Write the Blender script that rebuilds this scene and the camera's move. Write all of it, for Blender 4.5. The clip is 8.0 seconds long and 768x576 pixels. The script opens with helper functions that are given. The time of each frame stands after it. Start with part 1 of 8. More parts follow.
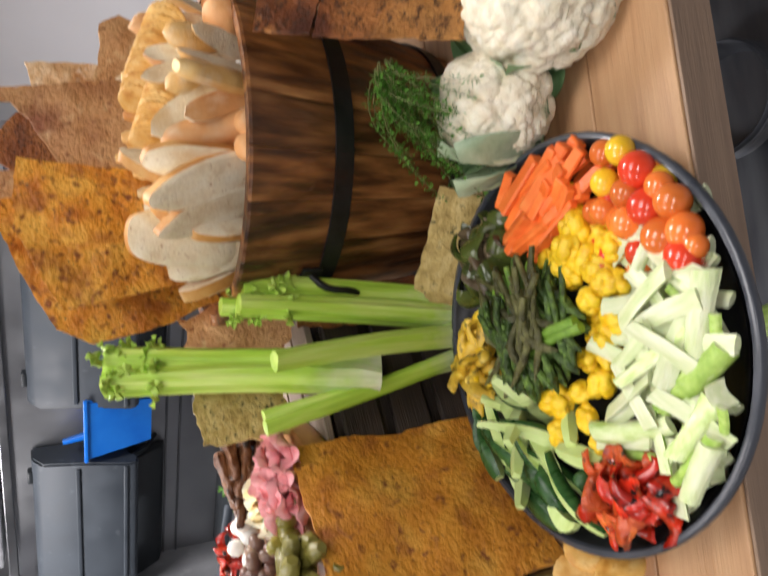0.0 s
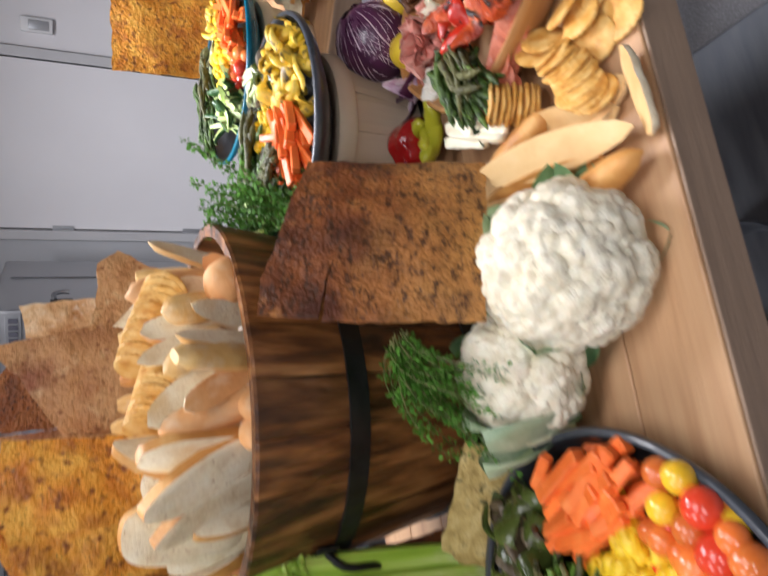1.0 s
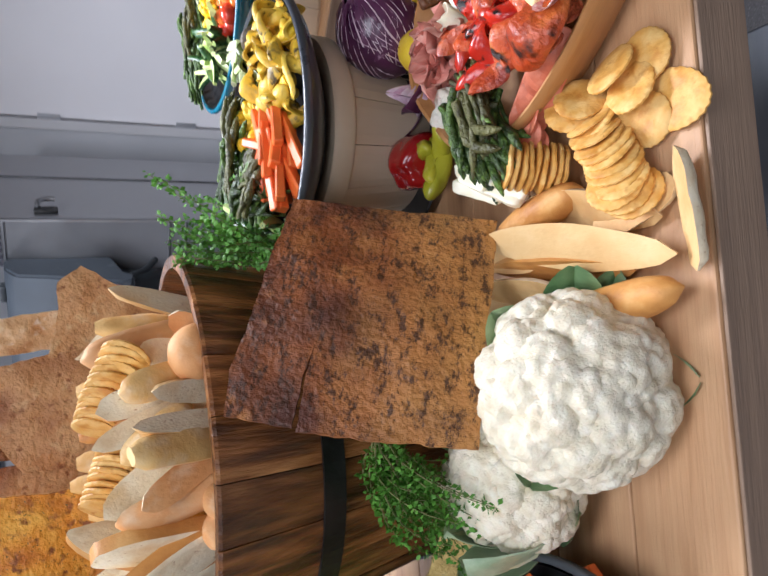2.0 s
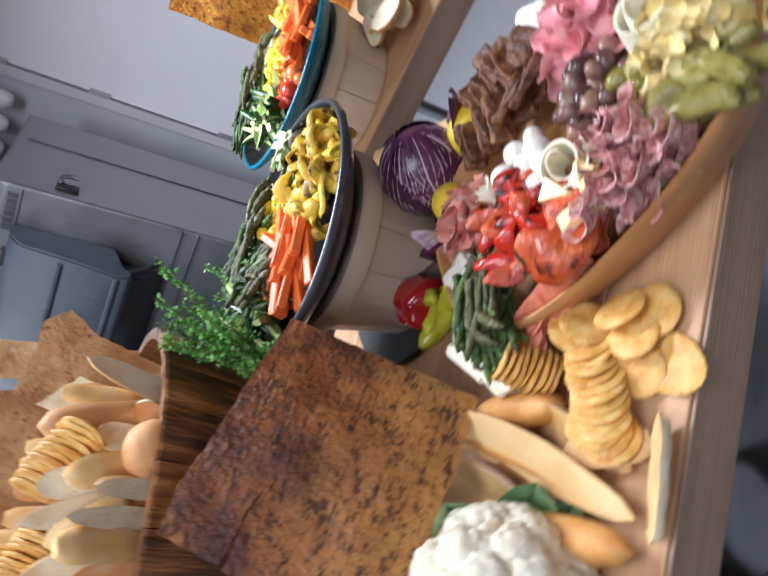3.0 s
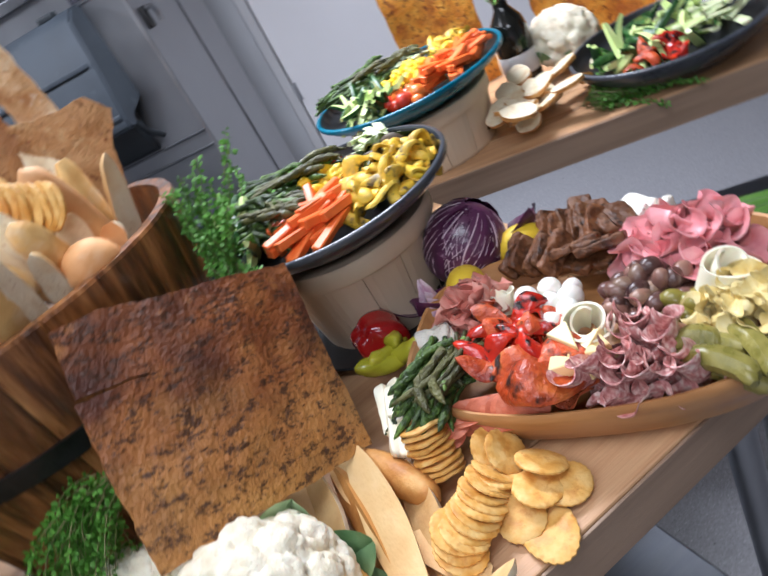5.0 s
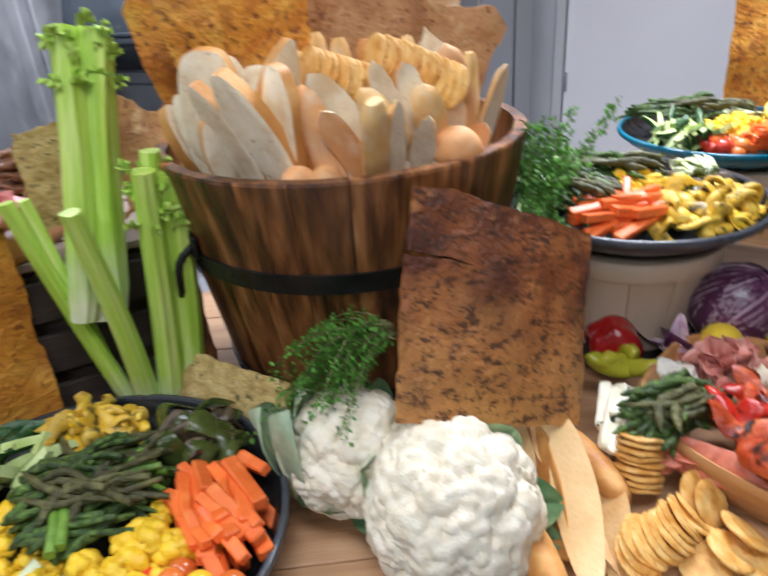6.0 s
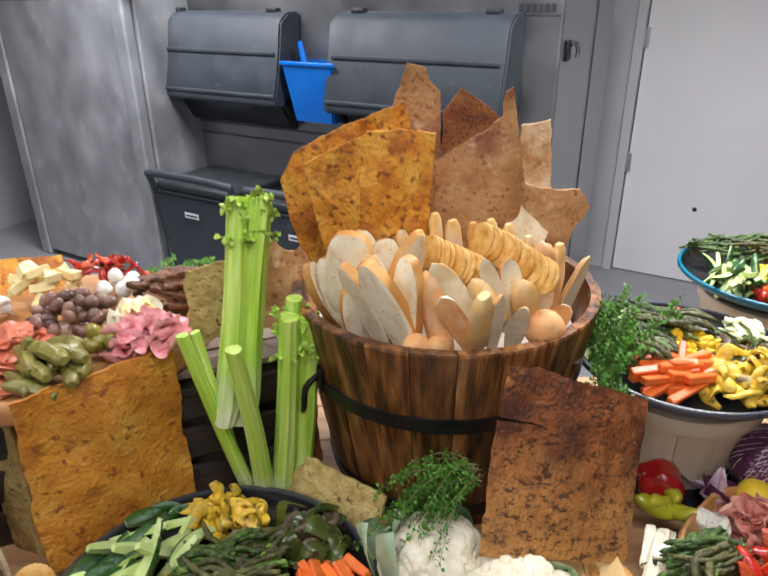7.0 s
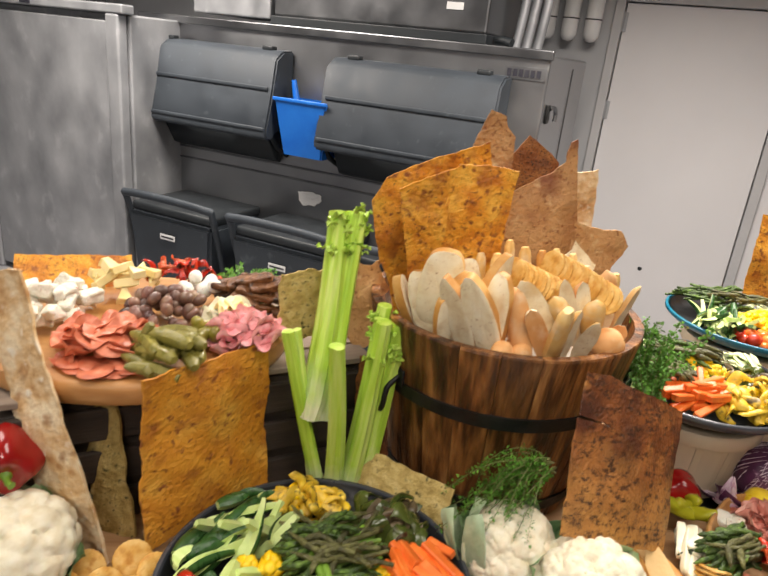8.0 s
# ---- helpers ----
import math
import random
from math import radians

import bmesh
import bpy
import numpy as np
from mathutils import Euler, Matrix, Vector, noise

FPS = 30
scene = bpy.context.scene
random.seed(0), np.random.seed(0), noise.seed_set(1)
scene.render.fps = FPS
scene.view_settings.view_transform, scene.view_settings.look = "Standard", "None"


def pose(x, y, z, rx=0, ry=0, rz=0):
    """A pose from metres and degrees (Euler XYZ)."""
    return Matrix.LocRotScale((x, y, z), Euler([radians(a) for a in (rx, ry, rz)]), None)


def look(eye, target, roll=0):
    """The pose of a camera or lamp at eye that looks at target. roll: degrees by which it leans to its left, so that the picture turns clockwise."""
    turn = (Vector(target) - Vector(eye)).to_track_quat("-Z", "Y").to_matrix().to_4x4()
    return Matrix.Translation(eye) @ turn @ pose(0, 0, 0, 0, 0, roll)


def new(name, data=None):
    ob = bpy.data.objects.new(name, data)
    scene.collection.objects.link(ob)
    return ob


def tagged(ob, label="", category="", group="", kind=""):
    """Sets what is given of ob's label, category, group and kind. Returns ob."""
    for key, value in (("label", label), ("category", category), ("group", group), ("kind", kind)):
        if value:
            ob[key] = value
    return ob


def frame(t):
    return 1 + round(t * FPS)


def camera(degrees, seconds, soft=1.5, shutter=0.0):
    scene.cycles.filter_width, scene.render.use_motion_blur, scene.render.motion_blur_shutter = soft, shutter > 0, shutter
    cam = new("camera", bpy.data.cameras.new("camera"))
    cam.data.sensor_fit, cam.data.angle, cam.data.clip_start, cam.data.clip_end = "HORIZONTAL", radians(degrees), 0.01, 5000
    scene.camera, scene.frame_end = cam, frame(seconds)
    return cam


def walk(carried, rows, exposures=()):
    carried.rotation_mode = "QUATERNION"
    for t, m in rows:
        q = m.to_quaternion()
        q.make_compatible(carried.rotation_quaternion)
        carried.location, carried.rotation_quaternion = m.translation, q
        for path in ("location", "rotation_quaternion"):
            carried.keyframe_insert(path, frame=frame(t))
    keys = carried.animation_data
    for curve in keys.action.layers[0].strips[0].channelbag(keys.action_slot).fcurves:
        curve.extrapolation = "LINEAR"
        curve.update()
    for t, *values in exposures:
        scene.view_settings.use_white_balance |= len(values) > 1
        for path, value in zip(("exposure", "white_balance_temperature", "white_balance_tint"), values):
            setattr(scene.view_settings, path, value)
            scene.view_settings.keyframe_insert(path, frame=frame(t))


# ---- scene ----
import collections

from mathutils.geometry import delaunay_2d_cdt

cam = camera(61.5, 8.0, shutter=0.4)
PATH = [
    (0, (0.135, 0.251, 0.577), (0.367, 2.024, -0.32), -92.2),
    (0.4, (0.23, 0.232, 0.572), (0.536, 2.009, -0.293), -93.5),
    (1, (0.382, 0.274, 0.548), (0.86, 2.005, -0.331), -91.0),
    (1.2, (0.451, 0.305, 0.547), (0.951, 2.041, -0.311), -90.0),
    (2.3, (0.683, 0.309, 0.479), (0.688, 2.113, -0.384), -93.2),
    (2.5, (0.725, 0.295, 0.489), (0.742, 2.111, -0.348), -92.4),
    (3, (0.751, 0.295, 0.497), (0.971, 2.083, -0.371), -75.0),
    (3.5, (0.717, 0.298, 0.52), (1.182, 2.009, -0.406), -49.5),
    (4.2, (0.711, 0.321, 0.535), (1.173, 2.024, -0.407), -48.9),
    (5.3, (0.626, 0.303, 0.542), (1.034, 2.03, -0.38), -19.2),
    (5.5, (0.581, 0.308, 0.535), (0.913, 2.057, -0.377), -13.2),
    (6, (0.465, 0.3, 0.58), (0.566, 2.078, -0.33), -4.3),
    (6.3, (0.427, 0.297, 0.66), (0.452, 2.077, -0.25), -2.2),
    (6.5, (0.411, 0.283, 0.718), (0.404, 2.069, -0.182), -1.5),
    (7, (0.384, 0.211, 0.817), (0.361, 2.031, -0.014), -0.5),
    (7.5, (0.292, 0.126, 0.854), (0.337, 1.988, 0.126), 1.8),
    (8, (0.114, 0.083, 0.803), (0.317, 1.948, 0.109), 6.0),
]
walk(cam, [(t, look(eye, target, roll)) for t, eye, target, roll in PATH],
     exposures=[(0, 0.0, 6350, 14), (1, 0.0, 6000, 14), (3.5, 0.0, 5500, 12), (5.5, 0.0, 5600, 13), (6.5, 0.0, 5800, 13), (7.2, 0.0, 6300, 12), (8, 0.12, 7100, 12)])

# ---- world and lamps ----
world = bpy.data.worlds.new("world")
scene.world = world
world.use_nodes = True
world.node_tree.nodes["Background"].inputs[0].default_value = (0.75, 0.8, 0.9, 1)
world.node_tree.nodes["Background"].inputs[1].default_value = 0.005

WALL_TURN = -30.7
ROOM = pose(1.133, 3.24, 0, 0, 0, WALL_TURN)      # the ice machine's front corner; y runs to the back wall
FLOOR_Z, CEILING_Z = -0.92, 1.85


def ceiling_lamp(u, v, sx, sy, watts):
    data = bpy.data.lights.new("ceiling_lamp", "AREA")
    data.shape, data.size, data.size_y, data.energy = "RECTANGLE", sx, sy, watts
    data.spread = radians(155)
    data.color = (1.0, 0.965, 0.93)
    ob = new("ceiling_lamp", data)
    ob.matrix_world = ROOM @ pose(u, v, CEILING_Z - 0.04)
    return tagged(ob, "white fluorescent panel set in the ceiling", "ceiling lamp", "ceiling lamps")


for u, v, watts in ((-2.0, -0.9, 70), (0.6, -0.9, 74), (-0.9, -2.8, 13), (1.0, -2.8, 15), (-1.0, -4.6, 26), (1.2, -4.6, 26)):
    ceiling_lamp(u, v, 1.2, 0.6, watts)

# ---- materials ----


def material(name, ramp, scale=20.0, rough=0.5, bump=0.0, bump_scale=None, stretch=(1, 1, 1), spots=None, var=0.1, metallic=0.0, detail=6.0,
             distortion=0.0, sss=0.0, coat=0.0, rough_var=0.1, transmission=0.0):
    """ramp: (place, colour) stops over a noise; spots: (colour, scale, low, high), patches of a second noise; var: change from piece to piece."""
    m = bpy.data.materials.new(name)
    m.use_nodes = True
    nt = m.node_tree
    bsdf = nt.nodes["Principled BSDF"]

    def node(kind, **inputs):
        nd = nt.nodes.new(kind)
        for k, v in inputs.items():
            nd.inputs[k].default_value = v
        return nd

    def link(a, b):
        nt.links.new(a, b)
    coord = node("ShaderNodeTexCoord")
    mapping = node("ShaderNodeMapping", Scale=stretch)
    link(coord.outputs["Object"], mapping.inputs["Vector"])
    info = node("ShaderNodeObjectInfo")
    seed = nt.nodes.new("ShaderNodeMath")
    seed.operation = "MULTIPLY"
    seed.inputs[1].default_value = 37.0
    link(info.outputs["Random"], seed.inputs[0])

    def noise_node(sc, det, dist=0.0):
        nd = nt.nodes.new("ShaderNodeTexNoise")
        nd.noise_dimensions = "4D"
        nd.inputs["Scale"].default_value, nd.inputs["Detail"].default_value, nd.inputs["Distortion"].default_value = sc, det, dist
        link(mapping.outputs[0], nd.inputs["Vector"])
        link(seed.outputs[0], nd.inputs["W"])
        return nd
    n1 = noise_node(scale, detail, distortion)
    cr = nt.nodes.new("ShaderNodeValToRGB")
    els = cr.color_ramp.elements
    while len(els) < len(ramp):
        els.new(0.5)
    for el, (p, c) in zip(els, ramp):
        el.position, el.color = p, (*c, 1)
    link(n1.outputs["Fac"], cr.inputs[0])
    colour = cr.outputs[0]
    for sp in ([spots] if spots and not isinstance(spots[0][0], tuple) else spots or []):
        c2, sc2, lo, hi = sp
        n2 = noise_node(sc2, 4.0)
        mr = nt.nodes.new("ShaderNodeMapRange")
        mr.inputs["From Min"].default_value, mr.inputs["From Max"].default_value = lo, hi
        link(n2.outputs["Fac"], mr.inputs["Value"])
        mix = nt.nodes.new("ShaderNodeMix")
        mix.data_type = "RGBA"
        link(mr.outputs[0], mix.inputs["Factor"])
        link(colour, mix.inputs[6])
        mix.inputs[7].default_value = (*c2, 1)
        colour = mix.outputs[2]
    hsv = node("ShaderNodeHueSaturation")
    val = nt.nodes.new("ShaderNodeMapRange")
    val.inputs["To Min"].default_value, val.inputs["To Max"].default_value = 1 - var, 1 + var
    link(info.outputs["Random"], val.inputs["Value"])
    link(val.outputs[0], hsv.inputs["Value"])
    link(colour, hsv.inputs["Color"])
    link(hsv.outputs[0], bsdf.inputs["Base Color"])
    bsdf.inputs["Metallic"].default_value = metallic
    rr = nt.nodes.new("ShaderNodeMapRange")
    rr.inputs["From Min"].default_value, rr.inputs["From Max"].default_value = 0.3, 0.7
    rr.inputs["To Min"].default_value, rr.inputs["To Max"].default_value = max(0.02, rough - rough_var), min(1, rough + rough_var)
    link(n1.outputs["Fac"], rr.inputs["Value"])
    link(rr.outputs[0], bsdf.inputs["Roughness"])
    bsdf.inputs["Coat Weight"].default_value = coat
    bsdf.inputs["Transmission Weight"].default_value = transmission
    if sss:
        bsdf.inputs["Subsurface Weight"].default_value = sss
        bsdf.inputs["Subsurface Radius"].default_value = (1.0, 0.6, 0.4)
        bsdf.inputs["Subsurface Scale"].default_value = 0.006
    if bump:
        n3 = noise_node(bump_scale or scale * 3, 5.0)
        bp = nt.nodes.new("ShaderNodeBump")
        bp.inputs["Strength"].default_value = min(1.0, bump * 2)
        bp.inputs["Distance"].default_value = 0.002 if bump < 0.5 else 0.005
        link(n3.outputs["Fac"], bp.inputs["Height"])
        link(bp.outputs[0], bsdf.inputs["Normal"])
    return m


def tint(c, k):
    return tuple(min(1.0, x * k) for x in c)


oak = material("oak", [(0.3, (0.37, 0.195, 0.088)), (0.5, (0.50, 0.29, 0.145)), (0.75, (0.59, 0.37, 0.195))], 9, 0.5, 0.25, 60, (0.35, 6, 6), var=0.06)
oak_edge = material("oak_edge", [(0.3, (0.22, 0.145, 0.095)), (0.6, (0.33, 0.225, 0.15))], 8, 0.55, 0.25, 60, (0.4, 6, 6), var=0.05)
olive_wood = material("olive_wood", [(0.3, (0.38, 0.165, 0.05)), (0.5, (0.50, 0.245, 0.085)), (0.7, (0.60, 0.32, 0.125))], 9, 0.4, 0.15, 40, (1, 5, 5), var=0.05)
tub_wood = material("tub_wood", [(0.3, (0.66, 0.52, 0.36)), (0.7, (0.77, 0.64, 0.47))], 8, 0.5, 0.15, 50, (1, 1, 0.25), var=0.05)
burnt_wood = material("burnt_wood", [(0.30, (0.018, 0.007, 0.004)), (0.44, (0.10, 0.035, 0.010)), (0.56, (0.26, 0.10, 0.027)), (0.75, (0.48, 0.23, 0.075))], 34, 0.38, 0.6, 110,
                      (1.6, 1.6, 0.07), spots=((0.012, 0.006, 0.004), 12, 0.53, 0.70), var=0.4, distortion=0.25, coat=0.12)
crate_wood = material("crate_wood", [(0.3, (0.20, 0.15, 0.115)), (0.7, (0.36, 0.28, 0.22))], 10, 0.75, 0.4, 70, (0.3, 5, 5), var=0.15)
crate_dark = material("crate_dark", [(0.3, (0.02, 0.015, 0.012)), (0.7, (0.06, 0.042, 0.03))], 12, 0.7, 0.4, 70, (0.3, 5, 5), var=0.2)
black_iron = material("black_iron", [(0.3, (0.008, 0.008, 0.008)), (0.7, (0.022, 0.022, 0.022))], 40, 0.45, 0.2, 120, metallic=0.4, var=0.05)
steel = material("steel", [(0.3, (0.29, 0.295, 0.31)), (0.7, (0.41, 0.42, 0.435))], 2.2, 0.40, 0.04, 160, (1, 1, 1), metallic=1.0, rough_var=0.12, var=0.03)
steel_dark = material("steel_dark", [(0.3, (0.16, 0.165, 0.175)), (0.7, (0.26, 0.265, 0.275))], 5, 0.4, 0.08, 200, metallic=1.0, var=0.03)
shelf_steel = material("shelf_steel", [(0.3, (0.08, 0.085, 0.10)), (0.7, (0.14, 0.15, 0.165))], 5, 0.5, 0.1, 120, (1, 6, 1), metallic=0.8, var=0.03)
zinc = material("zinc", [(0.3, (0.27, 0.28, 0.295)), (0.5, (0.37, 0.38, 0.40)), (0.72, (0.48, 0.49, 0.51))], 5.5, 0.5, 0.12, 60, (1, 1, 0.7), spots=((0.50, 0.51, 0.53), 11, 0.60, 0.76), metallic=0.5, rough_var=0.18, var=0.03)
grey_plastic = material("grey_plastic", [(0.3, (0.024, 0.031, 0.040)), (0.7, (0.038, 0.048, 0.060))], 9, 0.62, 0.12, 180, spots=((0.07, 0.085, 0.095), 16, 0.62, 0.76), var=0.04)
dark_plastic = material("dark_plastic", [(0.3, (0.010, 0.013, 0.016)), (0.7, (0.018, 0.023, 0.027))], 9, 0.55, 0.12, 180, var=0.04)
blue_plastic = material("blue_plastic", [(0.3, (0.0, 0.11, 0.50)), (0.7, (0.005, 0.16, 0.60))], 9, 0.4, 0.08, 150, var=0.03)
white_paint = material("white_paint", [(0.3, (0.74, 0.73, 0.745)), (0.7, (0.80, 0.79, 0.805))], 1.6, 0.45, 0.08, 160, var=0.02)
wall_paint = material("wall_paint", [(0.3, (0.42, 0.43, 0.45)), (0.7, (0.5, 0.51, 0.53))], 1.6, 0.5, 0.1, 130, var=0.02)
frame_paint = material("frame_paint", [(0.3, (0.5, 0.5, 0.51)), (0.7, (0.56, 0.56, 0.57))], 3, 0.4, 0.08, 150, var=0.02)
ceiling_paint = material("ceiling_paint", [(0.3, (0.50, 0.50, 0.49)), (0.7, (0.56, 0.56, 0.55))], 3, 0.7, 0.2, 90, var=0.02)
terrazzo = material("terrazzo", [(0.3, (0.20, 0.20, 0.21)), (0.7, (0.30, 0.30, 0.32))], 160, 0.4, 0.08, 90, spots=[((0.42, 0.42, 0.44), 240, 0.6, 0.68), ((0.08, 0.08, 0.085), 200, 0.62, 0.7)], var=0.02)
black_glaze = material("black_glaze", [(0.3, (0.008, 0.009, 0.010)), (0.7, (0.018, 0.019, 0.021))], 12, 0.4, 0.05, 150, var=0.03)
grey_glaze = material("grey_glaze", [(0.3, (0.035, 0.04, 0.05)), (0.7, (0.06, 0.067, 0.08))], 12, 0.32, 0.05, 150, var=0.03, coat=0.25)
blue_glaze = material("blue_glaze", [(0.3, (0.0, 0.10, 0.17)), (0.7, (0.005, 0.155, 0.235))], 12, 0.3, 0.05, 150, var=0.03, coat=0.25)
glass_black = material("glass_black", [(0.3, (0.006, 0.007, 0.006)), (0.7, (0.012, 0.012, 0.01))], 10, 0.1, 0.0, var=0.02, coat=0.6, rough_var=0.03)
ink = material("ink", [(0.3, (0.02, 0.02, 0.03)), (0.7, (0.03, 0.03, 0.04))], 10, 0.5, var=0.02)
white_print = material("white_print", [(0.3, (0.7, 0.7, 0.7)), (0.7, (0.78, 0.78, 0.78))], 10, 0.5, var=0.02)

flat_orange = material("flat_orange", [(0.28, (0.52, 0.15, 0.010)), (0.48, (0.74, 0.31, 0.024)), (0.75, (0.84, 0.48, 0.075))], 26, 0.6, 0.5, 120,
                       spots=[((0.24, 0.07, 0.012), 95, 0.54, 0.66), ((0.40, 0.12, 0.012), 22, 0.52, 0.70), ((0.12, 0.09, 0.02), 330, 0.62, 0.70)], var=0.08)
flat_yellow = material("flat_yellow", [(0.28, (0.50, 0.16, 0.012)), (0.5, (0.68, 0.285, 0.026)), (0.75, (0.76, 0.42, 0.07))], 18, 0.6, 0.5, 130,
                       spots=[((0.25, 0.075, 0.015), 70, 0.58, 0.68), ((0.36, 0.11, 0.016), 22, 0.52, 0.72), ((0.20, 0.06, 0.015), 260, 0.62, 0.7)], var=0.05)
flat_brown = material("flat_brown", [(0.28, (0.13, 0.038, 0.012)), (0.48, (0.28, 0.095, 0.026)), (0.75, (0.42, 0.185, 0.055))], 16, 0.62, 0.6, 150,
                      spots=[((0.09, 0.026, 0.012), 18, 0.52, 0.70), ((0.035, 0.014, 0.008), 260, 0.55, 0.66)], var=0.06)
flat_tan = material("flat_tan", [(0.32, (0.36, 0.16, 0.055)), (0.5, (0.53, 0.285, 0.115)), (0.7, (0.66, 0.42, 0.20))], 12, 0.66, 0.5, 120, spots=[((0.25, 0.085, 0.04), 8, 0.52, 0.68), ((0.26, 0.10, 0.035), 110, 0.57, 0.68), ((0.70, 0.50, 0.27), 34, 0.60, 0.72)], var=0.08)
flat_white = material("flat_white", [(0.32, (0.50, 0.26, 0.10)), (0.45, (0.70, 0.47, 0.24)), (0.64, (0.84, 0.70, 0.48))], 38, 0.7, 0.8, 80, spots=[((0.34, 0.15, 0.055), 24, 0.60, 0.72), ((0.88, 0.80, 0.66), 40, 0.58, 0.68)], var=0.06)
flat_seed = material("flat_seed", [(0.28, (0.30, 0.20, 0.05)), (0.5, (0.50, 0.36, 0.12)), (0.75, (0.66, 0.52, 0.23))], 60, 0.7, 0.9, 130,
                     spots=[((0.11, 0.095, 0.03), 120, 0.58, 0.68)], var=0.06)
bread_crumb = material("bread_crumb", [(0.3, (0.74, 0.57, 0.34)), (0.5, (0.88, 0.76, 0.53)), (0.75, (0.93, 0.85, 0.66))], 40, 0.85, 0.25, 240, spots=[((0.56, 0.38, 0.20), 190, 0.62, 0.70), ((0.74, 0.52, 0.26), 14, 0.56, 0.72)], var=0.08)
bread_crust = material("bread_crust", [(0.3, (0.44, 0.17, 0.035)), (0.55, (0.62, 0.30, 0.075)), (0.8, (0.78, 0.50, 0.19))], 24, 0.55, 0.3, 150, var=0.16)
bread_pale = material("bread_pale", [(0.3, (0.68, 0.37, 0.10)), (0.55, (0.82, 0.54, 0.20)), (0.8, (0.88, 0.68, 0.36))], 22, 0.6, 0.3, 150, spots=((0.80, 0.66, 0.44), 20, 0.5, 0.7), var=0.1)
bread_peach = material("bread_peach", [(0.3, (0.58, 0.24, 0.075)), (0.55, (0.73, 0.37, 0.14)), (0.8, (0.82, 0.52, 0.26))], 18, 0.6, 0.25, 150, spots=((0.78, 0.56, 0.34), 30, 0.55, 0.75), var=0.12)
bread_cream = material("bread_cream", [(0.3, (0.62, 0.36, 0.13)), (0.55, (0.74, 0.50, 0.22)), (0.8, (0.82, 0.62, 0.34))], 18, 0.65, 0.3, 150, spots=((0.56, 0.30, 0.12), 26, 0.58, 0.78), var=0.1)
cracker_tan = material("cracker_tan", [(0.32, (0.56, 0.25, 0.035)), (0.47, (0.70, 0.385, 0.085)), (0.66, (0.78, 0.52, 0.18))], 60, 0.55, 0.22, 220, spots=[((0.54, 0.23, 0.035), 90, 0.56, 0.72), ((0.40, 0.16, 0.03), 420, 0.68, 0.73)], var=0.1)
cauliflower_white = material("cauliflower_white", [(0.3, (0.70, 0.61, 0.42)), (0.55, (0.82, 0.76, 0.59)), (0.8, (0.88, 0.84, 0.71))], 60, 0.65, 0.4, 420, var=0.03, sss=0.12)
leaf_green = material("leaf_green", [(0.3, (0.09, 0.20, 0.08)), (0.52, (0.22, 0.36, 0.17)), (0.78, (0.52, 0.62, 0.40))], 22, 0.5, 0.4, 90, var=0.15)
cabbage_leaf = material("cabbage_leaf", [(0.3, (0.26, 0.38, 0.22)), (0.52, (0.44, 0.56, 0.36)), (0.75, (0.72, 0.78, 0.58))], 26, 0.45, 0.4, 90, var=0.15)
herb_green = material("herb_green", [(0.3, (0.06, 0.18, 0.018)), (0.6, (0.13, 0.34, 0.04)), (0.8, (0.26, 0.46, 0.085))], 60, 0.55, 0.0, var=0.25)
stem_brown = material("stem_brown", [(0.3, (0.12, 0.14, 0.04)), (0.7, (0.26, 0.24, 0.10))], 60, 0.6, 0.0, var=0.2)
celery_green = material("celery_green", [(0.3, (0.22, 0.38, 0.05)), (0.55, (0.38, 0.55, 0.11)), (0.8, (0.58, 0.70, 0.28))], 16, 0.36, 0.25, 110, (5, 5, 0.5), var=0.12, sss=0.1)
celery_pale = material("celery_pale", [(0.3, (0.36, 0.50, 0.13)), (0.5, (0.56, 0.66, 0.30)), (0.7, (0.74, 0.78, 0.52))], 20, 0.36, 0.25, 110, (2, 5, 5), var=0.2, sss=0.1)
celery_white = material("celery_white", [(0.3, (0.48, 0.58, 0.26)), (0.5, (0.62, 0.67, 0.40)), (0.7, (0.74, 0.76, 0.56))], 20, 0.36, 0.25, 110, (1, 5, 5), var=0.08, sss=0.1)
carrot_orange = material("carrot_orange", [(0.3, (0.76, 0.13, 0.018)), (0.6, (0.90, 0.20, 0.035)), (0.8, (0.94, 0.30, 0.07))], 40, 0.42, 0.2, 200, var=0.14, sss=0.1)
cucumber_flesh = material("cucumber_flesh", [(0.3, (0.44, 0.59, 0.17)), (0.6, (0.62, 0.74, 0.31)), (0.8, (0.77, 0.83, 0.49))], 26, 0.35, 0.2, 200, var=0.1, sss=0.1)
cucumber_skin = material("cucumber_skin", [(0.3, (0.012, 0.05, 0.012)), (0.6, (0.03, 0.10, 0.022)), (0.85, (0.09, 0.20, 0.05))], 40, 0.32, 0.2, 120, (3, 3, 0.5), var=0.2)
asparagus_green = material("asparagus_green", [(0.3, (0.010, 0.022, 0.004)), (0.5, (0.042, 0.085, 0.012)), (0.75, (0.17, 0.28, 0.045))], 130, 0.42, 0.5, 260, var=0.45)
asparagus_olive = material("asparagus_olive", [(0.3, (0.03, 0.028, 0.010)), (0.55, (0.10, 0.10, 0.03)), (0.8, (0.22, 0.21, 0.08))], 90, 0.42, 0.5, 260, var=0.4)
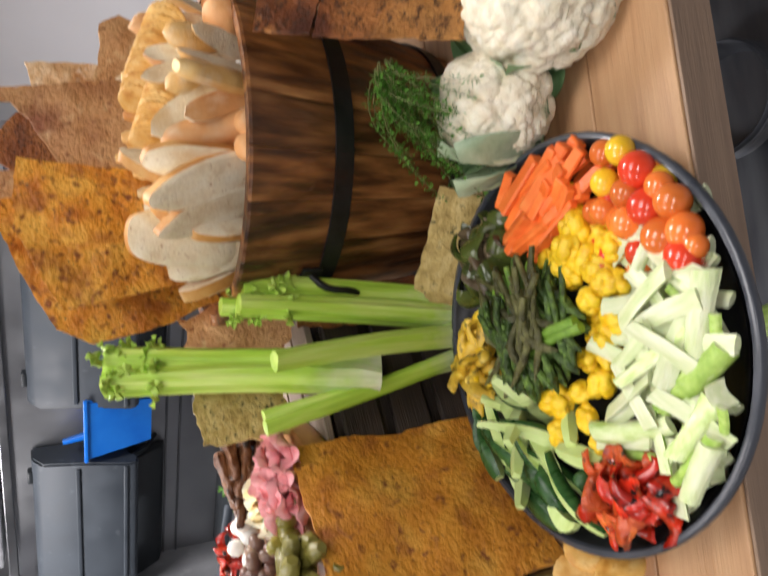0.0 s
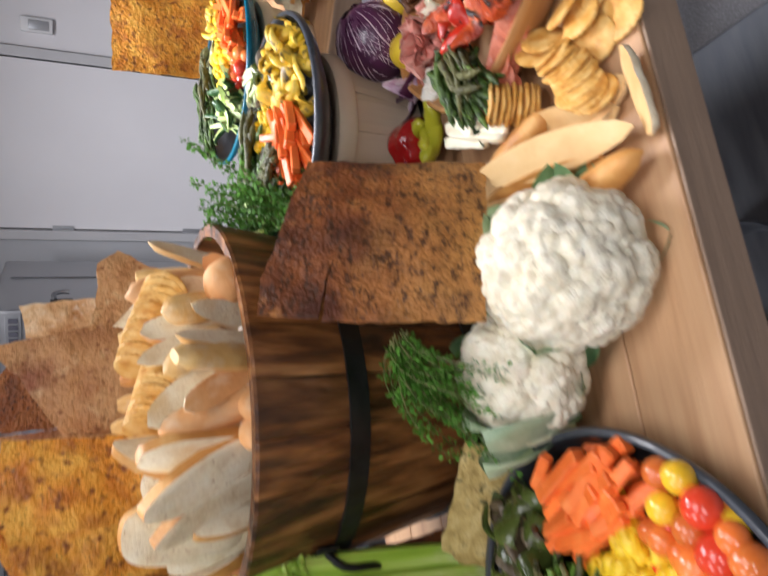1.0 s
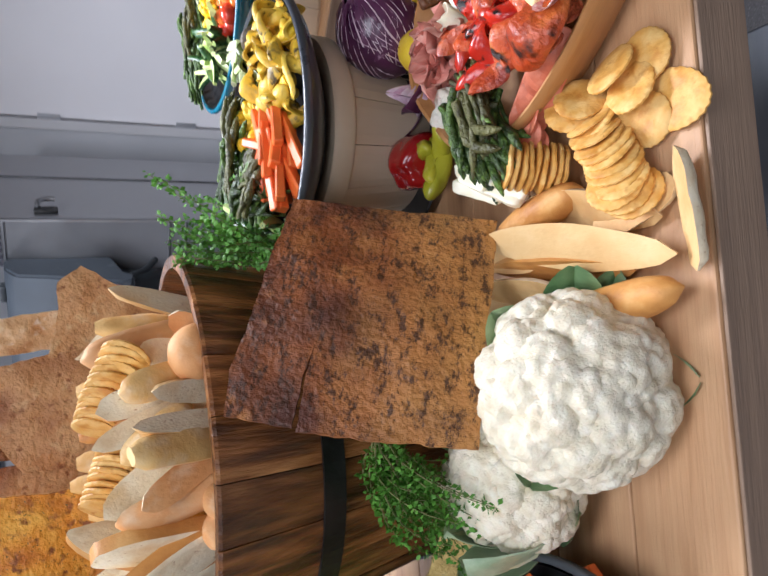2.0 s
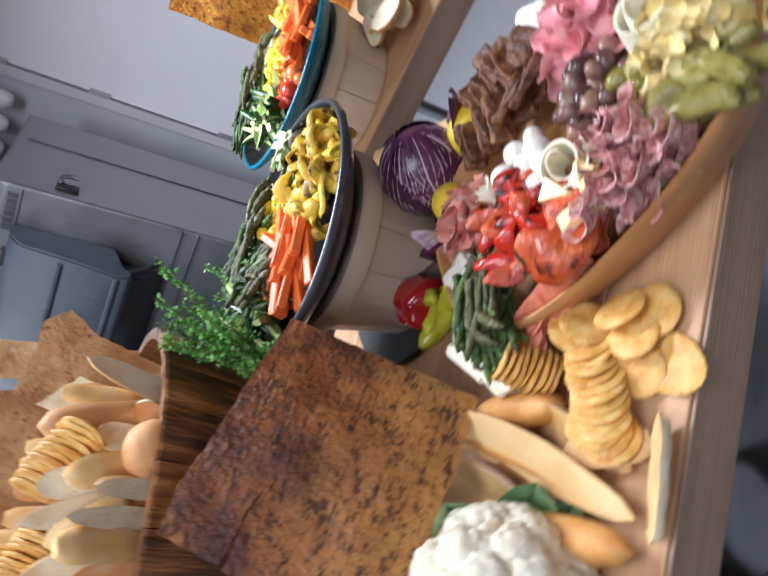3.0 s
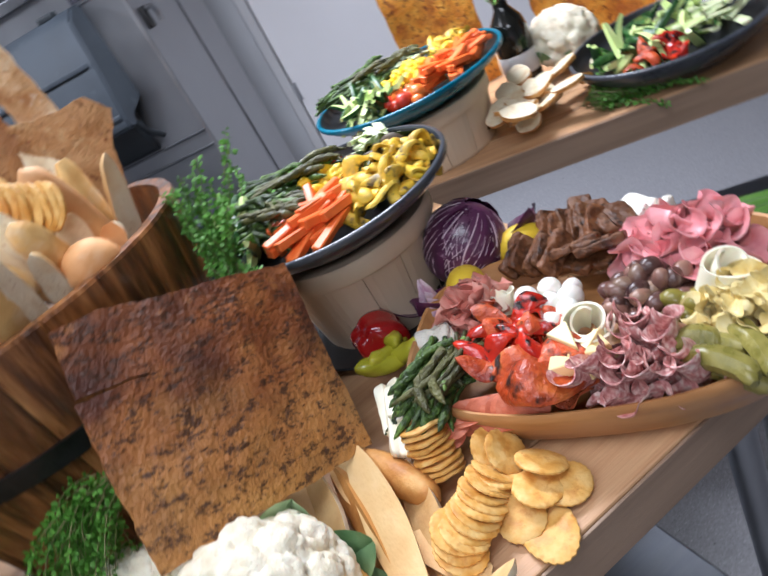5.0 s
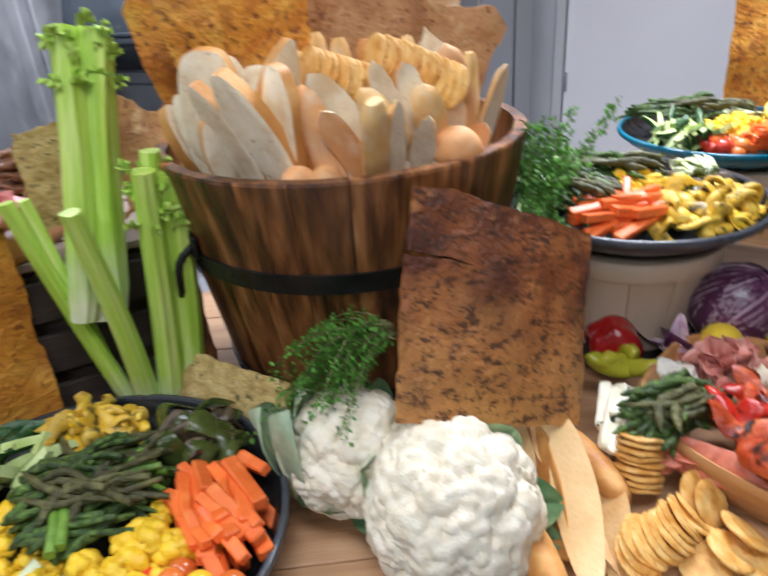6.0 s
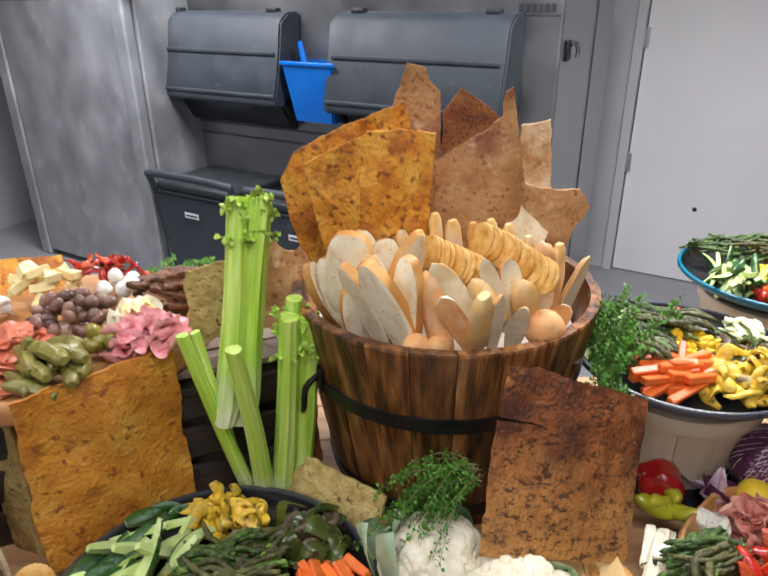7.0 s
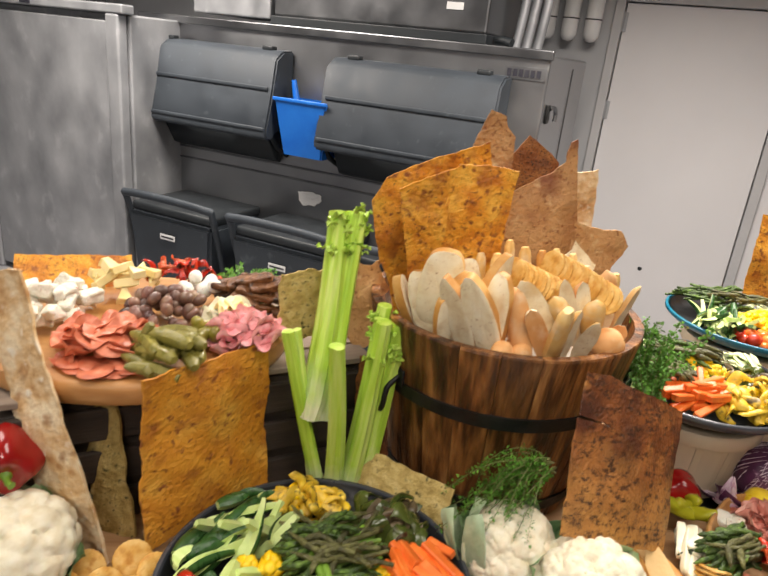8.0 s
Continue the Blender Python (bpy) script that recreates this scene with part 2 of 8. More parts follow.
asparagus_fresh = material("asparagus_fresh", [(0.3, (0.05, 0.11, 0.012)), (0.5, (0.10, 0.19, 0.025)), (0.75, (0.20, 0.31, 0.06))], 90, 0.4, 0.4, 260, var=0.3)
bright_green = material("bright_green", [(0.3, (0.10, 0.22, 0.02)), (0.7, (0.22, 0.38, 0.05))], 30, 0.35, 0.2, 120, (4, 4, 0.5), var=0.15)
yellow_veg = material("yellow_veg", [(0.3, (0.74, 0.40, 0.006)), (0.5, (0.85, 0.57, 0.012)), (0.8, (0.90, 0.68, 0.06))], 60, 0.40, 0.35, 300, spots=((0.16, 0.11, 0.02), 110, 0.66, 0.74), var=0.1)
squash = material("squash", [(0.3, (0.48, 0.29, 0.03)), (0.5, (0.76, 0.49, 0.035)), (0.75, (0.86, 0.66, 0.12))], 50, 0.4, 0.3, 180, spots=[((0.09, 0.06, 0.02), 80, 0.56, 0.66), ((0.26, 0.18, 0.06), 30, 0.58, 0.70)], var=0.3)
mushroom = material("mushroom", [(0.3, (0.045, 0.03, 0.016)), (0.6, (0.13, 0.095, 0.05)), (0.8, (0.24, 0.19, 0.11))], 50, 0.4, 0.4, 180, var=0.3)
tomato_red = material("tomato_red", [(0.3, (0.52, 0.03, 0.012)), (0.7, (0.68, 0.06, 0.02))], 14, 0.16, 0.03, 120, var=0.2, coat=0.3, sss=0.1, rough_var=0.04)
tomato_orange = material("tomato_orange", [(0.3, (0.60, 0.12, 0.02)), (0.7, (0.74, 0.20, 0.035))], 14, 0.16, 0.03, 120, var=0.2, coat=0.3, sss=0.1, rough_var=0.04)
tomato_yellow = material("tomato_yellow", [(0.3, (0.74, 0.40, 0.01)), (0.7, (0.85, 0.55, 0.03))], 14, 0.16, 0.03, 120, var=0.1, coat=0.3, sss=0.1, rough_var=0.04)
pepper_red = material("pepper_red", [(0.3, (0.20, 0.006, 0.006)), (0.7, (0.38, 0.012, 0.010))], 16, 0.16, 0.04, 60, var=0.15, coat=0.3, rough_var=0.05)
roast_red = material("roast_red", [(0.3, (0.30, 0.008, 0.005)), (0.55, (0.54, 0.026, 0.008)), (0.8, (0.64, 0.085, 0.016))], 36, 0.24, 0.3, 120, spots=((0.015, 0.008, 0.007), 75, 0.53, 0.63), var=0.25, coat=0.25)
roast_orange = material("roast_orange", [(0.3, (0.42, 0.045, 0.010)), (0.55, (0.60, 0.095, 0.018)), (0.8, (0.72, 0.22, 0.03))], 50, 0.36, 0.6, 120, spots=[((0.02, 0.010, 0.007), 55, 0.55, 0.65), ((0.30, 0.03, 0.01), 90, 0.55, 0.7)], var=0.2, coat=0.1)
roast_green = material("roast_green", [(0.3, (0.03, 0.045, 0.01)), (0.7, (0.10, 0.13, 0.025))], 30, 0.25, 0.3, 100, spots=((0.02, 0.012, 0.01), 30, 0.55, 0.7), var=0.25, coat=0.2)
radicchio_purple = material("radicchio_purple", [(0.3, (0.05, 0.012, 0.04)), (0.55, (0.11, 0.028, 0.08)), (0.8, (0.22, 0.09, 0.17))], 18, 0.35, 0.35, 60, (1, 1, 0.35), spots=[((0.42, 0.26, 0.36), 60, 0.62, 0.70)], var=0.12, coat=0.1)
radicchio_vein = material("radicchio_vein", [(0.3, (0.55, 0.38, 0.48)), (0.7, (0.75, 0.63, 0.68))], 40, 0.45, 0.2, 120, var=0.06)
onion_pink = material("onion_pink", [(0.3, (0.52, 0.20, 0.38)), (0.5, (0.76, 0.54, 0.66)), (0.7, (0.90, 0.84, 0.86))], 12, 0.35, 0.2, 60, (6, 6, 0.4), var=0.1)
pepper_lime = material("pepper_lime", [(0.3, (0.30, 0.30, 0.012)), (0.7, (0.47, 0.43, 0.03))], 16, 0.25, 0.2, 70, var=0.1, coat=0.2)
lemon = material("lemon", [(0.3, (0.76, 0.50, 0.02)), (0.7, (0.85, 0.62, 0.05))], 40, 0.35, 0.3, 260, var=0.06)
cheese_white = material("cheese_white", [(0.3, (0.78, 0.72, 0.52)), (0.7, (0.87, 0.84, 0.68))], 30, 0.5, 0.2, 160, var=0.05, sss=0.15)
feta = material("feta", [(0.3, (0.74, 0.69, 0.57)), (0.7, (0.86, 0.83, 0.73))], 60, 0.65, 0.5, 200, spots=((0.42, 0.05, 0.02), 150, 0.66, 0.70), var=0.05, sss=0.1)
cheese_yellow = material("cheese_yellow", [(0.3, (0.78, 0.62, 0.26)), (0.7, (0.86, 0.74, 0.42))], 20, 0.4, 0.15, 160, var=0.05, sss=0.1)
mozzarella = material("mozzarella", [(0.3, (0.76, 0.73, 0.64)), (0.7, (0.86, 0.84, 0.77))], 20, 0.35, 0.15, 100, spots=[((0.06, 0.08, 0.03), 200, 0.68, 0.73), ((0.35, 0.05, 0.02), 170, 0.70, 0.74)], var=0.04, sss=0.15)
olive_dark = material("olive_dark", [(0.3, (0.06, 0.026, 0.028)), (0.5, (0.19, 0.095, 0.07)), (0.72, (0.32, 0.215, 0.13))], 22, 0.32, 0.15, 90, var=0.5, coat=0.08)
olive_green = material("olive_green", [(0.3, (0.17, 0.15, 0.02)), (0.7, (0.33, 0.28, 0.05))], 18, 0.28, 0.15, 90, var=0.2, coat=0.15)
pickle = material("pickle", [(0.3, (0.13, 0.12, 0.02)), (0.7, (0.29, 0.25, 0.06))], 22, 0.32, 0.25, 90, (4, 4, 0.6), var=0.2, coat=0.15)
artichoke = material("artichoke", [(0.3, (0.60, 0.42, 0.10)), (0.55, (0.72, 0.60, 0.26)), (0.8, (0.78, 0.72, 0.48))], 40, 0.4, 0.3, 110, var=0.14)
steak = material("steak", [(0.32, (0.045, 0.015, 0.005)), (0.52, (0.15, 0.055, 0.017)), (0.78, (0.26, 0.125, 0.05))], 70, 0.5, 0.8, 150, spots=((0.016, 0.008, 0.005), 60, 0.55, 0.66), var=0.3)
ham_pink = material("ham_pink", [(0.3, (0.72, 0.24, 0.26)), (0.55, (0.84, 0.38, 0.39)), (0.8, (0.92, 0.62, 0.59))], 50, 0.42, 0.25, 160, var=0.12, sss=0.1)
prosciutto = material("prosciutto", [(0.3, (0.56, 0.17, 0.14)), (0.52, (0.72, 0.32, 0.25)), (0.78, (0.82, 0.58, 0.48))], 24, 0.4, 0.2, 100, (1, 4, 1), var=0.1)
salami = material("salami", [(0.34, (0.44, 0.13, 0.125)), (0.50, (0.66, 0.34, 0.31)), (0.62, (0.84, 0.66, 0.60))], 170, 0.45, 0.3, 220, var=0.15)
pepperoni = material("pepperoni", [(0.3, (0.48, 0.11, 0.055)), (0.55, (0.64, 0.19, 0.10)), (0.8, (0.76, 0.33, 0.21))], 80, 0.4, 0.2, 220, var=0.12)
cutlet_orange = material("cutlet_orange", [(0.3, (0.42, 0.075, 0.025)), (0.6, (0.62, 0.15, 0.05)), (0.8, (0.72, 0.25, 0.09))], 50, 0.4, 0.5, 160, spots=((0.05, 0.02, 0.012), 60, 0.64, 0.74), var=0.12)
paper = material("paper", [(0.3, (0.62, 0.56, 0.48)), (0.7, (0.74, 0.69, 0.61))], 14, 0.7, 0.3, 60, var=0.04)


def toast(m, z0, z1, colour, most=0.62):
    """Bakes the foot of a sheet paler, from height z0 up to z1, with an uneven border."""
    nt = m.node_tree
    bsdf = nt.nodes["Principled BSDF"]
    old = bsdf.inputs["Base Color"].links[0].from_socket
    coord = nt.nodes.new("ShaderNodeTexCoord")
    sep = nt.nodes.new("ShaderNodeSeparateXYZ")
    nt.links.new(coord.outputs["Object"], sep.inputs[0])
    nz = nt.nodes.new("ShaderNodeTexNoise")
    nz.inputs["Scale"].default_value, nz.inputs["Detail"].default_value = 22, 6
    nt.links.new(coord.outputs["Object"], nz.inputs["Vector"])
    add = nt.nodes.new("ShaderNodeMath")
    add.operation = "MULTIPLY_ADD"
    add.inputs[1].default_value = 0.22
    nt.links.new(nz.outputs["Fac"], add.inputs[0])
    nt.links.new(sep.outputs["Z"], add.inputs[2])
    mr = nt.nodes.new("ShaderNodeMapRange")
    mr.inputs["From Min"].default_value, mr.inputs["From Max"].default_value = z0 + 0.11, z1 + 0.11
    mr.inputs["To Min"].default_value, mr.inputs["To Max"].default_value = most, 0.0
    nt.links.new(add.outputs[0], mr.inputs["Value"])
    mix = nt.nodes.new("ShaderNodeMix")
    mix.data_type, mix.blend_type = "RGBA", "MIX"
    nt.links.new(mr.outputs[0], mix.inputs["Factor"])
    nt.links.new(old, mix.inputs[6])
    mix.inputs[7].default_value = (*colour, 1)
    nt.links.new(mix.outputs[2], bsdf.inputs["Base Color"])
    return m


toasted = toast(material("toasted", [(0.32, (0.13, 0.035, 0.011)), (0.48, (0.32, 0.10, 0.024)), (0.68, (0.48, 0.185, 0.045))], 13, 0.55, 0.5, 150, var=0.02,
                         spots=[((0.065, 0.018, 0.010), 8, 0.47, 0.66), ((0.44, 0.18, 0.045), 40, 0.60, 0.74)]), -0.04, 0.17, (0.66, 0.335, 0.085), 0.78)
nt = toasted.node_tree
fn = nt.nodes.new("ShaderNodeTexNoise")
fn.inputs["Scale"].default_value, fn.inputs["Detail"].default_value, fn.inputs["Roughness"].default_value = 85, 9, 0.8
fm = nt.nodes.new("ShaderNodeMapping")
fm.inputs["Scale"].default_value = (0.55, 1, 1)
fc = nt.nodes.new("ShaderNodeTexCoord")
nt.links.new(fc.outputs["Object"], fm.inputs["Vector"])
nt.links.new(fm.outputs[0], fn.inputs["Vector"])
fr = nt.nodes.new("ShaderNodeMapRange")
fr.inputs["From Min"].default_value, fr.inputs["From Max"].default_value = 0.505, 0.575
fr.inputs["To Max"].default_value = 0.92
nt.links.new(fn.outputs["Fac"], fr.inputs["Value"])
fx = nt.nodes.new("ShaderNodeMix")
fx.data_type = "RGBA"
fx.inputs[7].default_value = (0.055, 0.020, 0.008, 1)
last = nt.nodes["Principled BSDF"].inputs["Base Color"].links[0].from_socket
nt.links.new(last, fx.inputs[6])
nt.links.new(fr.outputs[0], fx.inputs["Factor"])
nt.links.new(fx.outputs[2], nt.nodes["Principled BSDF"].inputs["Base Color"])

stalk_green = toast(material("stalk_green", [(0.3, (0.30, 0.54, 0.035)), (0.5, (0.50, 0.74, 0.09)), (0.72, (0.74, 0.88, 0.28))], 16, 0.36, 0.25, 110, (5, 5, 0.4), var=0.12, sss=0.1), -0.02, 0.10, (0.76, 0.78, 0.58), 0.9)
dark_celery = material("dark_celery", [(0.3, (0.05, 0.13, 0.012)), (0.7, (0.11, 0.23, 0.03))], 30, 0.35, 0.2, 120, (4, 4, 0.5), var=0.15)

# ---- building helpers ----


def thing(name, m, label, category, group="", kind=""):
    ob = new(name)
    ob.empty_display_size = 0.02
    ob.matrix_world = m
    return tagged(ob, label, category, group, kind)


def mesh_of(bm, mats, smooth=True, name="mesh", crease=48):
    me = bpy.data.meshes.new(name)
    bm.normal_update()
    bm.to_mesh(me)
    bm.free()
    for mt in (mats if isinstance(mats, (list, tuple)) else [mats]):
        me.materials.append(mt)
    if smooth:
        me.polygons.foreach_set("use_smooth", [True] * len(me.polygons))
        me.set_sharp_from_angle(angle=radians(crease))
    return me


def part(name, bm, mats, parent, label="", smooth=True, m=None):
    me = bm if isinstance(bm, bpy.types.Mesh) else mesh_of(bm, mats, smooth, name)
    ob = new(name, me)
    ob.parent = parent
    if m is not None:
        ob.matrix_basis = m
    return tagged(ob, label)


def solid(name, bm, mats, m, label, category, group="", kind="", smooth=True):
    """A thing of one mesh."""
    me = bm if isinstance(bm, bpy.types.Mesh) else mesh_of(bm, mats, smooth, name)
    ob = new(name, me)
    ob.matrix_world = m
    return tagged(ob, label, category, group, kind)


def box(sx, sy, sz, bevel=0.0, at=(0, 0, 0), bm=None, segs=2, m=None):
    """A box of that size, its middle at at."""
    bm = bm or bmesh.new()
    got = bmesh.ops.create_cube(bm, size=1.0, matrix=(m or Matrix()) @ Matrix.Translation(at) @ Matrix.Diagonal((sx, sy, sz, 1)))
    if bevel:
        edges = list({e for v in got["verts"] for e in v.link_edges})
        bmesh.ops.bevel(bm, geom=edges, offset=bevel, segments=segs, profile=0.5, affect="EDGES")
    return bm


def lathe(profile, segs=48, bm=None, wobble=0.0):
    """Turns (radius, height) points about z; ends with radius 0 are closed."""
    bm = bm or bmesh.new()
    rings = []
    for r, z in profile:
        if r <= 1e-6:
            rings.append([bm.verts.new((0, 0, z))])
        else:
            rings.append([bm.verts.new((r * math.cos(a) * (1 + wobble * math.sin(3 * a + 1)), r * math.sin(a) * (1 + wobble * math.cos(2 * a)), z))
                          for a in (2 * math.pi * i / segs for i in range(segs))])
    for a, b in zip(rings, rings[1:]):
        for i in range(segs):
            j = (i + 1) % segs
            q = [a[i % len(a)], a[j % len(a)], b[j % len(b)], b[i % len(b)]]
            q = list(dict.fromkeys(q))
            if len(q) >= 3:
                bm.faces.new(q)
    return bm


def tube(points, radii, segs=8, bm=None, shape=None, mat_index=0):
    """A swept tube with closed ends; shape(angle, along) scales the radius."""
    bm = bm or bmesh.new()
    pts = [Vector(p) for p in points]
    side = None
    rings = []
    for i, p in enumerate(pts):
        way = (pts[min(i + 1, len(pts) - 1)] - pts[max(i - 1, 0)]).normalized()
        if side is None:
            side = way.orthogonal().normalized()
        side = (side - way * side.dot(way)).normalized()
        up = way.cross(side)
        k = i / (len(pts) - 1)
        ring = []
        for s in range(segs):
            a = 2 * math.pi * s / segs
            r = radii[i] * (shape(a, k) if shape else 1)
            ring.append(bm.verts.new(p + side * (r * math.cos(a)) + up * (r * math.sin(a))))
        rings.append(ring)
    fs = []
    for a, b in zip(rings, rings[1:]):
        for s in range(segs):
            fs.append(bm.faces.new((a[s], a[(s + 1) % segs], b[(s + 1) % segs], b[s])))
    fs.append(bm.faces.new(rings[0][::-1]))
    fs.append(bm.faces.new(rings[-1]))
    for f in fs:
        f.material_index = mat_index
    return bm


def bend(points, n):
    """A smooth line of n points through the given ones."""
    p = [Vector(q) for q in points]
    out = []
    for i in range(n):
        f = i / (n - 1) * (len(p) - 1)
        k = min(int(f), len(p) - 2)
        u = f - k
        a, b, c, d = p[max(k - 1, 0)], p[k], p[k + 1], p[min(k + 2, len(p) - 1)]
        out.append(0.5 * ((2 * b) + (c - a) * u + (2 * a - 5 * b + 4 * c - d) * u * u + (3 * b - a - 3 * c + d) * u ** 3))
    return out


def blob(rx, ry, rz, sub=3, amp=0.0, freq=1.0, seed=0, bm=None, at=(0, 0, 0), mat_index=0):
    bm = bm or bmesh.new()
    got = bmesh.ops.create_icosphere(bm, subdivisions=sub, radius=1.0)
    off = Vector((seed * 3.7, seed * 1.3, seed * 2.1))
    for v in got["verts"]:
        n = v.co.copy()
        k = 1 + amp * noise.fractal(n * freq + off, 1.0, 2.0, 3) if amp else 1
        v.co = Vector((n.x * rx * k + at[0], n.y * ry * k + at[1], n.z * rz * k + at[2]))
    if mat_index:
        for f in {f for v in got["verts"] for f in v.link_faces}:
            f.material_index = mat_index
    return bm


def sheet(w, h, thick=0.005, bulge=0.01, ragged=0.006, seed=0, nx=26, ny=26, curl=0.0, taper=0.0, skew=0.0, notch=None):
    """A baked sheet in the xz plane, its bottom middle at the origin, facing -y: waved, with a broken outline and a thickness.
    notch(x, z) from 0 to 1 gives the height kept at each place of the top edge."""
    bm = bmesh.new()
    off = Vector((seed * 5.1, seed * 2.3, 0))
    front, back = [], []
    for j in range(ny + 1):
        rf, rb = [], []
        for i in range(nx + 1):
            u, v = i / nx - 0.5, j / ny
            top = notch(u) if notch else 1.0
            edge_x = ragged * noise.fractal(Vector((0, v * 5 * h / 0.2, 3)) + off, 1.0, 2.0, 4) * (1 if u > 0 else -1) * (abs(u) * 2) ** 6
            edge_z = ragged * noise.fractal(Vector((u * 5 * w / 0.2, 7, 0)) + off, 1.0, 2.0, 4) * (abs(2 * v - 1)) ** 6
            x = u * w * (1 - taper * v) + edge_x + skew * v
            z = v * h * top + edge_z
            y = bulge * noise.fractal(Vector((x * 7, z * 7, 1)) + off, 1.0, 2.0, 2) + curl * (u * 2) ** 2 + curl * 0.5 * v ** 2 + 0.0012 * noise.noise(Vector((x * 60, z * 60, 2)))
            t = thick * (0.75 + 0.5 * noise.noise(Vector((x * 20, z * 20, 5)) + off)) * 0.5
            rf.append(bm.verts.new((x, y - t, z)))
            rb.append(bm.verts.new((x, y + t, z)))
        front.append(rf)
        back.append(rb)
    for j in range(ny):
        for i in range(nx):
            bm.faces.new((front[j][i], front[j][i + 1], front[j + 1][i + 1], front[j + 1][i]))
            bm.faces.new((back[j][i + 1], back[j][i], back[j + 1][i], back[j + 1][i + 1]))
    for j in range(ny):
        for i in (0, nx):
            q = [front[j][i], front[j + 1][i], back[j + 1][i], back[j][i]]
            bm.faces.new(q if i == 0 else q[::-1])
    for i in range(nx):
        for j in (0, ny):
            q = [front[j][i], back[j][i], back[j][i + 1], front[j][i + 1]]
            bm.faces.new(q if j == 0 else q[::-1])
    return bm


def stand(bl, br, tl, tr):
    """The pose of a sheet with these corners, and its width and height."""
    bl, br, tl, tr = (Vector(p) for p in (bl, br, tl, tr))
    foot = (bl + br) / 2
    z = ((tl + tr) / 2 - foot)
    h = z.length
    z.normalize()
    x = ((br - bl) + (tr - tl)) / 2
    w = (x - z * x.dot(z)).length
    x = (x - z * x.dot(z)).normalized()
    y = z.cross(x)
    m = Matrix((x, y, z)).transposed().to_4x4()
    m.translation = foot
    return m, w, h


def moved(bm, m):
    bm.transform(m)
    return bm


def frill(r, waves, amp, fold, t, seed):
    """A thin round slice, wavy towards its rim and folded over a line with radius fold."""
    bm = bmesh.new()
    q = random.Random(seed)
    ph, sq = q.uniform(0, 6), q.uniform(0.75, 1.0)
    n, m = 40, 6
    sides = []
    for off in (t / 2, -t / 2):
        mid = bm.verts.new((0, 0, off))
        rings = []
        for j in range(1, m + 1):
            k = j / m
            ring = []
            for i in range(n):
                a = 2 * math.pi * i / n
                rr = r * k * (1 + 0.08 * math.sin(3 * a + ph) + 0.04 * math.sin(7 * a + seed))
                x, y = rr * math.cos(a), rr * sq * math.sin(a)
                z = amp * k ** 1.6 * math.sin(waves * a + ph + 0.6 * math.sin(2 * a)) + 0.3 * amp * k * math.sin((waves + 3) * a + 2 * ph)
                th = x / fold
                ring.append(bm.verts.new(((fold - z) * math.sin(th), y, fold - (fold - z) * math.cos(th) + off)))
            rings.append(ring)
        sides.append((mid, rings))
    for s, (mid, rings) in enumerate(sides):
        for i in range(n):
            j = (i + 1) % n
            q0 = (mid, rings[0][i], rings[0][j])
            bm.faces.new(q0 if s == 0 else q0[::-1])
            for a, b in zip(rings, rings[1:]):
                f = (a[i], b[i], b[j], a[j])
                bm.faces.new(f if s == 0 else f[::-1])
    for i in range(n):
        j = (i + 1) % n
        bm.faces.new((sides[0][1][-1][i], sides[1][1][-1][i], sides[1][1][-1][j], sides[0][1][-1][j]))
    return bm


def chunk(l, w, h, rough_k, seed, cuts=6):
    """A cut block with uneven faces and soft edges."""
    bm = bmesh.new()
    bmesh.ops.create_cube(bm, size=1.0)
    bmesh.ops.subdivide_edges(bm, edges=bm.edges[:], cuts=cuts, use_grid_fill=True)
    for v in bm.verts:
        c = v.co * 2
        soft = Vector((c.x, c.y, c.z))
        ln = (abs(c.x) ** 8 + abs(c.y) ** 8 + abs(c.z) ** 8) ** 0.125
        soft /= max(ln, 1e-6)
        soft *= max(abs(c.x), abs(c.y), abs(c.z))
        p = Vector((soft.x * l / 2, soft.y * w / 2, soft.z * h / 2))
        k = rough_k * min(w, h)
        s = 1.6 / min(w, h)
        o = Vector((seed * 7.1, seed * 3.3, 0))
        p += Vector((noise.noise(p * s * 0.6 + o), noise.noise(p * s * 0.6 + o + Vector((9, 0, 0))), noise.noise(p * s * 0.6 + o + Vector((0, 9, 0))))) * k
        p += Vector((0, 0, 1)) * noise.noise(p * s * 2 + o) * k * 0.4
        v.co = p
    return bm


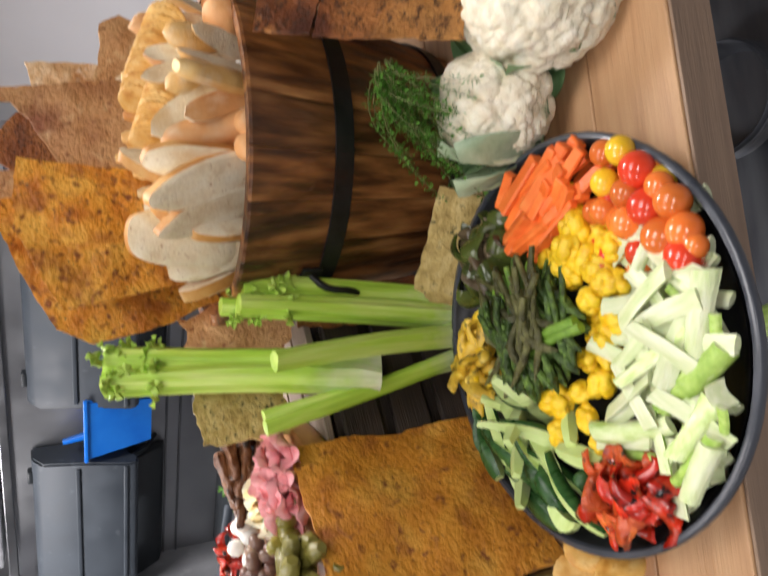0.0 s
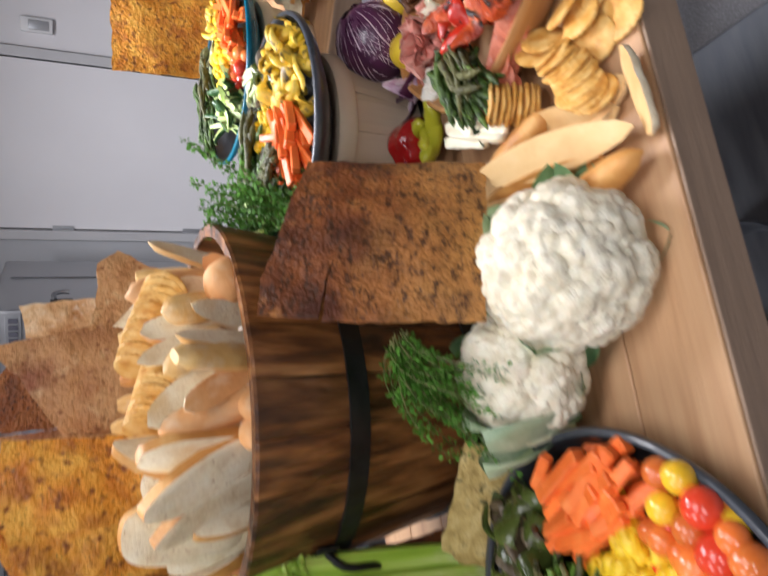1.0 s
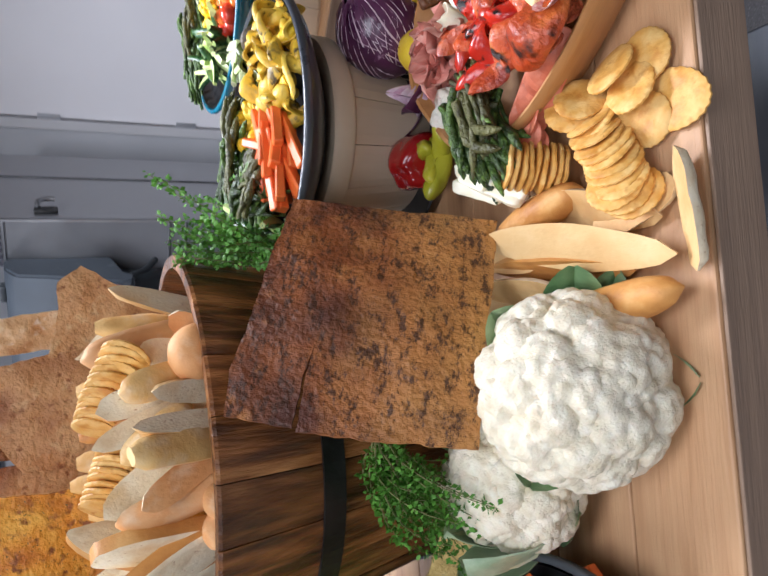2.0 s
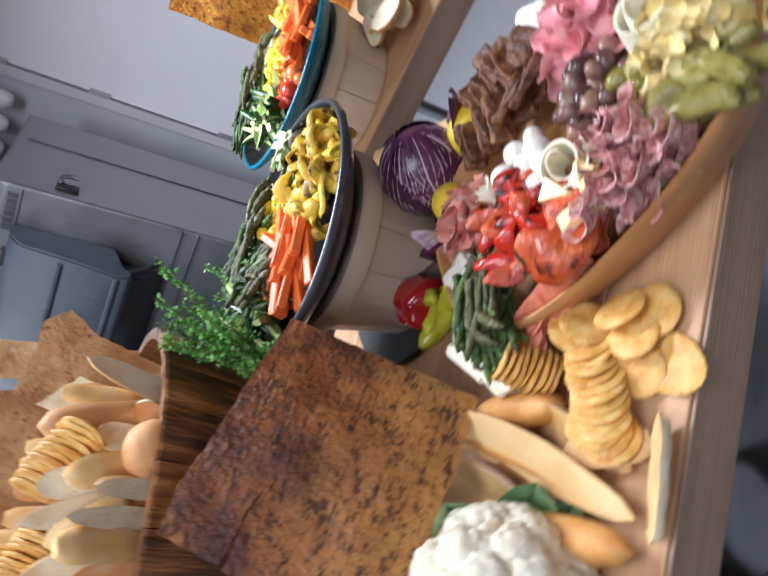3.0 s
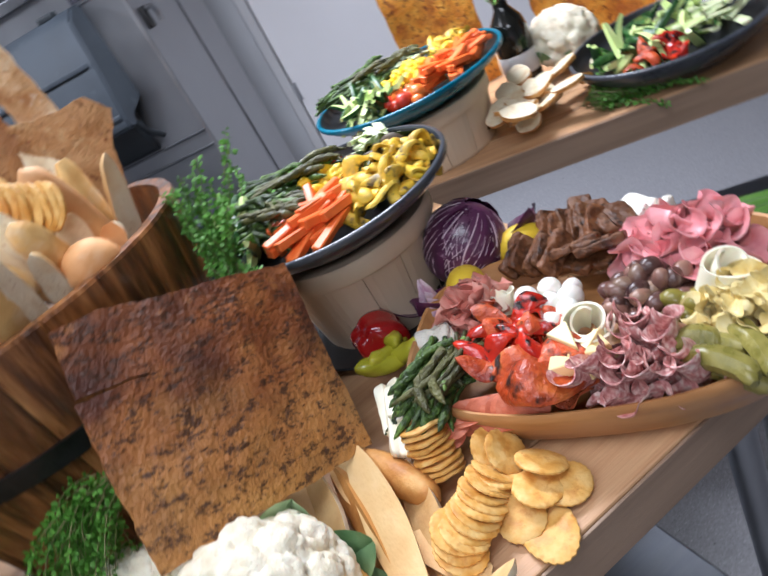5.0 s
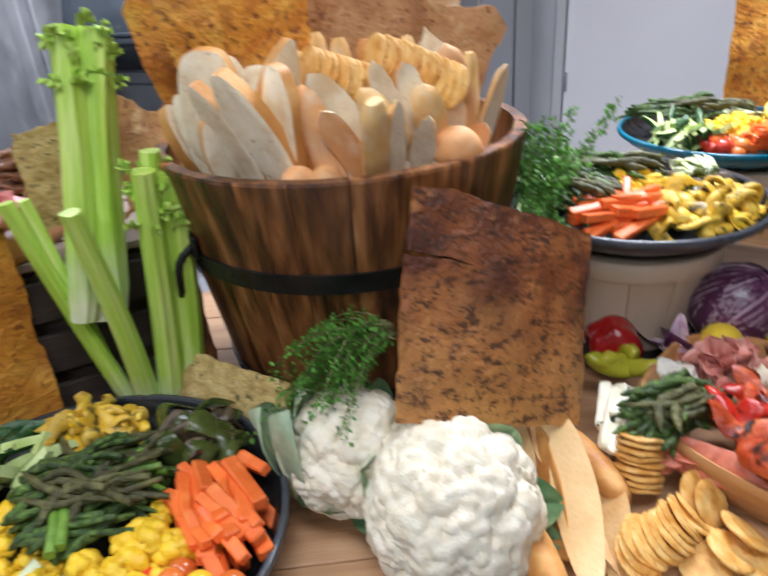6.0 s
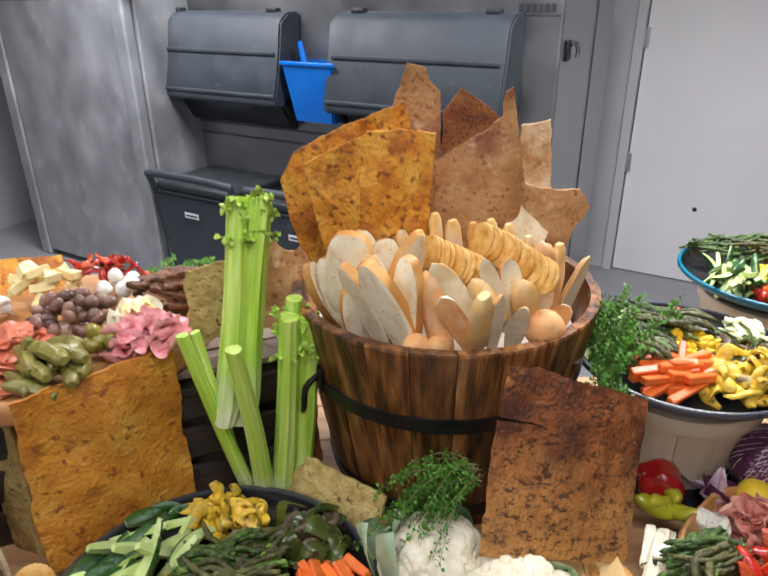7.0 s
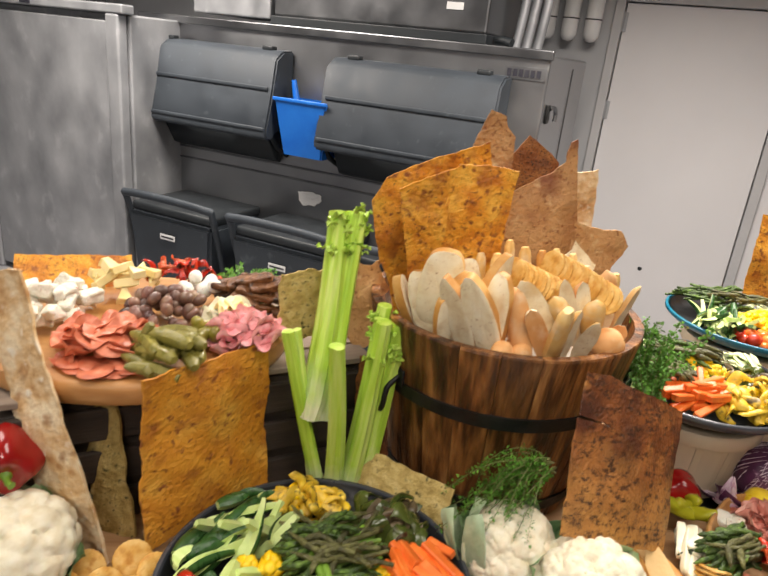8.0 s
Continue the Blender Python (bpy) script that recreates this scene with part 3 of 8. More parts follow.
def shard(outline, thick, bulge, seed, ragged=0.0025, curl=0.0):
    """A broken sheet of baked dough in the xz plane within the outline, waved, with a torn rim."""
    off = Vector((seed * 4.3, seed * 1.7, 0))
    rim = []
    for (x0, z0), (x1, z1) in zip(outline, outline[1:] + outline[:1]):
        steps = max(2, int(math.hypot(x1 - x0, z1 - z0) / 0.006))
        for i in range(steps):
            f = i / steps
            x, z = x0 + (x1 - x0) * f, z0 + (z1 - z0) * f
            jx, jz = noise.fractal(Vector((x * 45, z * 45, 1)) + off, 1.0, 2.0, 3), noise.fractal(Vector((x * 45, z * 45, 8)) + off, 1.0, 2.0, 3)
            rim.append(Vector((x + ragged * jx, z + ragged * jz)))
    xs, zs = [p.x for p in rim], [p.y for p in rim]
    inner, step = [], 0.009
    for i in range(int((max(xs) - min(xs)) / step) + 1):
        for j in range(int((max(zs) - min(zs)) / step) + 1):
            p = Vector((min(xs) + (i + 0.5 * (j % 2)) * step, min(zs) + j * step))
            if min((p - r).length for r in rim) > 0.005:
                inner.append(p)
    n = len(rim)
    vs, _, tris, *_ = delaunay_2d_cdt(rim + inner, [(i, (i + 1) % n) for i in range(n)], [], 1, 1e-5)
    bm = bmesh.new()
    sides = []
    for s in (-1, 1):
        row = []
        for p in vs:
            y = bulge * noise.fractal(Vector((p.x * 9, p.y * 9, 1)) + off, 1.0, 2.0, 3) + 0.0012 * noise.noise(Vector((p.x * 70, p.y * 70, 2))) + curl * (2 * p.x / max(1e-3, max(xs) - min(xs))) ** 2
            row.append(bm.verts.new((p.x, y + s * thick / 2 * (0.8 + 0.4 * noise.noise(Vector((p.x * 25, p.y * 25, 5)))), p.y)))
        sides.append(row)
    count = collections.Counter()
    for f in tris:
        bm.faces.new([sides[0][i] for i in f])
        bm.faces.new([sides[1][i] for i in reversed(f)])
        for a, b in zip(f, list(f[1:]) + [f[0]]):
            count[(a, b)] += 1
    for a, b in list(count):
        if (b, a) not in count:
            bm.faces.new((sides[0][a], sides[1][a], sides[1][b], sides[0][b]))
    bmesh.ops.recalc_face_normals(bm, faces=bm.faces)
    return bm


rng = random.Random(7)


def strew(name, meshes, n, region, label, category, group, tilt=12, yaw=None, spread=180, z=0.0, dome=0.0, layers=1, lift=0.006, scale=(0.9, 1.1), seed=1, lean=None, reach=None):
    """n copies of the meshes over an ellipse: region = (x, y, radius x, radius y, turn). They lie flat and turned about yaw; dome lifts the middle."""
    r = random.Random(seed)
    cx, cy, rx, ry, turn = region
    out = []
    for i in range(n):
        rad = math.sqrt((i + 0.5) / n) if n > 1 else 0
        a = i * 2.39996 + r.uniform(-0.3, 0.3)
        px, py = rx * rad * math.cos(a), ry * rad * math.sin(a)
        t = radians(turn)
        x, y = cx + px * math.cos(t) - py * math.sin(t), cy + px * math.sin(t) + py * math.cos(t)
        if reach:
            dx, dy = x - reach[0], y - reach[1]
            far = math.hypot(dx, dy)
            if far > reach[2]:
                k = (reach[2] - r.uniform(0, 0.03)) / far
                x, y = reach[0] + dx * k, reach[1] + dy * k
        layer = i % layers
        zz = z + dome * (1 - rad * rad) + layer * lift + r.uniform(0, lift * 0.4)
        turned = (yaw if yaw is not None else 0) + r.uniform(-spread, spread)
        me = meshes[i % len(meshes)]
        s = r.uniform(*scale)
        m = pose(x, y, zz, 0, 0, turned) @ pose(0, 0, 0, r.uniform(-tilt, tilt) + (lean or 0), r.uniform(-tilt, tilt), 0) @ Matrix.Scale(s, 4)
        ob = new(name, me)
        ob.matrix_world = m
        tagged(ob, label, category, group)
        out.append(ob)
    return out

# ---- the room ----


def room_box(name, u0, u1, v0, v1, z0, z1, mt, label, bevel=0.0):
    return solid(name, box(u1 - u0, v1 - v0, z1 - z0, bevel), mt, ROOM @ pose((u0 + u1) / 2, (v0 + v1) / 2, (z0 + z1) / 2), label, "wall" if "wall" in name else name, kind="structure", smooth=False)


room_box("floor", -4.4, 4.4, -6.2, 1.5, FLOOR_Z - 0.1, FLOOR_Z, terrazzo, "grey speckled terrazzo kitchen floor")
# out of view; its grey is set to hold down the bounced light
room_box("ceiling", -4.4, 4.4, -6.2, 1.5, CEILING_Z, CEILING_Z + 0.1, ceiling_paint, "unseen kitchen ceiling, pale grey to lower bounced light")
BACK = 1.33
DOOR_U0, DOOR_U1, DOOR_TOP = 0.10, 1.06, 1.22
room_box("wall_north", -4.4, DOOR_U0 - 0.06, BACK, BACK + 0.12, FLOOR_Z, CEILING_Z, wall_paint, "unseen kitchen wall, grey to lower bounced light behind the ice machine")
room_box("wall_north_right", DOOR_U1 + 0.06, 4.4, BACK, BACK + 0.12, FLOOR_Z, CEILING_Z, white_paint, "white painted kitchen wall beside the door")
room_box("wall_north_lintel", DOOR_U0 - 0.06, DOOR_U1 + 0.06, BACK, BACK + 0.12, DOOR_TOP + 0.06, CEILING_Z, white_paint, "white painted wall over the door")
# three walls out of view, greyed so that they return less fill light
room_box("wall_east", 4.4, 4.5, -6.2, 1.5, FLOOR_Z, CEILING_Z, wall_paint, "unseen kitchen wall, grey to lower bounced light")
room_box("wall_west", -4.5, -4.4, -6.2, 1.5, FLOOR_Z, CEILING_Z, wall_paint, "unseen kitchen wall, grey to lower bounced light")
room_box("wall_south", -4.4, 4.4, -6.3, -6.2, FLOOR_Z, CEILING_Z, wall_paint, "unseen kitchen wall, grey to lower bounced light")

# the door with its frame and hinges
door = thing("door_1", ROOM @ pose(DOOR_U0, BACK, FLOOR_Z), "white painted steel door, closed, with grey hinges", "door", kind="structure")
dw, dh = DOOR_U1 - DOOR_U0, DOOR_TOP - FLOOR_Z
part("door_leaf", box(dw - 0.012, 0.045, dh - 0.012, 0.003, (dw / 2, 0.03, dh / 2)), white_paint, door, smooth=False)
part("door_frame", box(0.055, 0.15, dh + 0.055, 0.004, (-0.0285, 0.04, (dh + 0.055) / 2)), frame_paint, door, smooth=False)
part("door_frame", box(0.055, 0.15, dh + 0.055, 0.004, (dw + 0.0285, 0.04, (dh + 0.055) / 2)), frame_paint, door, smooth=False)
part("door_head", box(dw, 0.15, 0.055, 0.004, (dw / 2, 0.04, dh + 0.0285)), frame_paint, door, smooth=False)
for hz in (0.567, -0.181, 1.1):
    hb = tube([(0, 0, -0.06), (0, 0, 0.06)], [0.009, 0.009], 10)
    box(0.035, 0.004, 0.115, 0.0, (0.008, 0.008, 0), hb)
    part("hinge", hb, zinc, door, "grey steel hinge", m=pose(0.0, -0.008, hz - FLOOR_Z))
part("peephole", lathe([(0, -0.006), (0.012, -0.005), (0.014, 0), (0, 0.002)], 16), dark_plastic, door, m=pose(0.445, 0.004, -0.43 - FLOOR_Z, 90))
pad = thing("door_keypad", ROOM @ pose(1.235, BACK, 0.68), "small white wall reader with a grey face", "wall switch")
part("housing", box(0.08, 0.035, 0.16, 0.008, (0, -0.0175, 0)), white_print, pad)
part("face", box(0.05, 0.006, 0.10, 0.002, (0, -0.038, -0.01)), zinc, pad)
vent = thing("wall_vent", ROOM @ pose(1.44, BACK, 0.16), "small dark grey vent grille on the white wall", "vent")
part("frame", box(0.19, 0.02, 0.14, 0.004, (0, -0.01, 0)), dark_plastic, vent)
for k in range(6):
    part("slat", box(0.16, 0.006, 0.008, 0.0, (0, -0.022, -0.05 + k * 0.02)), steel_dark, vent, smooth=False)

# ---- ice machine ----
W_ICE, TOP_ICE, DEEP_ICE = 2.6, 0.845, 0.93
ice = thing("ice_machine", ROOM @ pose(-W_ICE, 0, FLOOR_Z), "tall stainless steel ice storage bin with grey hatches", "ice machine")
zt = TOP_ICE - FLOOR_Z
part("body", box(W_ICE, DEEP_ICE, zt - 0.12, 0.012, (W_ICE / 2, DEEP_ICE / 2, 0.12 + (zt - 0.12) / 2)), steel, ice, smooth=False)
part("top_trim", box(W_ICE + 0.02, 0.04, 0.045, 0.006, (W_ICE / 2, 0.0, zt + 0.0)), steel_dark, ice, smooth=False)
part("plinth", box(W_ICE - 0.1, DEEP_ICE - 0.1, 0.12, 0.0, (W_ICE / 2, DEEP_ICE / 2, 0.06)), dark_plastic, ice, smooth=False)
for zz in (0.09, 0.02):
    part("seam", box(W_ICE - 0.02, 0.012, 0.012, 0.003, (W_ICE / 2, -0.004, zz - FLOOR_Z)), steel_dark, ice, smooth=False)


def hatch(parent, u0, u1):
    """A wedge-shaped hatch: proud at its bottom, hinged at the top."""
    w = u1 - u0
    z1, z0 = 0.735 - FLOOR_Z, 0.27 - FLOOR_Z
    bm = bmesh.new()
    prof = [(0.0, z1), (-0.10, z1 - 0.005), (-0.165, z1 - 0.05), (-0.205, z0 + 0.20), (-0.25, z0 + 0.03), (-0.24, z0 - 0.01), (-0.19, z0 - 0.02), (-0.15, z0 + 0.02), (0.0, z0 + 0.06)]
    rows = [[bm.verts.new((x, y, z)) for y, z in prof] for x in (0, w)]
    for i in range(len(prof)):
        j = (i + 1) % len(prof)
        bm.faces.new((rows[0][i], rows[0][j], rows[1][j], rows[1][i]))
    bm.faces.new(rows[0][::-1])
    bm.faces.new(rows[1])
    bmesh.ops.recalc_face_normals(bm, faces=bm.faces)
    bmesh.ops.bevel(bm, geom=bm.edges[:], offset=0.01, segments=2, affect="EDGES")
    h = part("hatch", bm, grey_plastic, parent, "dark grey plastic hatch", m=pose(u0, 0, 0))
    part("hatch_rib", box(w - 0.06, 0.008, 0.02, 0.003, (w / 2, -0.199, z0 + 0.26)), grey_plastic, h)
    part("hatch_rib", box(w - 0.03, 0.012, 0.02, 0.004, (w / 2, -0.246, z0 + 0.045)), grey_plastic, h)
    for x in (0.12, w - 0.12):
        part("hatch_hinge", box(0.07, 0.05, 0.025, 0.006, (x, -0.07, z1 + 0.004)), dark_plastic, h)
    for x in (0.02, w - 0.02):
        part("hatch_arm", tube([(x, -0.18, z0 + 0.02), (x, -0.10, z0 - 0.07), (x, 0.0, z0 - 0.12)], [0.014, 0.014, 0.014], 8), dark_plastic, h)
    # the dark chute below
    bm = bmesh.new()
    prof = [(0.0, z0 + 0.05), (-0.15, z0 + 0.0), (-0.06, z0 - 0.15), (0.0, z0 - 0.17)]
    rows = [[bm.verts.new((x, y, z)) for y, z in prof] for x in (0.06, w - 0.06)]
    for i in range(len(prof)):
        j = (i + 1) % len(prof)
        bm.faces.new((rows[0][i], rows[0][j], rows[1][j], rows[1][i]))
    bm.faces.new(rows[0][::-1])
    bm.faces.new(rows[1])
    bmesh.ops.recalc_face_normals(bm, faces=bm.faces)
    bmesh.ops.bevel(bm, geom=bm.edges[:], offset=0.006, segments=1, affect="EDGES")
    part("chute", bm, dark_plastic, parent, m=pose(u0, 0, 0))


hatch(ice, W_ICE - 2.40, W_ICE - 1.44)
hatch(ice, W_ICE - 1.13, W_ICE - 0.17)
part("lettering_plate", box(0.20, 0.004, 0.06, 0.001, (W_ICE - 0.11, -0.004, zt - 0.09)), steel, ice, smooth=False)
for k in range(6):
    part("logo_bar", box(0.02, 0.004, 0.034, 0.0, (W_ICE - 0.19 + k * 0.029, -0.008, zt - 0.09)), ink, ice, smooth=False)
lt = part("latch", box(0.012, 0.06, 0.09, 0.004, (W_ICE + 0.008, 0.09, 0.574 - FLOOR_Z)), black_iron, ice)
part("latch_lever", tube(bend([(W_ICE + 0.012, 0.10, 0.60 - FLOOR_Z), (W_ICE + 0.030, 0.13, 0.605 - FLOOR_Z), (W_ICE + 0.036, 0.15, 0.575 - FLOOR_Z), (W_ICE + 0.034, 0.15, 0.54 - FLOOR_Z)], 9), [0.011] * 9, 10), steel, lt, "bright steel lever")
part("side_seam", box(0.008, 0.012, zt - 0.3, 0.0, (W_ICE + 0.002, 0.55, zt / 2 + 0.1)), steel_dark, ice, smooth=False)
part("notice", moved(shard([(-0.085, 0.03), (-0.07, -0.02), (-0.045, -0.05), (0.03, -0.035), (0.085, 0.0), (0.08, 0.035), (0.0, 0.045)], 0.003, 0.0, 3, 0.008), Matrix.Translation((W_ICE - 1.28, -0.006, -0.08 - FLOOR_Z))), white_print, ice, "torn white sticker", smooth=False)

maker = thing("ice_maker", ROOM @ pose(-2.26, 0.05, TOP_ICE + 0.02), "stainless steel ice maker on top of the bin", "ice maker")
part("body", box(1.28, 0.62, 0.62, 0.012, (1.26, 0.33, 0.36)), steel_dark, maker, smooth=False)
part("base", box(1.30, 0.66, 0.05, 0.006, (1.26, 0.33, 0.025)), dark_plastic, maker, smooth=False)
part("side_unit", box(0.57, 0.6, 0.6, 0.01, (0.30, 0.33, 0.33)), zinc, maker, smooth=False)
for k in range(3):
    pn = part("louvre", box(0.13, 0.012, 0.30, 0.003, (0.11 + k * 0.165, 0.024, 0.30)), dark_plastic, maker, smooth=False)
    for j in range(8):
        part("slat", box(0.12, 0.008, 0.006, 0.0, (0.11 + k * 0.165, 0.014, 0.18 + j * 0.034)), steel_dark, pn, smooth=False)
part("badge", box(0.09, 0.004, 0.035, 0.001, (1.72, 0.016, 0.17)), white_print, maker, smooth=False)
part("drain_pipe", tube([(1.93, 0.10, 0.03), (1.99, 0.06, 0.03), (2.03, 0.05, 0.02)], [0.02, 0.02, 0.022], 10), dark_plastic, maker)
for k in range(3):
    part("hose", tube(bend([(1.95 + k * 0.06, 0.45, 0.62), (1.97 + k * 0.06, 0.42, 0.3), (1.95 + k * 0.06, 0.40, 0.0)], 8), [0.025] * 8, 10), zinc, maker)

for k, u in enumerate((-0.34, -0.20, -0.06)):
    f = thing("water_filter", ROOM @ pose(u, 1.22, 0.96), "white water filter cartridge on the wall", "water filter", "water filters on the wall")
    part("cartridge", lathe([(0, 0.0), (0.03, 0.006), (0.048, 0.035), (0.05, 0.06), (0.05, 0.42), (0.03, 0.44), (0, 0.44)], 24), white_print, f)
    part("band", lathe([(0.0505, 0.13), (0.0515, 0.131), (0.0515, 0.137), (0.0505, 0.138)], 24), ink, f)
    part("bracket", box(0.06, 0.075, 0.05, 0.006, (0, 0.075, 0.42)), zinc, f)

# blue scoop holder between the hatches
holder = thing("scoop_holder", ROOM @ pose(-1.245, -0.0, 0.19), "bright blue plastic ice scoop bucket hung on the bin", "scoop holder")
bm = bmesh.new()
for z, w, d in ((0.0, 0.255, 0.17), (0.30, 0.33, 0.22)):
    for x, y in ((-1, -1), (1, -1), (1, 0), (-1, 0)):
        bm.verts.new((x * w / 2, y * d - 0.003, z))
v = list(bm.verts)
for q in ((3, 2, 1, 0), (0, 1, 5, 4), (1, 2, 6, 5), (2, 3, 7, 6), (3, 0, 4, 7)):
    bm.faces.new([v[i] for i in q])
bmesh.ops.bevel(bm, geom=[e for e in bm.edges if abs(e.verts[0].co.z - e.verts[1].co.z) > 0.1], offset=0.01, segments=2, affect="EDGES")
got = bmesh.ops.solidify(bm, geom=bm.faces[:], thickness=0.006)
part("bucket", bm, blue_plastic, holder)
part("rim", box(0.345, 0.012, 0.02, 0.004, (0, -0.222, 0.30)), blue_plastic, holder)
part("scoop_handle", tube([(-0.07, -0.11, 0.22), (-0.10, -0.11, 0.33), (-0.115, -0.11, 0.40)], [0.02, 0.018, 0.014], 8), blue_plastic, holder)

# ice carts under the bin
for k, u in enumerate((-2.34, -1.56, -0.78)):
    cart = thing("ice_cart", ROOM @ pose(u, -0.50, FLOOR_Z) @ Matrix.Diagonal((0.93, 0.9, 1.11, 1)), "dark grey plastic ice cart with a tubular handle", "ice cart", "ice carts")
    bm = bmesh.new()
    for z, s in ((0.12, 0.86), (0.60, 1.0)):
        for x, y in ((-1, -1), (1, -1), (1, 1), (-1, 1)):
            bm.verts.new((0.42 + x * 0.34 * s, 0.30 + y * 0.27 * s, z))
    v = list(bm.verts)
    for q in ((3, 2, 1, 0), (0, 1, 5, 4), (1, 2, 6, 5), (2, 3, 7, 6), (3, 0, 4, 7), (4, 5, 6, 7)):
        bm.faces.new([v[i] for i in q])
    bmesh.ops.bevel(bm, geom=bm.edges[:], offset=0.02, segments=2, affect="EDGES")
    part("tub", bm, grey_plastic, cart)
    part("lid", box(0.66, 0.52, 0.05, 0.015, (0.42, 0.32, 0.625)), dark_plastic, cart)
    part("handle", tube(bend([(0.08, 0.16, 0.35), (0.07, 0.04, 0.66), (0.10, 0.01, 0.70), (0.42, 0.005, 0.71), (0.74, 0.01, 0.70), (0.77, 0.04, 0.66), (0.76, 0.16, 0.35)], 25), [0.021] * 25, 10), grey_plastic, cart)
    lb = part("label", box(0.12, 0.004, 0.03, 0.001, (0.42, 0.026, 0.50)), white_print, cart, smooth=False)
    part("label_bar", box(0.10, 0.004, 0.008, 0.0, (0.42, 0.024, 0.50)), ink, lb, smooth=False)
    for x in (0.12, 0.72):
        for y in (0.1, 0.5):
            part("wheel", tube([(x - 0.02, y, 0.06), (x + 0.02, y, 0.06)], [0.06, 0.06], 16), black_iron, cart)

# galvanised cabinet beside the bin
cab = thing("cold_cabinet", ROOM @ pose(-3.66, -0.41, FLOOR_Z), "tall galvanised metal cold room door panel", "cabinet")
ch = 0.835 - FLOOR_Z
part("body", box(1.38, 0.8, ch, 0.01, (0.69, 0.42, ch / 2)), zinc, cab, smooth=False)
cd = part("door", box(1.12, 0.05, ch - 0.08, 0.008, (0.70, -0.015, ch / 2)), zinc, cab, "dull galvanised door", smooth=False)
for x in (0.085, 1.315):
    part("post", box(0.10, 0.07, ch, 0.012, (x, -0.02, ch / 2)), zinc, cab, smooth=False)
part("head_rail", box(1.42, 0.09, 0.05, 0.008, (0.69, -0.01, ch + 0.025)), zinc, cab, smooth=False)
part("name_plate", box(0.09, 0.004, 0.02, 0.0, (0.62, -0.058, ch + 0.02)), ink, cab, smooth=False)
for z in (0.5, 1.3):
    part("rivet", lathe([(0, -0.004), (0.008, -0.002), (0.01, 0.002)], 10), steel, cab, m=pose(0.1, -0.057, z, 90))

# ---- tables ----
T1_X0, T1_X1, T1_Y0, T1_Y1, SLAB = -0.95, 1.17, 0.677, 1.50, 0.07


def plank_top(parent, w, d, n):
    """A butcher-block top of long planks, its upper face at z 0."""
    each = d / n
    for k in range(n):
        bm = box(w, each - 0.0012, SLAB, 0.0025, (w / 2, each * (k + 0.5), -SLAB / 2))
        part("plank", bm, oak, parent, smooth=False)


def work_table(name, m, w, d, n, label):
    t = thing(name, m, label, "table")
    plank_top(t, w, d, n)
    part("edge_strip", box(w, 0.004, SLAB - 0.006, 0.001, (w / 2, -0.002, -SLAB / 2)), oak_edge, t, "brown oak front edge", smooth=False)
    for x in (0.07, w - 0.07):
        for y in (0.07, d - 0.07):
            lg = part("leg", tube([(x, y, FLOOR_Z + 0.012), (x, y, -SLAB)], [0.021, 0.021], 14), steel, t)
            part("foot", lathe([(0, 0), (0.028, 0), (0.03, 0.02), (0.02, 0.04), (0, 0.04)], 14), black_iron, lg, m=pose(x, y, FLOOR_Z + 0.0))
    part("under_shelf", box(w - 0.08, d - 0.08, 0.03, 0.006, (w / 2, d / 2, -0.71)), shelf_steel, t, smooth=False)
    return t


work_table("work_table", pose(T1_X0, T1_Y0, 0), T1_X1 - T1_X0, T1_Y1 - T1_Y0, 7, "oak butcher-block work table on steel legs with a steel shelf")
T2 = pose(1.215, 1.53, 0, 0, 0, -38.7) @ pose(-0.16, 0, 0)
work_table("work_table", T2, 2.3, 0.80, 7, "oak butcher-block work table standing before the white wall")

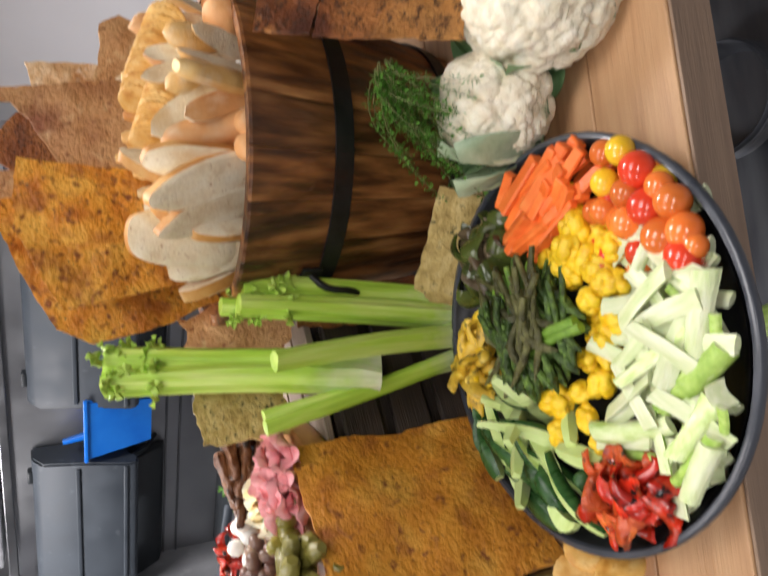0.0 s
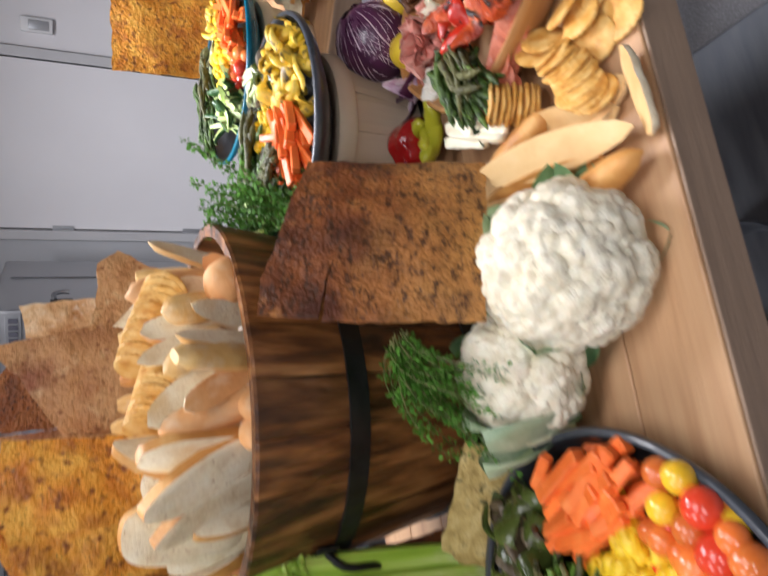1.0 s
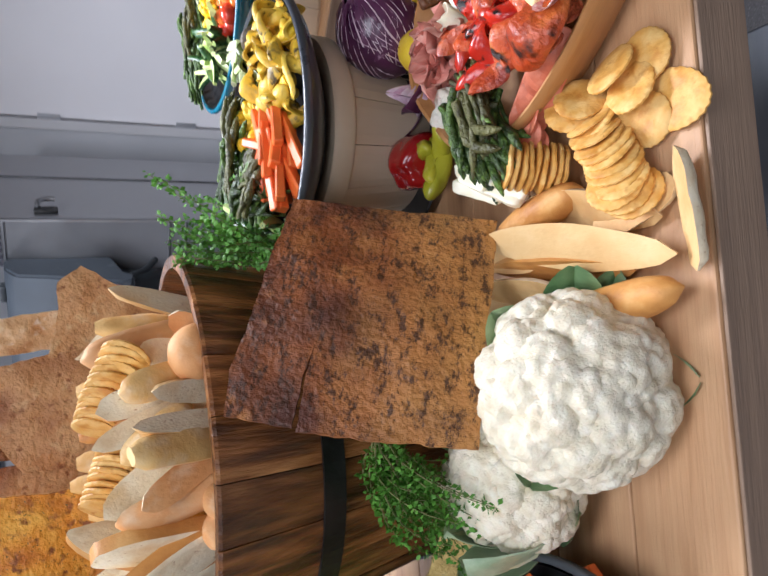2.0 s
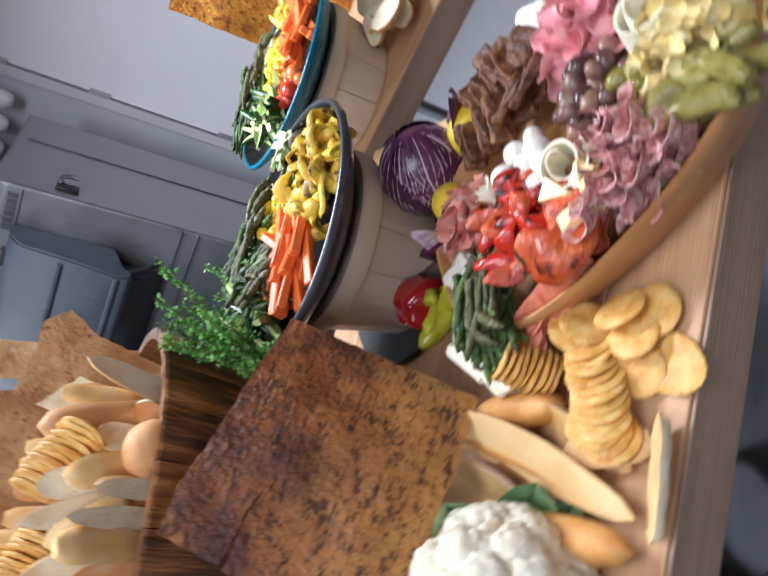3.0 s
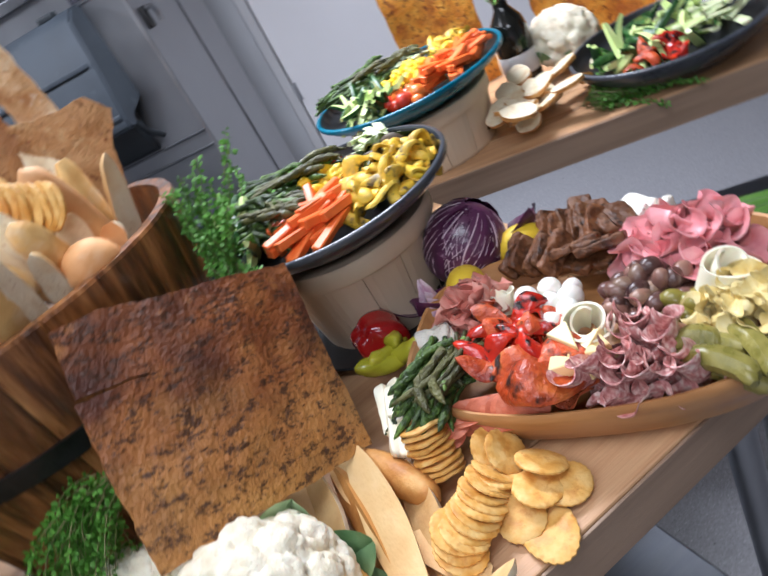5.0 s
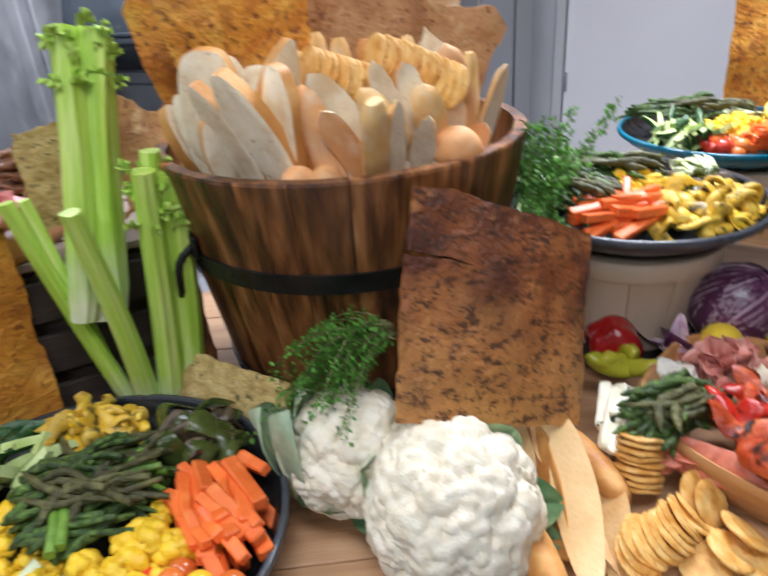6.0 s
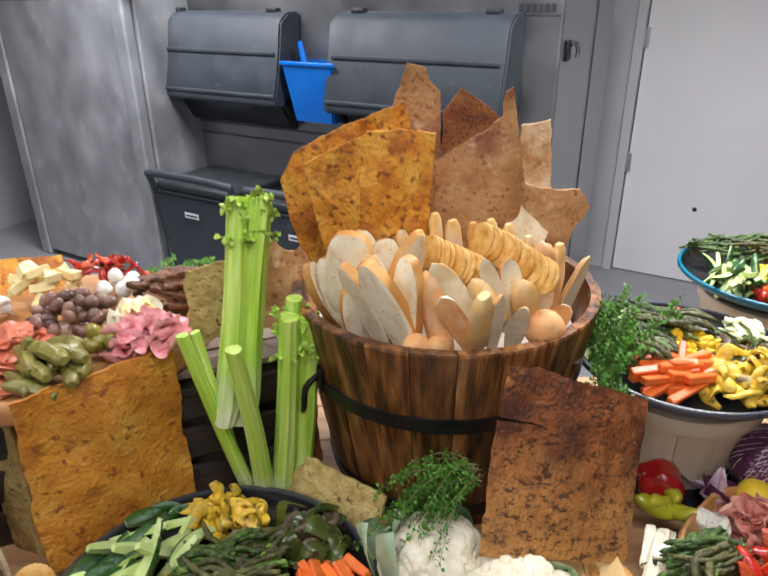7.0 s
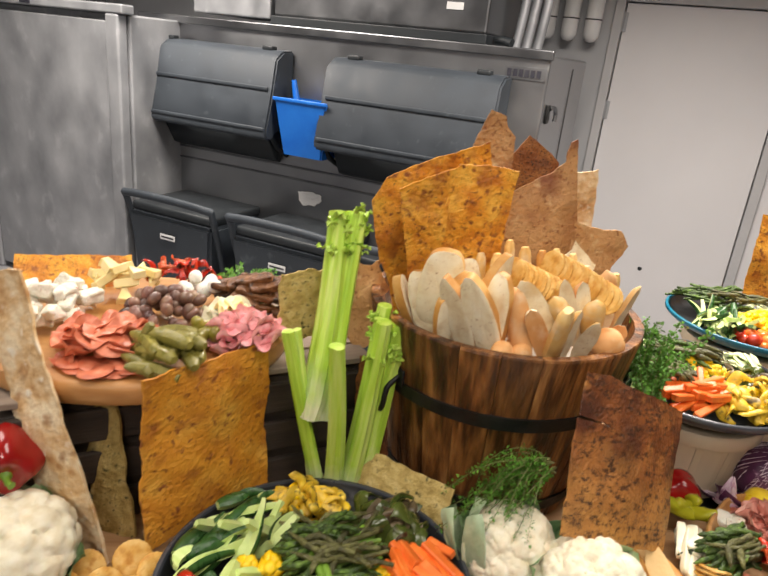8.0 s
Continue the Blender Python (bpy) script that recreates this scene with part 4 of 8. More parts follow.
# ---- food shapes ----


def bread_slice(w, h, t, seed, pointed=0.0):
    """A cut slice standing in xz, its foot at z 0: pitted crumb faces and a crust round the side."""
    bm = bmesh.new()
    n, rows = 36, 7
    faces = []
    for side in (-1, 1):
        rings = []
        for j in range(rows):
            k = (j + 1) / rows
            ring = []
            for i in range(n):
                a = 2 * math.pi * i / n
                c, z = math.copysign(abs(math.cos(a)) ** 0.72, math.cos(a)), math.copysign(abs(math.sin(a)) ** 0.72, math.sin(a))
                taper = 1 - pointed * max(0, z) ** 2 * 0.5 - 0.12 * pointed * max(0, -z)
                wob = 1 + 0.07 * noise.noise(Vector((c * 1.6 + seed, z * 1.6, 0)))
                x, zz = c * w / 2 * taper * wob * k, h / 2 + z * h / 2 * wob * k
                pit = 0.0013 * noise.noise(Vector((x * 260, zz * 170, seed + side))) + 0.0012 * noise.noise(Vector((x * 90, zz * 60, seed - side)))
                arch = 0.010 * (zz / h - 0.5) ** 2 * (1 if seed % 2 else -1)
                ring.append(bm.verts.new((x, side * (t / 2 - (0.0025 if j == rows - 1 else 0)) + arch - side * abs(pit), zz)))
            rings.append(ring)
        mid = bm.verts.new((0, side * t / 2, h / 2))
        for i in range(n):
            i2 = (i + 1) % n
            bm.faces.new((mid, rings[0][i], rings[0][i2]))
            for a, b in zip(rings, rings[1:]):
                bm.faces.new((a[i], b[i], b[i2], a[i2]))
        faces.append(rings[-1])
    for i in range(n):
        i2 = (i + 1) % n
        bm.faces.new((faces[0][i], faces[0][i2], faces[1][i2], faces[1][i])).material_index = 1
    bmesh.ops.recalc_face_normals(bm, faces=bm.faces)
    return mesh_of(bm, [bread_crumb, bread_crust], True, "bread_slice")


def half_loaf(w, h, t, seed, crust=None, pointed=0.5, flat=None):
    """A stick cut lengthwise: domed crust behind, flat crumb in front; stands in xz."""
    bm = bmesh.new()
    n, m = 14, 7
    rows = []
    for j in range(n + 1):
        v = j / n
        half = w / 2 * (1 - abs(2 * v - 1) ** (4.4 - 1.9 * pointed)) ** 0.55 + 0.001
        row = []
        for i in range(m):
            a = math.pi * i / (m - 1)
            row.append(bm.verts.new((math.cos(a) * half, math.sin(a) * t * (half / (w / 2)) ** 0.6 + 0.002 * noise.noise(Vector((i, v * 6, seed))), v * h)))
        rows.append(row)
    for a, b in zip(rows, rows[1:]):
        for i in range(m - 1):
            f = bm.faces.new((a[i], a[i + 1], b[i + 1], b[i]))
            f.material_index = 1
        bm.faces.new((a[m - 1], a[0], b[0], b[m - 1]))
    bm.faces.new(rows[0])
    bm.faces.new(rows[-1][::-1])
    bmesh.ops.recalc_face_normals(bm, faces=bm.faces)
    return mesh_of(bm, [flat or bread_crumb, crust or bread_crust], True, "half_loaf")


def finger_bread(w, h, t, seed, mt=None):
    bm = tube([(0, 0, h * k / 9) for k in range(10)], [w / 2 * s for s in (0.6, 0.86, 0.95, 1, 1, 0.98, 0.97, 0.95, 0.86, 0.5)], 12, shape=lambda a, k: math.hypot(math.cos(a), math.sin(a) * t / w * 0.8) + 0.05 * noise.noise(Vector((k * 4, a, seed))) + 0.05 * math.sin(5 * k + seed))
    return mesh_of(bm, mt or bread_pale, True, "finger_bread")


def cracker_mesh(r, t, seed):
    bm = lathe([(0, -t / 2), (r * 0.9, -t / 2), (r, -t * 0.2), (r, t * 0.2), (r * 0.92, t / 2), (r * 0.6, t / 2 + 0.0006), (r * 0.3, t / 2), (0, t / 2)], 72)
    for v in bm.verts:
        v.co.z += 0.0016 * noise.noise(Vector((v.co.x * 60, v.co.y * 60, seed)))
        a = math.atan2(v.co.y, v.co.x)
        v.co.xy *= 1 + 0.022 * math.sin(24 * a)
        v.co.x *= 1 + 0.04 * ((seed % 3) - 1)
    return mesh_of(bm, cracker_tan, True, "cracker")


slices = [bread_slice(0.062, 0.15, 0.022, 1, 0.3), bread_slice(0.056, 0.15, 0.026, 2, 0.8), bread_slice(0.066, 0.15, 0.02, 3), bread_slice(0.052, 0.15, 0.024, 4, 1.0), bread_slice(0.058, 0.15, 0.026, 5, 0.5)]
halves = [half_loaf(0.042, 0.135, 0.02, 1, bread_peach, 0.3), half_loaf(0.038, 0.12, 0.018, 2, bread_crumb, 0.2, bread_peach), half_loaf(0.044, 0.14, 0.022, 3, bread_pale, 0.6), half_loaf(0.036, 0.13, 0.016, 4, bread_cream, 1.2, bread_crumb), half_loaf(0.04, 0.125, 0.018, 5, bread_crust, 0.5, bread_cream)]
fingers = [finger_bread(0.042, 0.13, 0.03, 1), finger_bread(0.034, 0.12, 0.026, 2), finger_bread(0.032, 0.11, 0.03, 3, bread_crust)]
crackers = [cracker_mesh(0.027, 0.005, k) for k in range(3)]
slab_breads = [half_loaf(0.058, 0.19, 0.014, 11, bread_crumb, 1.5, bread_cream), half_loaf(0.046, 0.19, 0.022, 12, bread_crust, 0.9, bread_crust), half_loaf(0.046, 0.13, 0.012, 13, bread_crumb, 0.4, bread_cream)]


def carrot_stick(w, l, seed):
    bm = box(l, w, w * 0.9, w * 0.12, segs=1)
    r = random.Random(seed)
    for v in bm.verts:
        v.co.y += (v.co.x / l) * w * 0.15 * (1 if seed % 2 else -1) + 0.0006 * r.uniform(-1, 1)
        v.co.z += 10 * v.co.x ** 2 * (0.12 if seed % 3 else 0)
        v.co.yz *= 1 - 0.25 * (v.co.x / l + 0.5) * (seed % 2)
    return mesh_of(bm, carrot_orange, False, "carrot_stick")


carrots = [carrot_stick(0.015, 0.095, 1), carrot_stick(0.016, 0.085, 2), carrot_stick(0.014, 0.075, 3), carrot_stick(0.017, 0.06, 4)]


def celery_stick(w, l, seed, mt=None):
    """A cut length of rib: a ribbed green back, a pale hollow and pale cut ends."""
    bm = bmesh.new()
    q = random.Random(seed)
    bow, twist, dip = q.uniform(-0.006, 0.006), q.uniform(-0.3, 0.3), q.uniform(-0.22, 0.06)
    n, back, rows = 9, 14, []
    for j in range(n):
        u = j / (n - 1) - 0.5
        ring = []
        for i in range(back + 1):
            a = math.pi * (1 + i / back)
            k = 1 + 0.045 * math.cos(12 * a)
            ring.append((math.cos(a) * k, math.sin(a) * 0.72 * k + 0.30))
        for i in range(1, 6):
            f = 1 - i / 3
            ring.append((f * 0.86, 0.30 - dip * (1 - f * f) + 0.05))
        wide = w / 2 * (1 - 0.14 * u)
        ang = twist * u
        rows.append([bm.verts.new((l * u + 0.15 * w * y * (j in (0, n - 1)), (y * math.cos(ang) - z * math.sin(ang)) * wide + bow * math.cos(3 * u), (y * math.sin(ang) + z * math.cos(ang)) * wide)) for y, z in ring])
    m = len(rows[0])
    for a, b in zip(rows, rows[1:]):
        for i in range(m):
            bm.faces.new((a[i], a[(i + 1) % m], b[(i + 1) % m], b[i])).material_index = 0 if i < back else 1
    for ring in (rows[0], rows[-1]):
        bm.faces.new(ring).material_index = 1
    bmesh.ops.recalc_face_normals(bm, faces=bm.faces)
    return mesh_of(bm, [mt or celery_pale, celery_white], True, "celery_stick", 50)


celeries = [celery_stick(0.021, 0.1, 1), celery_stick(0.021, 0.1, 2), celery_stick(0.021, 0.1, 3, celery_green), celery_stick(0.021, 0.1, 4), celery_stick(0.021, 0.1, 5, celery_white)]


def cucumber_stick(w, l, seed, roll=0):
    """A long wedge: two cut faces of flesh meeting at an edge, skin on the round back."""
    bm = bmesh.new()
    n = 12
    rows = []
    for j in range(n + 1):
        v = j / n
        k = w / 2 * max(0.1, math.sin(math.pi * (0.08 + 0.84 * v))) ** 0.4
        bow = 0.010 * (v - 0.5) ** 2 * (seed - 2) * 4
        row = [bm.verts.new((l * (v - 0.5), y * k, z * k + bow)) for y, z in ((0, 0.85), (-1, -0.1), (-0.75, -0.5), (-0.3, -0.72), (0.3, -0.72), (0.75, -0.5), (1, -0.1))]
        rows.append(row)
    for a, b in zip(rows, rows[1:]):
        for i in range(7):
            f = bm.faces.new((a[i], a[(i + 1) % 7], b[(i + 1) % 7], b[i]))
            f.material_index = 0 if i in (0, 6) else 1
    bm.faces.new(rows[0])
    bm.faces.new(rows[-1][::-1])
    bmesh.ops.recalc_face_normals(bm, faces=bm.faces)
    bm.transform(pose(0, 0, 0, roll, 0, 0))
    return mesh_of(bm, [cucumber_flesh, cucumber_skin], True, "cucumber_spear", 40)


cucumbers = [cucumber_stick(0.02, 0.1, 1, 70), cucumber_stick(0.024, 0.085, 2, 180), cucumber_stick(0.018, 0.11, 3, -70), cucumber_stick(0.02, 0.09, 2, 0), cucumber_stick(0.018, 0.1, 3, 120)]


def asparagus_spear(l, r, seed):
    rr = random.Random(seed)
    pts = bend([(-l / 2, 0, 0), (-l / 6, rr.uniform(-0.012, 0.012), 0.004), (l / 5, rr.uniform(-0.014, 0.014), 0.006), (l / 2, rr.uniform(-0.022, 0.022), -0.002)], 14)
    bm = tube(pts, [r * s for s in (0.9, 0.95, 1, 1, 1, 0.98, 0.96, 0.95, 1.05, 1.25, 1.3, 1.1, 0.75, 0.2)], 8, shape=lambda a, k: 1 + (0.22 * math.sin(3 * a + 40 * k) if k > 0.55 else 0.04 * math.sin(4 * a)))
    return mesh_of(bm, [asparagus_green, asparagus_green, asparagus_olive, asparagus_green, asparagus_green, asparagus_fresh, asparagus_green, asparagus_olive][seed % 8], True, "asparagus_spear")


spears = [asparagus_spear(l, r, k) for k, (l, r) in enumerate(((0.11, 0.0036), (0.095, 0.0042), (0.12, 0.0034), (0.08, 0.0044), (0.10, 0.003), (0.09, 0.004), (0.105, 0.0036), (0.085, 0.0045)))]
green_stalks = [mesh_of(tube(bend([(-0.035, 0, 0), (0, 0.003, 0.002), (0.035, 0, 0)], 6), [0.0045] * 6, 8), bright_green, True, "asparagus_stalk")]


def knobs(bm, rx, ry, rz, layers, seed):
    """Lifts an icosphere into round buds; layers: (number, jitter, height)."""
    verts = list(bm.verts)
    dirs = np.array([v.co for v in verts])
    dirs /= np.linalg.norm(dirs, axis=1, keepdims=True)
    out = np.ones(len(dirs))
    for n, jit, amp in layers:
        rs = np.random.RandomState(seed + n)
        i = np.arange(n) + 0.5
        ph, th = np.arccos(1 - 2 * i / n), math.pi * (1 + 5 ** 0.5) * i
        p = np.stack([np.cos(th) * np.sin(ph), np.sin(th) * np.sin(ph), np.cos(ph)], 1) + rs.normal(0, jit, (n, 3))
        p /= np.linalg.norm(p, axis=1, keepdims=True)
        w = rs.uniform(0.75, 1.15, n)
        best, wt = np.full(len(dirs), -1.0), np.ones(len(dirs))
        for lo in range(0, n, 256):
            d = dirs @ p[lo:lo + 256].T
            k = d.argmax(1)
            v = d[np.arange(len(dirs)), k]
            up = v > best
            best[up], wt[up] = v[up], w[lo:lo + 256][k[up]]
        ang = np.arccos(np.clip(best, -1, 1)) / (1.9 / math.sqrt(n))
        out += amp * (np.sqrt(np.clip(1 - ang ** 2 * 0.8, 0, 1)) - 0.6) * wt
    co = dirs * out[:, None] * np.array([rx, ry, rz])
    low = co[:, 2] < -rz * 0.35
    co[low, 2] = -rz * 0.35 + (co[low, 2] + rz * 0.35) * 0.5
    for v, c in zip(verts, co):
        v.co = c


def floret(r, seed, mt):
    bm = bmesh.new()
    bmesh.ops.create_icosphere(bm, subdivisions=4, radius=1.0)
    knobs(bm, r, r * 0.85, r * 0.8, ((11, 0.12, 0.42), (90, 0.04, 0.09)), seed)
    return mesh_of(bm, mt, True, "floret")


florets = [floret(0.018, k, yellow_veg) for k in (1, 2, 3)]


def strip(l, w, t, seed, mt, curl=0.02, name="strip"):
    """A curled ribbon lying along x."""
    bm = bmesh.new()
    n, m = 16, 4
    r = random.Random(seed)
    ph, tw = r.uniform(0, 6), r.uniform(-1.2, 1.2)
    top, low = [], []
    for i in range(n + 1):
        u = i / n - 0.5
        ang = tw * u + 0.5 * math.sin(5 * u + ph)
        cz = curl * 0.5 * math.sin(3.2 * u * 2 + ph) + curl * 0.3 * math.cos(7 * u)
        cy = curl * 0.6 * math.sin(2.2 * u * 2 + ph * 2)
        a, b = [], []
        for j in range(m + 1):
            s = (j / m - 0.5) * w * (1 - 0.5 * abs(2 * u) ** 3)
            arch = 0.18 * w * math.cos(3 * s / w)
            y, z = cy + s * math.cos(ang) - arch * math.sin(ang), cz + s * math.sin(ang) + arch * math.cos(ang)
            a.append(bm.verts.new((u * l, y, z + t / 2)))
            b.append(bm.verts.new((u * l, y, z - t / 2)))
        top.append(a)
        low.append(b)
    for i in range(n):
        for j in range(m):
            bm.faces.new((top[i][j], top[i + 1][j], top[i + 1][j + 1], top[i][j + 1]))
            bm.faces.new((low[i][j + 1], low[i + 1][j + 1], low[i + 1][j], low[i][j]))
        for j in (0, m):
            q = [top[i][j], low[i][j], low[i + 1][j], top[i + 1][j]]
            bm.faces.new(q if j == 0 else q[::-1])
    for i in (0, n):
        for j in range(m):
            q = [top[i][j], top[i][j + 1], low[i][j + 1], low[i][j]]
            bm.faces.new(q if i == 0 else q[::-1])
    return mesh_of(bm, mt, True, name, 75)


def ruffle(l, h, folds, amp, t, seed, mt, name):
    """A thin slice folded to and fro, standing on its lower edge; its top flares."""
    bm = bmesh.new()
    n, m = folds * 10, 4
    r = random.Random(seed)
    ph = [r.uniform(-0.5, 0.5) for _ in range(folds + 2)]
    front, back = [], []
    for i in range(n + 1):
        u = i / n
        k = u * folds
        wob = ph[int(k)] * (1 - k % 1) + ph[int(k) + 1] * (k % 1)
        a, b = [], []
        for j in range(m + 1):
            v = j / m
            am = amp * (0.35 + 0.65 * v) * (1 + 0.5 * wob)
            x = (u - 0.5) * l + 0.006 * math.sin(k * 6.283 + 1.2) * v
            y = am * math.sin(k * math.pi * 2 * 0.9 + wob) + 0.006 * v * math.sin(11 * u + seed)
            z = h * v * (1 - 0.35 * (2 * u - 1) ** 2) * (1 + 0.25 * wob) - 0.25 * h * v * v * abs(math.sin(k * 3.14))
            a.append(bm.verts.new((x, y, z)))
            b.append(bm.verts.new((x + t * math.cos(k * 5.6), y + t, z)))
        front.append(a)
        back.append(b)
    for i in range(n):
        for j in range(m):
            bm.faces.new((front[i][j], front[i + 1][j], front[i + 1][j + 1], front[i][j + 1]))
            bm.faces.new((back[i][j + 1], back[i + 1][j + 1], back[i + 1][j], back[i][j]))
        for j in (0, m):
            q = [front[i][j], back[i][j], back[i + 1][j], front[i + 1][j]]
            bm.faces.new(q if j == 0 else q[::-1])
    for i in (0, n):
        for j in range(m):
            q = [front[i][j], front[i][j + 1], back[i][j + 1], back[i][j]]
            bm.faces.new(q if i == 0 else q[::-1])
    return mesh_of(bm, mt, True, name)


squash_strips = [strip(0.06, 0.02, 0.005, k, squash, 0.02, "squash_strip") for k in (1, 2, 3)]
squash_chunks = [mesh_of(blob(0.02, 0.013, 0.009, 2, 0.2, 2, k), [yellow_veg, squash][k % 2], True, "squash_chunk") for k in (1, 2, 3)]
mushrooms = [strip(0.05, 0.02, 0.005, k + 4, mushroom, 0.02, "mushroom_strip") for k in (1, 2, 3)]
green_peppers = [strip(0.07, 0.035, 0.004, k + 8, roast_green, 0.025, "green_pepper_strip") for k in (1, 2)]
red_strips = [strip(0.058, 0.022, 0.004, k + 12, (roast_red, roast_red, roast_orange)[k % 3], 0.014, "red_pepper_strip") for k in (1, 2, 3, 4, 5)]
steak_strips = [mesh_of(chunk(l, w, 0.013, 0.26, k, 8), steak, True, "steak_strip", 60) for k, (l, w) in enumerate(((0.065, 0.024), (0.055, 0.028), (0.07, 0.02), (0.05, 0.026)))]
ham_folds = [mesh_of(frill(0.034, 2 + k % 2, 0.007, 0.014 + 0.004 * (k % 3), 0.0012, k + 30), ham_pink, True, "ham_fold", 80) for k in (1, 2, 3, 4)]
prosc_folds = [mesh_of(frill(0.04, 3 + k, 0.010, 0.018, 0.0012, k + 40), prosciutto, True, "prosciutto_fold", 80) for k in (1, 2, 3)]
cutlets = [mesh_of(frill(0.036, 3, 0.006, 0.05, 0.003, k + 80), cutlet_orange, True, "cutlet", 80) for k in (1, 2, 3, 4)]
roast_slabs = [strip(0.085, 0.034, 0.005, k + 90, roast_orange, 0.012, "roasted_pepper") for k in (1, 2, 3)]
pickles = [mesh_of(tube(bend([(-0.035, 0, 0), (-0.01, 0.004, 0.001), (0.012, 0.003, 0.001), (0.034, -0.002, 0)], 10), [0.003, 0.006, 0.008, 0.009, 0.0095, 0.0095, 0.0092, 0.009, 0.0085, 0.005], 18, shape=lambda a, k: 1 + 0.06 * math.cos(6 * a)), pickle, True, "pickle")]
artichokes = [mesh_of(blob(0.017, 0.012, 0.011, 3, 0.3, 2.4, k), artichoke, True, "artichoke_heart") for k in (1, 2)] + [mesh_of(frill(0.026, 3, 0.007, 0.016 + 0.006 * k, 0.0016, k + 50), artichoke, True, "artichoke_leaf", 80) for k in (1, 2, 3, 4)]


def olive(mt, seed):
    bm = blob(0.0145, 0.0108, 0.0108, 3, 0.06, 1.5, seed)
    return mesh_of(bm, mt, True, "olive")


dark_olives = [olive(olive_dark, k) for k in (1, 2)]
green_olives = [olive(olive_green, k) for k in (3, 4)]
mozz = [mesh_of(blob(0.0145, 0.0145, 0.0125, 3, 0.05, 1.5, k), mozzarella, True, "mozzarella_ball") for k in (1, 2)]
tomatoes = [mesh_of(blob(0.0165, 0.0155, 0.0155, 3, 0.03, 1, k), mt, True, "cherry_tomato") for k, mt in enumerate((tomato_red, tomato_orange, tomato_red, tomato_orange, tomato_red, tomato_orange, tomato_yellow))]
cubes = [mesh_of(chunk(a, b, c, 0.28, k), feta, True, "cheese_cube", 60) for k, (a, b, c) in enumerate(((0.024, 0.02, 0.018), (0.018, 0.022, 0.02), (0.026, 0.018, 0.02)))]
batons = [mesh_of(chunk(l, w, h, 0.12, k + 5), cheese_white, True, "cheese_baton", 60) for k, (l, w, h) in enumerate(((0.075, 0.018, 0.01), (0.065, 0.022, 0.007), (0.07, 0.014, 0.012)))]


def wedge(seed):
    bm = bmesh.new()
    pts = [(0, 0), (0.045, -0.014), (0.045, 0.014)]
    lo = [bm.verts.new((x - 0.02, y, -0.008)) for x, y in pts]
    hi = [bm.verts.new((x - 0.02, y, 0.008)) for x, y in pts]
    bm.faces.new(lo[::-1])
    bm.faces.new(hi)
    for i in range(3):
        j = (i + 1) % 3
        bm.faces.new((lo[i], lo[j], hi[j], hi[i]))
    bmesh.ops.bevel(bm, geom=bm.edges[:], offset=0.0012, segments=1, affect="EDGES")
    return mesh_of(bm, cheese_yellow, False, "cheese_wedge")


wedges = [wedge(1)]


def rolled(r0, turns, h, t, mt, name, cone=0.0):
    """A slice rolled up into an open spiral, standing on z 0."""
    bm = bmesh.new()
    n = int(26 * turns)
    a_in, a_out = [], []
    for i in range(n + 1):
        a = 2 * math.pi * turns * i / n
        r = r0 * (0.35 + 0.65 * i / n)
        z0, z1 = 0.0, h * (1 + 0.18 * math.sin(a * 1.3 + 1))
        a_in.append([bm.verts.new((r * (1 - cone) * math.cos(a), r * (1 - cone) * math.sin(a), z0)), bm.verts.new((r * math.cos(a), r * math.sin(a), z1))])
        ro = r + t
        a_out.append([bm.verts.new((ro * (1 - cone) * math.cos(a), ro * (1 - cone) * math.sin(a), z0)), bm.verts.new((ro * math.cos(a), ro * math.sin(a), z1))])
    for i in range(n):
        bm.faces.new((a_in[i][0], a_in[i][1], a_in[i + 1][1], a_in[i + 1][0]))
        bm.faces.new((a_out[i][0], a_out[i + 1][0], a_out[i + 1][1], a_out[i][1]))
        bm.faces.new((a_in[i][1], a_out[i][1], a_out[i + 1][1], a_in[i + 1][1]))
        bm.faces.new((a_in[i][0], a_in[i + 1][0], a_out[i + 1][0], a_out[i][0]))
    for i in (0, n):
        q = [a_in[i][0], a_out[i][0], a_out[i][1], a_in[i][1]]
        bm.faces.new(q if i == 0 else q[::-1])
    return mesh_of(bm, mt, True, name)


cheese_rolls = [rolled(0.026, 1.9, 0.040, 0.0026, cheese_white, "cheese_roll", 0.3)]
salami_rolls = [mesh_of(frill(0.033, 2, 0.0035, 0.0125 + 0.0012 * k, 0.0016, k + 120), salami, True, "salami_fold", 80) for k in range(4)]
salami_flats = [mesh_of(frill(0.03, 3, 0.007, 0.011 + 0.003 * k, 0.0018, k + 110), salami, True, "salami_slice", 80) for k in (1, 2)]
pepperoni_slices = [mesh_of(lathe([(0, 0), (0.019, 0.0), (0.02, 0.0012), (0.019, 0.0022), (0, 0.0018)], 30), pepperoni, True, "pepperoni_slice")]
pepperoni_folds = [mesh_of(frill(0.022, 3, 0.0035, 0.026 + 0.008 * k, 0.0016, k + 60), pepperoni, True, "pepperoni_fold", 80) for k in (1, 2, 3)] + [pepperoni_slices[0]]


